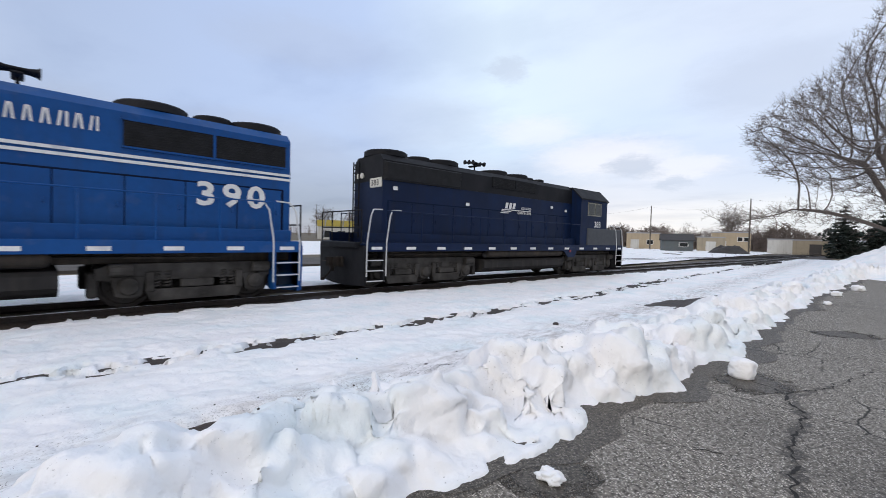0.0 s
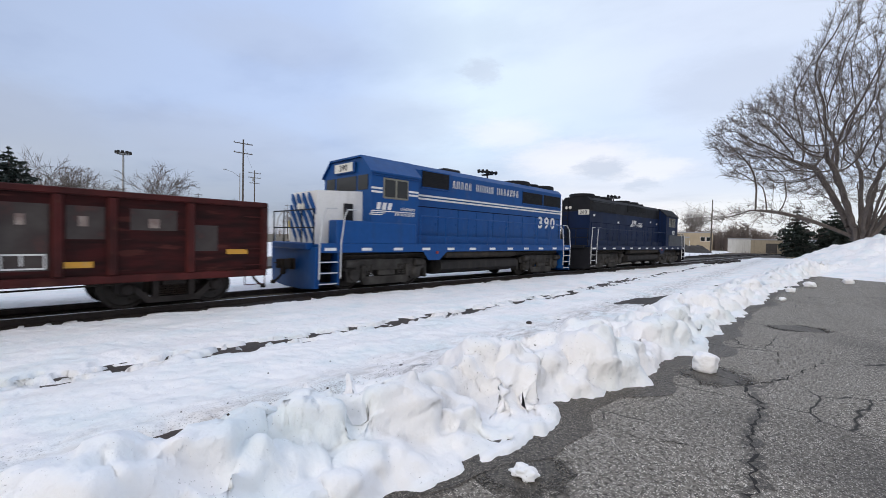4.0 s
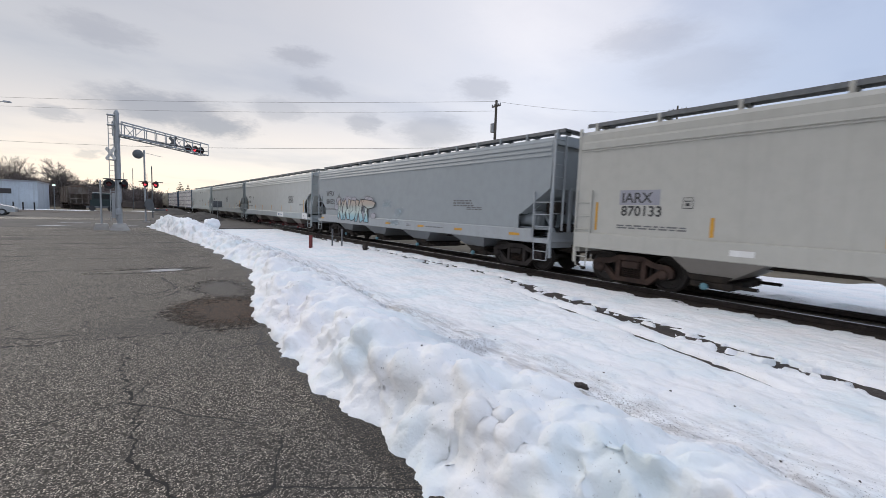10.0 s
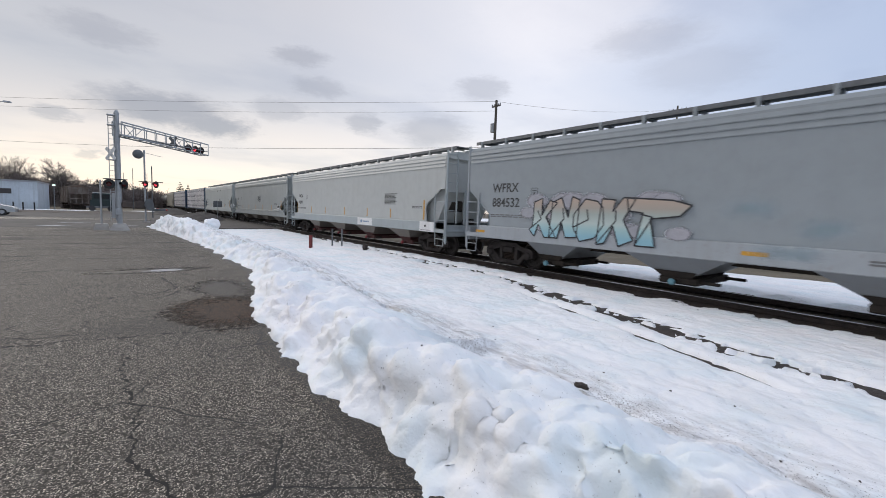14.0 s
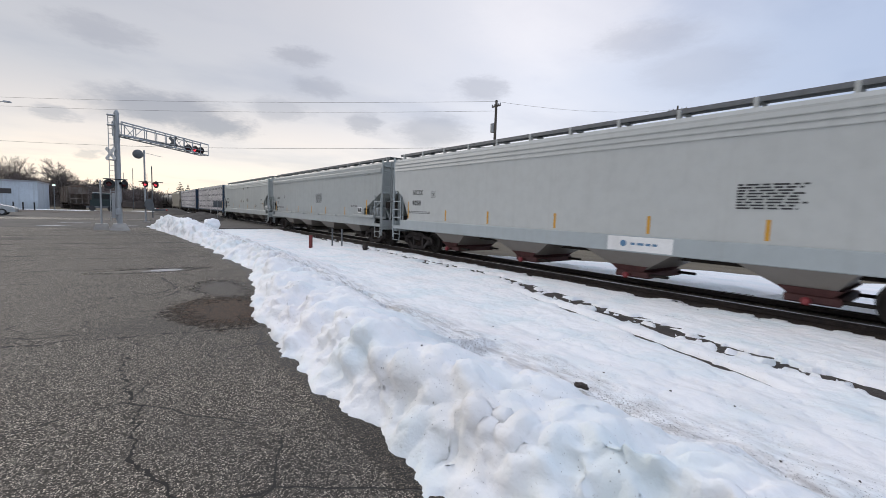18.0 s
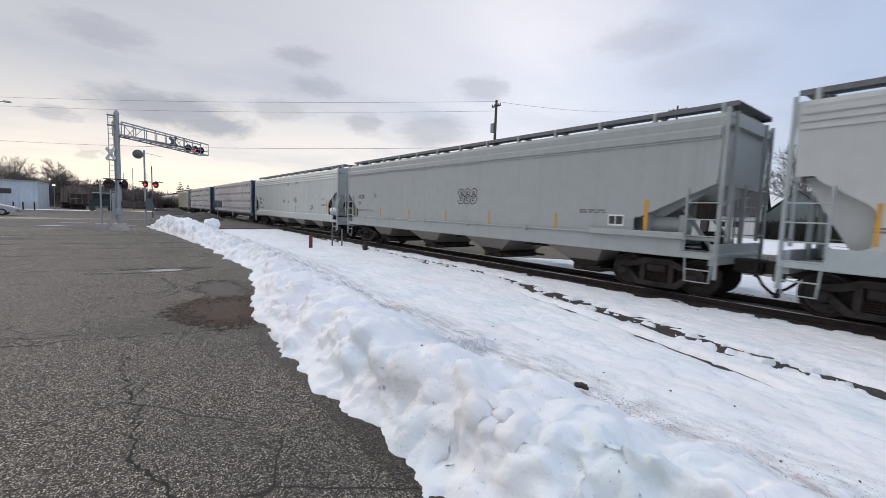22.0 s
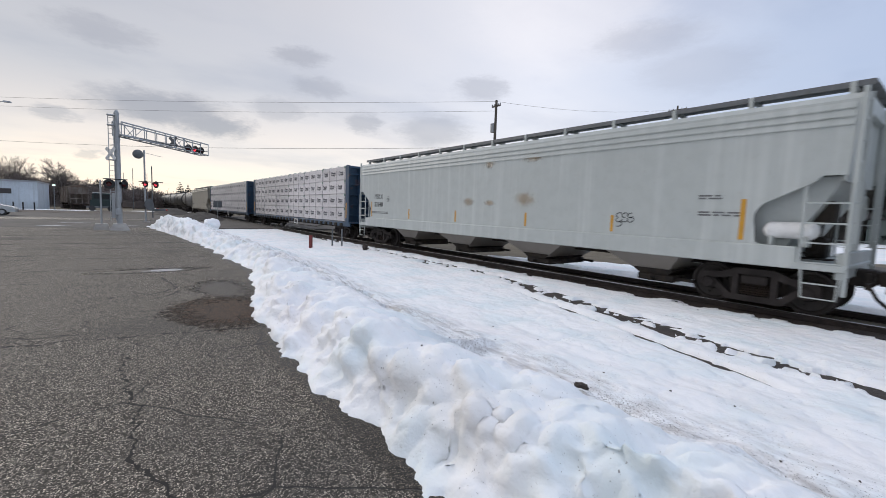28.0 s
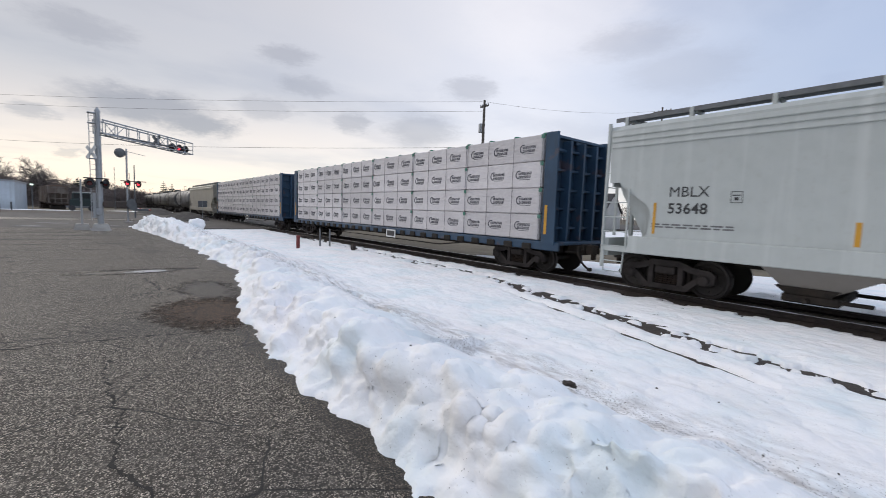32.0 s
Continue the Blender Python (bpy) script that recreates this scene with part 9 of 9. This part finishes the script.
def conifer(label, x, y, height, width, seed, tiers=18, bare=0.06):
    """A pine: trunk, whorls of boughs, each bough a ragged fan of needle clumps."""
    r = random.Random(seed)
    tree = thing("pine_tree", label, "tree", "pine trees", pose(x, y, -0.2))
    part("trunk", Shape().turned([(0, height * 0.018), (height * 0.97, 0.03)], (0, 0, 0), (0, 0, height), 8), BARK, tree, "", True)
    sh, bough = Shape(), Shape()
    for k in range(tiers):
        f = k / (tiers - 1)
        z = height * (bare + (0.97 - bare) * f)
        reach = width / 2 * min(1.0, (1 - f) * 1.9) ** 0.8 * r.uniform(0.75, 1.1) + 0.2
        n = max(6, int(10 * (1 - f) + 6))
        for j in range(n):
            a = 2 * math.pi * (j + r.random()) / n
            L = reach * r.uniform(0.7, 1.15)
            tip = Vector((math.cos(a) * L, math.sin(a) * L, z - L * r.uniform(0.05, 0.28)))
            root = Vector((0, 0, z))
            bough.tube([root, root.lerp(tip, 0.6) + Vector((0, 0, L * 0.06)), tip], 0.03, 3, 0.01, caps=False)
            m = max(4, int(L * 4.5))
            for i in range(m):
                t = (i + 0.6) / m
                c = root.lerp(tip, t) + Vector((r.gauss(0, 0.10), r.gauss(0, 0.10), r.gauss(0, 0.09))) * L * 0.5
                s = (0.22 + 0.34 * r.random()) * (0.6 + 0.5 * L / (width / 2))
                for _ in range(3):
                    u = Vector((r.gauss(0, 1), r.gauss(0, 1), r.gauss(0, 0.6))).normalized() * s
                    v = Vector((r.gauss(0, 1), r.gauss(0, 1), r.gauss(0, 0.6))).normalized() * s * 0.5
                    sh.add([c - u, c - v * 0.6, c + u, c + v], [(0, 1, 2, 3)])
    part("bough", bough, BARK, tree)
    tagged(part("needles", sh, NEEDLE, tree), kind="stuff")
    return tree


CROWN_Z = [5.8, 7, 9, 11, 12.7, 14.5, 16.8, 18, 20, 22, 25, 27]
CROWN_R = [3.0, 6.0, 10.3, 12.2, 12.6, 11.4, 8.6, 7.4, 5.6, 4.4, 3.4, 1.2]


def great_tree(label, x, y, seed, points=7600, step=0.40, reach=3.2, near=0.52):
    """A huge old tree whose branches grow step by step towards free places in a domed crown."""
    r = np.random.default_rng(seed)
    tree = thing("bare_tree", label, "tree", "bare trees", pose(x, y, -0.2))
    # free places, thicker towards the outside, with lobes and a gap over the lowest limb
    z = r.uniform(5.8, 27, points * 3)
    z = z[r.random(len(z)) < (np.interp(z, CROWN_Z, CROWN_R) / 13.0) ** 2][:points]
    a = r.uniform(0, 2 * math.pi, len(z))
    lobe = np.clip(0.70 + 0.55 * grain(a * 1.9, z * 0.40, 1.0, 2, off=3), 0.5, 1.05)
    rad = np.interp(z, CROWN_Z, CROWN_R) * lobe * r.random(len(z)) ** 0.36
    free = np.stack([rad * np.cos(a), rad * np.sin(a), z], -1)
    t = r.uniform(0.25, 1.0, 420)
    low = np.stack([-5.2 * t, 12.4 * t, 4.0 + 1.4 * np.sin(t * 2.6) - 0.6 * t], -1) + r.normal(0, 1, (420, 3)) * np.array([1.0, 1.0, 0.55])
    free = np.concatenate([free, low])
    # trunk and the first stretch of the great limbs
    node, up = [Vector((0, 0, 0))], [-1]

    def lay(start, points_):
        k = start
        for p in points_:
            node.append(Vector(p))
            up.append(k)
            k = len(node) - 1
        return k

    fork = lay(0, [(0.05, 0, 0.8), (0.1, 0.05, 1.6), (0.05, 0.05, 2.4)])
    for k in range(13):
        q = 2 * math.pi * k / 13 + r.uniform(-0.25, 0.25)
        tilt = (0.22, 0.62, 0.42)[k % 3] * r.uniform(0.85, 1.15)
        length, line = r.uniform(5.0, 9.0), []
        for i in range(1, int(length / step)):
            d = i * step
            o = 0.4 + d * math.sin(tilt) * (0.75 + 0.03 * d)
            line.append((math.cos(q) * o + r.normal(0, 0.04), math.sin(q) * o + r.normal(0, 0.04), 2.4 + d * math.cos(tilt)))
        lay(fork, line)
    lay(fork, [(-5.2 * f, 12.4 * f, 2.6 + 2.8 * math.sin(f * 2.4)) for f in (i * 0.035 for i in range(1, 20))])
    pos = np.array([tuple(p) for p in node])
    kids = np.zeros(len(pos), int)
    d2 = ((free[:, None, :] - pos[None, :, :]) ** 2).sum(-1)
    best, dist = d2.argmin(1), np.sqrt(d2.min(1))
    for _ in range(90):
        on = dist < reach
        if not on.any():
            break
        pull = np.zeros_like(pos)
        v = (free[on] - pos[best[on]]) / dist[on][:, None]
        np.add.at(pull, best[on], v)
        idx = np.flatnonzero((np.abs(pull).sum(1) > 0) & (kids[:len(pos)] < 3))
        if not len(idx):
            break
        way = pull[idx] + r.normal(0, 0.25, (len(idx), 3)) + np.array([0, 0, 0.15])
        way /= np.linalg.norm(way, axis=1)[:, None]
        fresh = pos[idx] + way * step
        kids[idx] += 1
        n0 = len(pos)
        pos = np.concatenate([pos, fresh])
        kids = np.concatenate([kids, np.zeros(len(fresh), int)])
        up += idx.tolist()
        dd = np.sqrt(((free[:, None, :] - fresh[None, :, :]) ** 2).sum(-1))
        m = dd.min(1)
        closer = m < dist
        best[closer], dist[closer] = n0 + dd.argmin(1)[closer], m[closer]
        keep = dist > near
        free, best, dist = free[keep], best[keep], dist[keep]
        if not len(free):
            break
    n = len(pos)
    thick = np.zeros(n)
    for k in range(n - 1, 0, -1):
        if thick[k] == 0:
            thick[k] = 0.0135 ** 2
        thick[up[k]] += thick[k]
    thick[0] = max(thick[0], thick[1])
    thick = np.sqrt(thick)
    child = [[] for _ in range(n)]
    for k in range(1, n):
        child[up[k]].append(k)
    trunk_sh, limb_sh, twig_sh = Shape(), Shape(), Shape()
    todo = [(0, c) for c in child[0]]
    while todo:
        a, b = todo.pop()
        line = [a, b]
        while child[line[-1]]:
            nxt = sorted(child[line[-1]], key=lambda k: -thick[k])
            todo += [(line[-1], k) for k in nxt[1:]]
            line.append(nxt[0])
        for i in range(0, len(line) - 1, 4):
            run = line[i:i + 5]
            r0, r1 = thick[run[1]] if i == 0 else thick[run[0]], thick[run[-1]]
            sh = trunk_sh if r0 > 0.30 else limb_sh if r0 > 0.035 else twig_sh
            sh.tube([pos[k] for k in run], r0, 10 if r0 > 0.3 else 6 if r0 > 0.05 else 3, r1, caps=False)
        for k in line:
            if thick[k] < 0.04:
                for _ in range(3):
                    d = pos[k] - np.array([0, 0, 6.0])
                    d = d / np.linalg.norm(d) * 0.7 + r.normal(0, 0.55, 3) + np.array([0, 0, 0.25])
                    d /= np.linalg.norm(d)
                    L = r.uniform(0.4, 1.15)
                    twig_sh.tube([pos[k], pos[k] + d * L * 0.5, pos[k] + d * L + r.normal(0, 0.1, 3)], 0.013, 3, 0.006, caps=False)
    part("trunk", trunk_sh, BARK, tree, "", True)
    part("limb", limb_sh, BARK, tree, "", True)
    tagged(part("twig_crown", twig_sh, TWIG, tree), kind="stuff")
    return tree


great_tree("huge bare spreading tree behind the ploughed snow heap", 55.3, -3.7, 4)
bare_tree("bare round-crowned tree behind the yard", 147.5, 27, 11.0, 0.3, 0.9, 7, 4, 7, 0.05, None, 0.03)
for k, (x, y, h) in enumerate(((-118, -9.5, 7.5), (14.7, 139, 16.5), (22, 150, 14.5), (38.5, 145, 17.5), (30, 160, 13), (8, 148, 13), (-13, 84, 12.5), (-18, 90, 14), (-27, 86, 12), (-4, 92, 12), (-38, 92, 13), (-158, -22, 10.8), (-163, -27, 9.5), (95, 170, 12), (118, 180, 12), (-160, -12, 8.6))):
    bare_tree("bare winter tree in the distance", x, y, h, 0.28, 0.9, 20 + k, 4, 7, 0.05, None, 0.045 if h > 12 else 0.035, 5)
conifer("tall dark green pine tree behind the track", -3.1, 75, 17.5, 12.5, 3, 30)
conifer("dark pine tree with a ragged crown behind the track", -8.4, 77.5, 14.5, 8.5, 8, 22, 0.25)
conifer("dark green pine tree behind the track", 3.4, 76, 12.3, 7.0, 5, 20, 0.2)
for k, (x, y, h, w) in enumerate(((93, 1.5, 8.6, 5), (96, -3.5, 9.2, 5.5), (99, -8, 8, 5), (94, -12, 9, 5.5), (-258, 25, 13, 6), (-262, 29, 12, 6), (-168, -15.5, 8.0, 5), (-185, -6, 9.0, 5))):
    conifer("dark green pine tree in the distance", x, y, h, w, 50 + k, 14)


def thicket(name, label, a, b, depth, height, seed, count, mat=BRUSH, thick=1.0):
    """A far belt of bare trees and brush: many thin ragged stems with forked tops."""
    r, sh = random.Random(seed), Shape()
    a, b = Vector((*a, 0)), Vector((*b, 0))
    n = (b - a).normalized()
    side = Vector((-n.y, n.x, 0))
    for k in range(count):
        p = a.lerp(b, r.random()) + side * r.uniform(-depth, depth)
        bump = 0.6 + 0.4 * noise.noise(p * 0.03 + Vector((seed, 0, 0))) + 0.3 * noise.noise(p * 0.12)
        h = height * max(bump, 0.25) * r.uniform(0.7, 1.1)
        w = h * 0.012 * thick
        sh.tube([p, p + Vector((r.gauss(0, 0.04) * h, r.gauss(0, 0.04) * h, h))], w, 3, w * 0.3, caps=False)
        for _ in range(8):
            f = r.uniform(0.15, 0.95)
            q = p + Vector((0, 0, h * f))
            L = h * r.uniform(0.15, 0.32)
            t = Vector((r.gauss(0, 1), r.gauss(0, 1), r.uniform(0.2, 1.4))).normalized() * L
            sh.tube([q, q + t], w * 0.6, 3, w * 0.2, caps=False)
            for _ in range(2):
                u = Vector((r.gauss(0, 1), r.gauss(0, 1), r.uniform(0, 1.2))).normalized() * L * 0.6
                sh.tube([q + t * 0.6, q + t * 0.6 + u], w * 0.4, 3, w * 0.15, caps=False)
    ob = new(name, sh.mesh(name, mat))
    return tagged(ob, label, "trees", kind="stuff")


thicket("far_woods", "brown belt of bare trees beyond the yard", (255, 110), (250, -60), 22, 13.5, 1, 700)
thicket("far_woods", "brown belt of bare trees on the horizon", (250, 110), (60, 300), 22, 12, 2, 500)
thicket("far_woods", "brown belt of bare trees behind the houses", (60, 190), (-150, 190), 18, 11, 3, 550)
thicket("far_woods", "brown belt of bare trees beyond the crossing", (-260, 80), (-250, -60), 20, 12, 4, 550)
thicket("far_woods", "brown belt of bare trees along the line", (-150, 190), (-260, 60), 20, 12, 5, 350)
thicket("brush", "dark brown brush and bare trees behind the buildings", (-150, -60), (-160, -20), 8, 11.5, 6, 600, BRUSH, 1.2)
thicket("brush", "low grey-brown brush along the line", (-160, -20), (-170, 16), 8, 7.6, 26, 1100, BRUSH, 1.3)
thicket("brush", "dense dark brush behind the warehouse", (-140, -20), (-142, -11.5), 3, 9.0, 27, 420, BRUSH, 1.8)
thicket("brush", "dense dark brush behind the parked wagons", (-138, -34), (-148, 9), 5, 5.6, 16, 900, BRUSH, 1.6)
thicket("far_woods", "dark belt of bare trees along the far track", (-185, -10), (-235, 60), 10, 8.4, 9, 900, BRUSH, 1.6)
thicket("far_woods", "grey-brown belt of bare trees behind the yard", (150, 75), (128, -40), 7, 8.6, 11, 1900, BRUSH, 2.3)
thicket("brush", "dark bare trees under the tall pine", (-13, 74), (-5, 78), 3, 9.5, 12, 260, BRUSH, 1.4)
thicket("brush", "dark leafless hedge before the houses", (-19, 64), (-9, 65), 0.8, 5.2, 29, 320, DARK_BRUSH, 2.0)
thicket("brush", "dense dark undergrowth between the houses", (-12.5, 72), (-4.5, 73.5), 1.5, 8.0, 28, 520, DARK_BRUSH, 2.4)
thicket("brush", "brown brush beside the far track", (60, 12), (112, 4.5), 2.0, 1.0, 7, 120)

# ---------------------------------------------------------------- yard clutter
GRADE = material("dark_cinder_heap", (0.05, 0.045, 0.042), (0.03, 0.027, 0.026), 3, 0.8, 0.9, bump=0.04, bump_scale=6)


def heap(name, label, x, y, a, b, h, seed, mat):
    xs, ys = np.linspace(-a, a, 26), np.linspace(-b, b, 20)
    ob = sheet(name, xs, ys, lambda X, Y: h * np.clip(1 - (X / a) ** 2 - (Y / b) ** 2, -0.3, 1) * (0.6 + 0.8 * grain(X, Y, 1.2, 3, off=seed)) - 0.2, mat)
    ob.location = (x, y, 0)
    return tagged(ob, label, "heap")


heap("earth_mound", "dark heap of old ties and cinders by the yard track", 96, 17.5, 5, 3.5, 1.6, 3, GRADE)
heap("earth_mound", "low dark heap of earth at the crossing", -58, 8.0, 7, 2.5, 0.9, 5, GRADE)
heap("earth_mound", "low dark heap of earth beside the track", -85, 7, 10, 3, 1.0, 8, GRADE)
for k in range(7):
    sh = Shape().soft(-1.3, 1.3, -0.12, 0.12, 0, 0.18, 0.02)
    thing("railway_tie", "old dark wooden railway tie lying in the snow", "railway tie", "loose ties", pose(44 + 1.6 * k, 6.6 - 0.16 * k + 0.3 * (k % 2), -0.1, 0, 0, -6 + 9 * (k % 3)), shape=sh, mat=TIE)
# side track that joins beyond the switch
side = Shape()
for o in (-0.7525, 0.7525):
    side.tube([(30, 18 + o, -0.05), (60, 12.8 + o, -0.05), (90, 8.2 + o, -0.05), (150, 0.5 + o, -0.05)], 0.06, 4)
tagged(new("side_track", side.mesh("side_track", RAIL_STEEL)), "rusty rails of a side track", "railway track", kind="structure")
bed2 = Shape().plate([(29, 16.4), (60, 11.2), (90, 6.6), (150, -1.1), (150, 2.3), (90, 9.8), (60, 14.6), (29, 19.8)], "z", -0.5, -0.11)
tagged(new("side_ballast", bed2.mesh("side_ballast", BALLAST)), "dark ballast of the side track", "ballast", kind="structure")


# ---------------------------------------------------------------- snow lumps and stones
def clod(name, label, x, y, z, a, b, c, seed, mat, category, rough=0.25):
    """A lump with a broken, rounded surface."""
    bm = bmesh.new()
    bmesh.ops.create_icosphere(bm, subdivisions=4, radius=1)
    for v in bm.verts:
        n = 1 + rough * noise.noise(v.co * 1.7 + Vector((seed, 0, 0))) + rough * 0.45 * noise.noise(v.co * 4.5 + Vector((0, seed, 0)))
        box = max(abs(v.co.x), abs(v.co.y), abs(v.co.z))
        q = v.co * (n * (0.75 + 0.25 / box))
        v.co = Vector((q.x * a, q.y * b, max(q.z, -0.8) * c))
    me = bpy.data.meshes.new(name)
    bm.to_mesh(me)
    bm.free()
    me.materials.append(mat)
    me.polygons.foreach_set("use_smooth", [True] * len(me.polygons))
    ob = new(name, me)
    ob.location = (x, y, z + 0.78 * c)
    ob.rotation_euler = (0, 0, seed)
    return tagged(ob, label, category, "snow lumps" if category == "snow lump" else "")


clod("snow_lump", "rounded white block of snow on the asphalt", 6.66, 1.0, 0, 0.165, 0.15, 0.145, 3.0, SNOW, "snow lump", 0.18)
clod("snow_lump", "small ragged piece of snow on the asphalt", 2.68, 1.5, 0, 0.085, 0.06, 0.045, 5.0, SNOW, "snow lump", 0.5)
clod("snow_lump", "small white lump of snow on the asphalt", 20.3, 0.44, 0, 0.16, 0.15, 0.10, 6.0, SNOW, "snow lump")
clod("snow_lump", "small white lump of snow on the asphalt", 23.6, -0.1, 0, 0.22, 0.18, 0.13, 7.0, SNOW, "snow lump")
clod("snow_lump", "small white lump of snow on the asphalt", 27.6, -1.5, 0, 0.2, 0.18, 0.14, 8.0, SNOW, "snow lump")
clod("snow_lump", "small white lump of snow on the asphalt", 17.0, 0.55, 0, 0.10, 0.09, 0.06, 9.0, SNOW, "snow lump")
clod("snow_lump", "white block of snow on the end of the bank", -28.6, 4.5, 0.35, 0.5, 0.42, 0.35, 9.5, SNOW, "snow lump", 0.2)
clod("stone", "dark stone lying on the snow", 7.95, 4.46, -0.12, 0.07, 0.06, 0.06, 4.0, DIRT, "stone")
clod("stone", "dark clod of earth on the snow", -2.33, 4.08, -0.02, 0.07, 0.035, 0.03, 6.6, DIRT, "stone", 0.5)
clod("stone", "dark clod of earth on the snow", 2.05, 3.5, 0.0, 0.10, 0.05, 0.04, 7.6, DIRT, "stone", 0.5)
clod("stone", "dark clod of earth on the snow", -17.5, 9.2, -0.05, 0.16, 0.10, 0.16, 8.6, DIRT, "stone", 0.5)
rng = random.Random(77)
for k in range(46):
    x = rng.uniform(-5, 5)
    y = rng.uniform(2.2, 5.2)
    zz = float(snow_height(np.array([[x]]), np.array([[y]]))[0, 0])
    if zz > -0.1:
        clod("pebble", "small dark grit stone on the snow", x, y, zz - 0.004, rng.uniform(0.006, 0.016), rng.uniform(0.005, 0.012), 0.007, k * 1.3, DIRT, "stone", 0.4)
leaf = Shape().add([(0, 0, 0.01), (0.05, 0.035, 0.03), (0.12, 0.02, 0.012), (0.14, -0.01, 0.03), (0.06, -0.04, 0.015)], [(0, 1, 2, 3, 4)])
thing("dry_leaf", "dry brown leaf at the foot of the snow", "leaf", m=pose(1.78, 1.72, 0.06, 10, 8, 20), shape=leaf, mat=material("dry_leaf_brown", (0.22, 0.10, 0.05)))

# ---------------------------------------------------------------- parked car beyond the crossing
CAR_SILVER = material("silver_car_paint", (0.50, 0.52, 0.53), (0.44, 0.46, 0.47), 0.6, 0.4, 0.3, metal=0.3)
vehicle = thing("car", "silver sedan waiting on the road at the crossing", "car", m=pose(-60, -10.6, 0, 0, 0, 90))
prof = [(-2.3, 0.35), (-2.35, 0.75), (-2.2, 0.95), (-1.5, 1.0), (-0.9, 1.38), (0.5, 1.42), (1.25, 1.02), (2.15, 0.85), (2.35, 0.6), (2.3, 0.32)]
part("body", Shape().plate(prof, "y", -0.88, 0.88), CAR_SILVER, vehicle)
part("window", Shape().plate([(-1.35, 1.02), (-0.85, 1.33), (0.42, 1.36), (1.1, 1.03)], "y", -0.89, 0.89), GLASS_DARK, vehicle)
for x in (-1.45, 1.42):
    for y in (-0.82, 0.82):
        w = part("wheel", Shape().turned([(0, 0.2), (0.0, 0.31), (0.04, 0.33), (0.18, 0.33), (0.22, 0.31), (0.22, 0.2)], (x, y - 0.11, 0.33), (x, y + 1, 0.33), 18), BLACK, vehicle)
        part("rim", Shape().turned([(0, 0.19), (0.235, 0.19)], (x, y - 0.118, 0.33), (x, y + 1, 0.33), 14), GALV, w)
for y in (-0.62, 0.62):
    part("headlight", Shape().soft(2.22, 2.37, y - 0.2, y + 0.2, 0.62, 0.76, 0.03), LAMP_LENS, vehicle)

# grit and soot that the plough left in the hollow behind the bank
rg = np.random.default_rng(5)
gx = rg.triangular(-9, 1.5, 12, 26000)
gy = np.interp(gx, EDGE_X, EDGE_Y) + 2.15 + (grain(gx, gx * 0, 0.6, 3, off=12) - 0.5) * 0.7 + rg.normal(0, 0.24, len(gx))
keep = grain(gx, gy * 1.8, 1.1, 4, off=91) + rg.normal(0, 0.05, len(gx)) > 0.54
gx, gy = gx[keep], gy[keep]
gz = snow_height(gx[:, None], gy[:, None])[:, 0]
grit = Shape()
for x, y, z in zip(gx, gy, gz):
    a, q = rg.uniform(0.002, 0.0065), rg.uniform(0, 6.28)
    b, h = a * rg.uniform(0.5, 1.0), a * rg.uniform(0.3, 0.8)
    u, v = (a * math.cos(q), a * math.sin(q)), (-b * math.sin(q), b * math.cos(q))
    grit.add([(x + u[0], y + u[1], z), (x + v[0], y + v[1], z), (x - u[0], y - u[1], z), (x - v[0], y - v[1], z), (x, y, z + h)], [(0, 1, 4), (1, 2, 4), (2, 3, 4), (3, 0, 4)])
tagged(new("grit", grit.mesh("grit", DIRT)), "fine dark grit scattered on the snow behind the bank", "grit", kind="stuff")


# ---------------------------------------------------------------- what moves
def car_rows(u, half, step=1.0):
    """Poses of a car whose middle is at u at the start, carried on two trucks half a wheelbase apart."""
    rows = []
    for k in range(int(32 / step) + 1):
        t = k * step
        x = u + travel(t)
        a, b = Vector((x + half, track_y(x + half), 0)), Vector((x - half, track_y(x - half), 0))
        mid, d = (a + b) / 2, a - b
        rows.append((t, pose(mid.x, mid.y, 0, 0, 0, math.degrees(math.atan2(d.y, d.x)))))
    return rows


def wheel_rows(w, r):
    """A rolling wheelset in its truck's space, a row every sixth of a second."""
    x, y, z = w.location
    return [(k / 6, pose(x, y, z, 0, math.degrees(travel(k / 6) / r), 0)) for k in range(193)]


def motions():
    for car, u, half in TRAIN:
        walk(car, car_rows(u, half))
    for w, r in WHEELS:
        walk(w, wheel_rows(w, r))


motions()
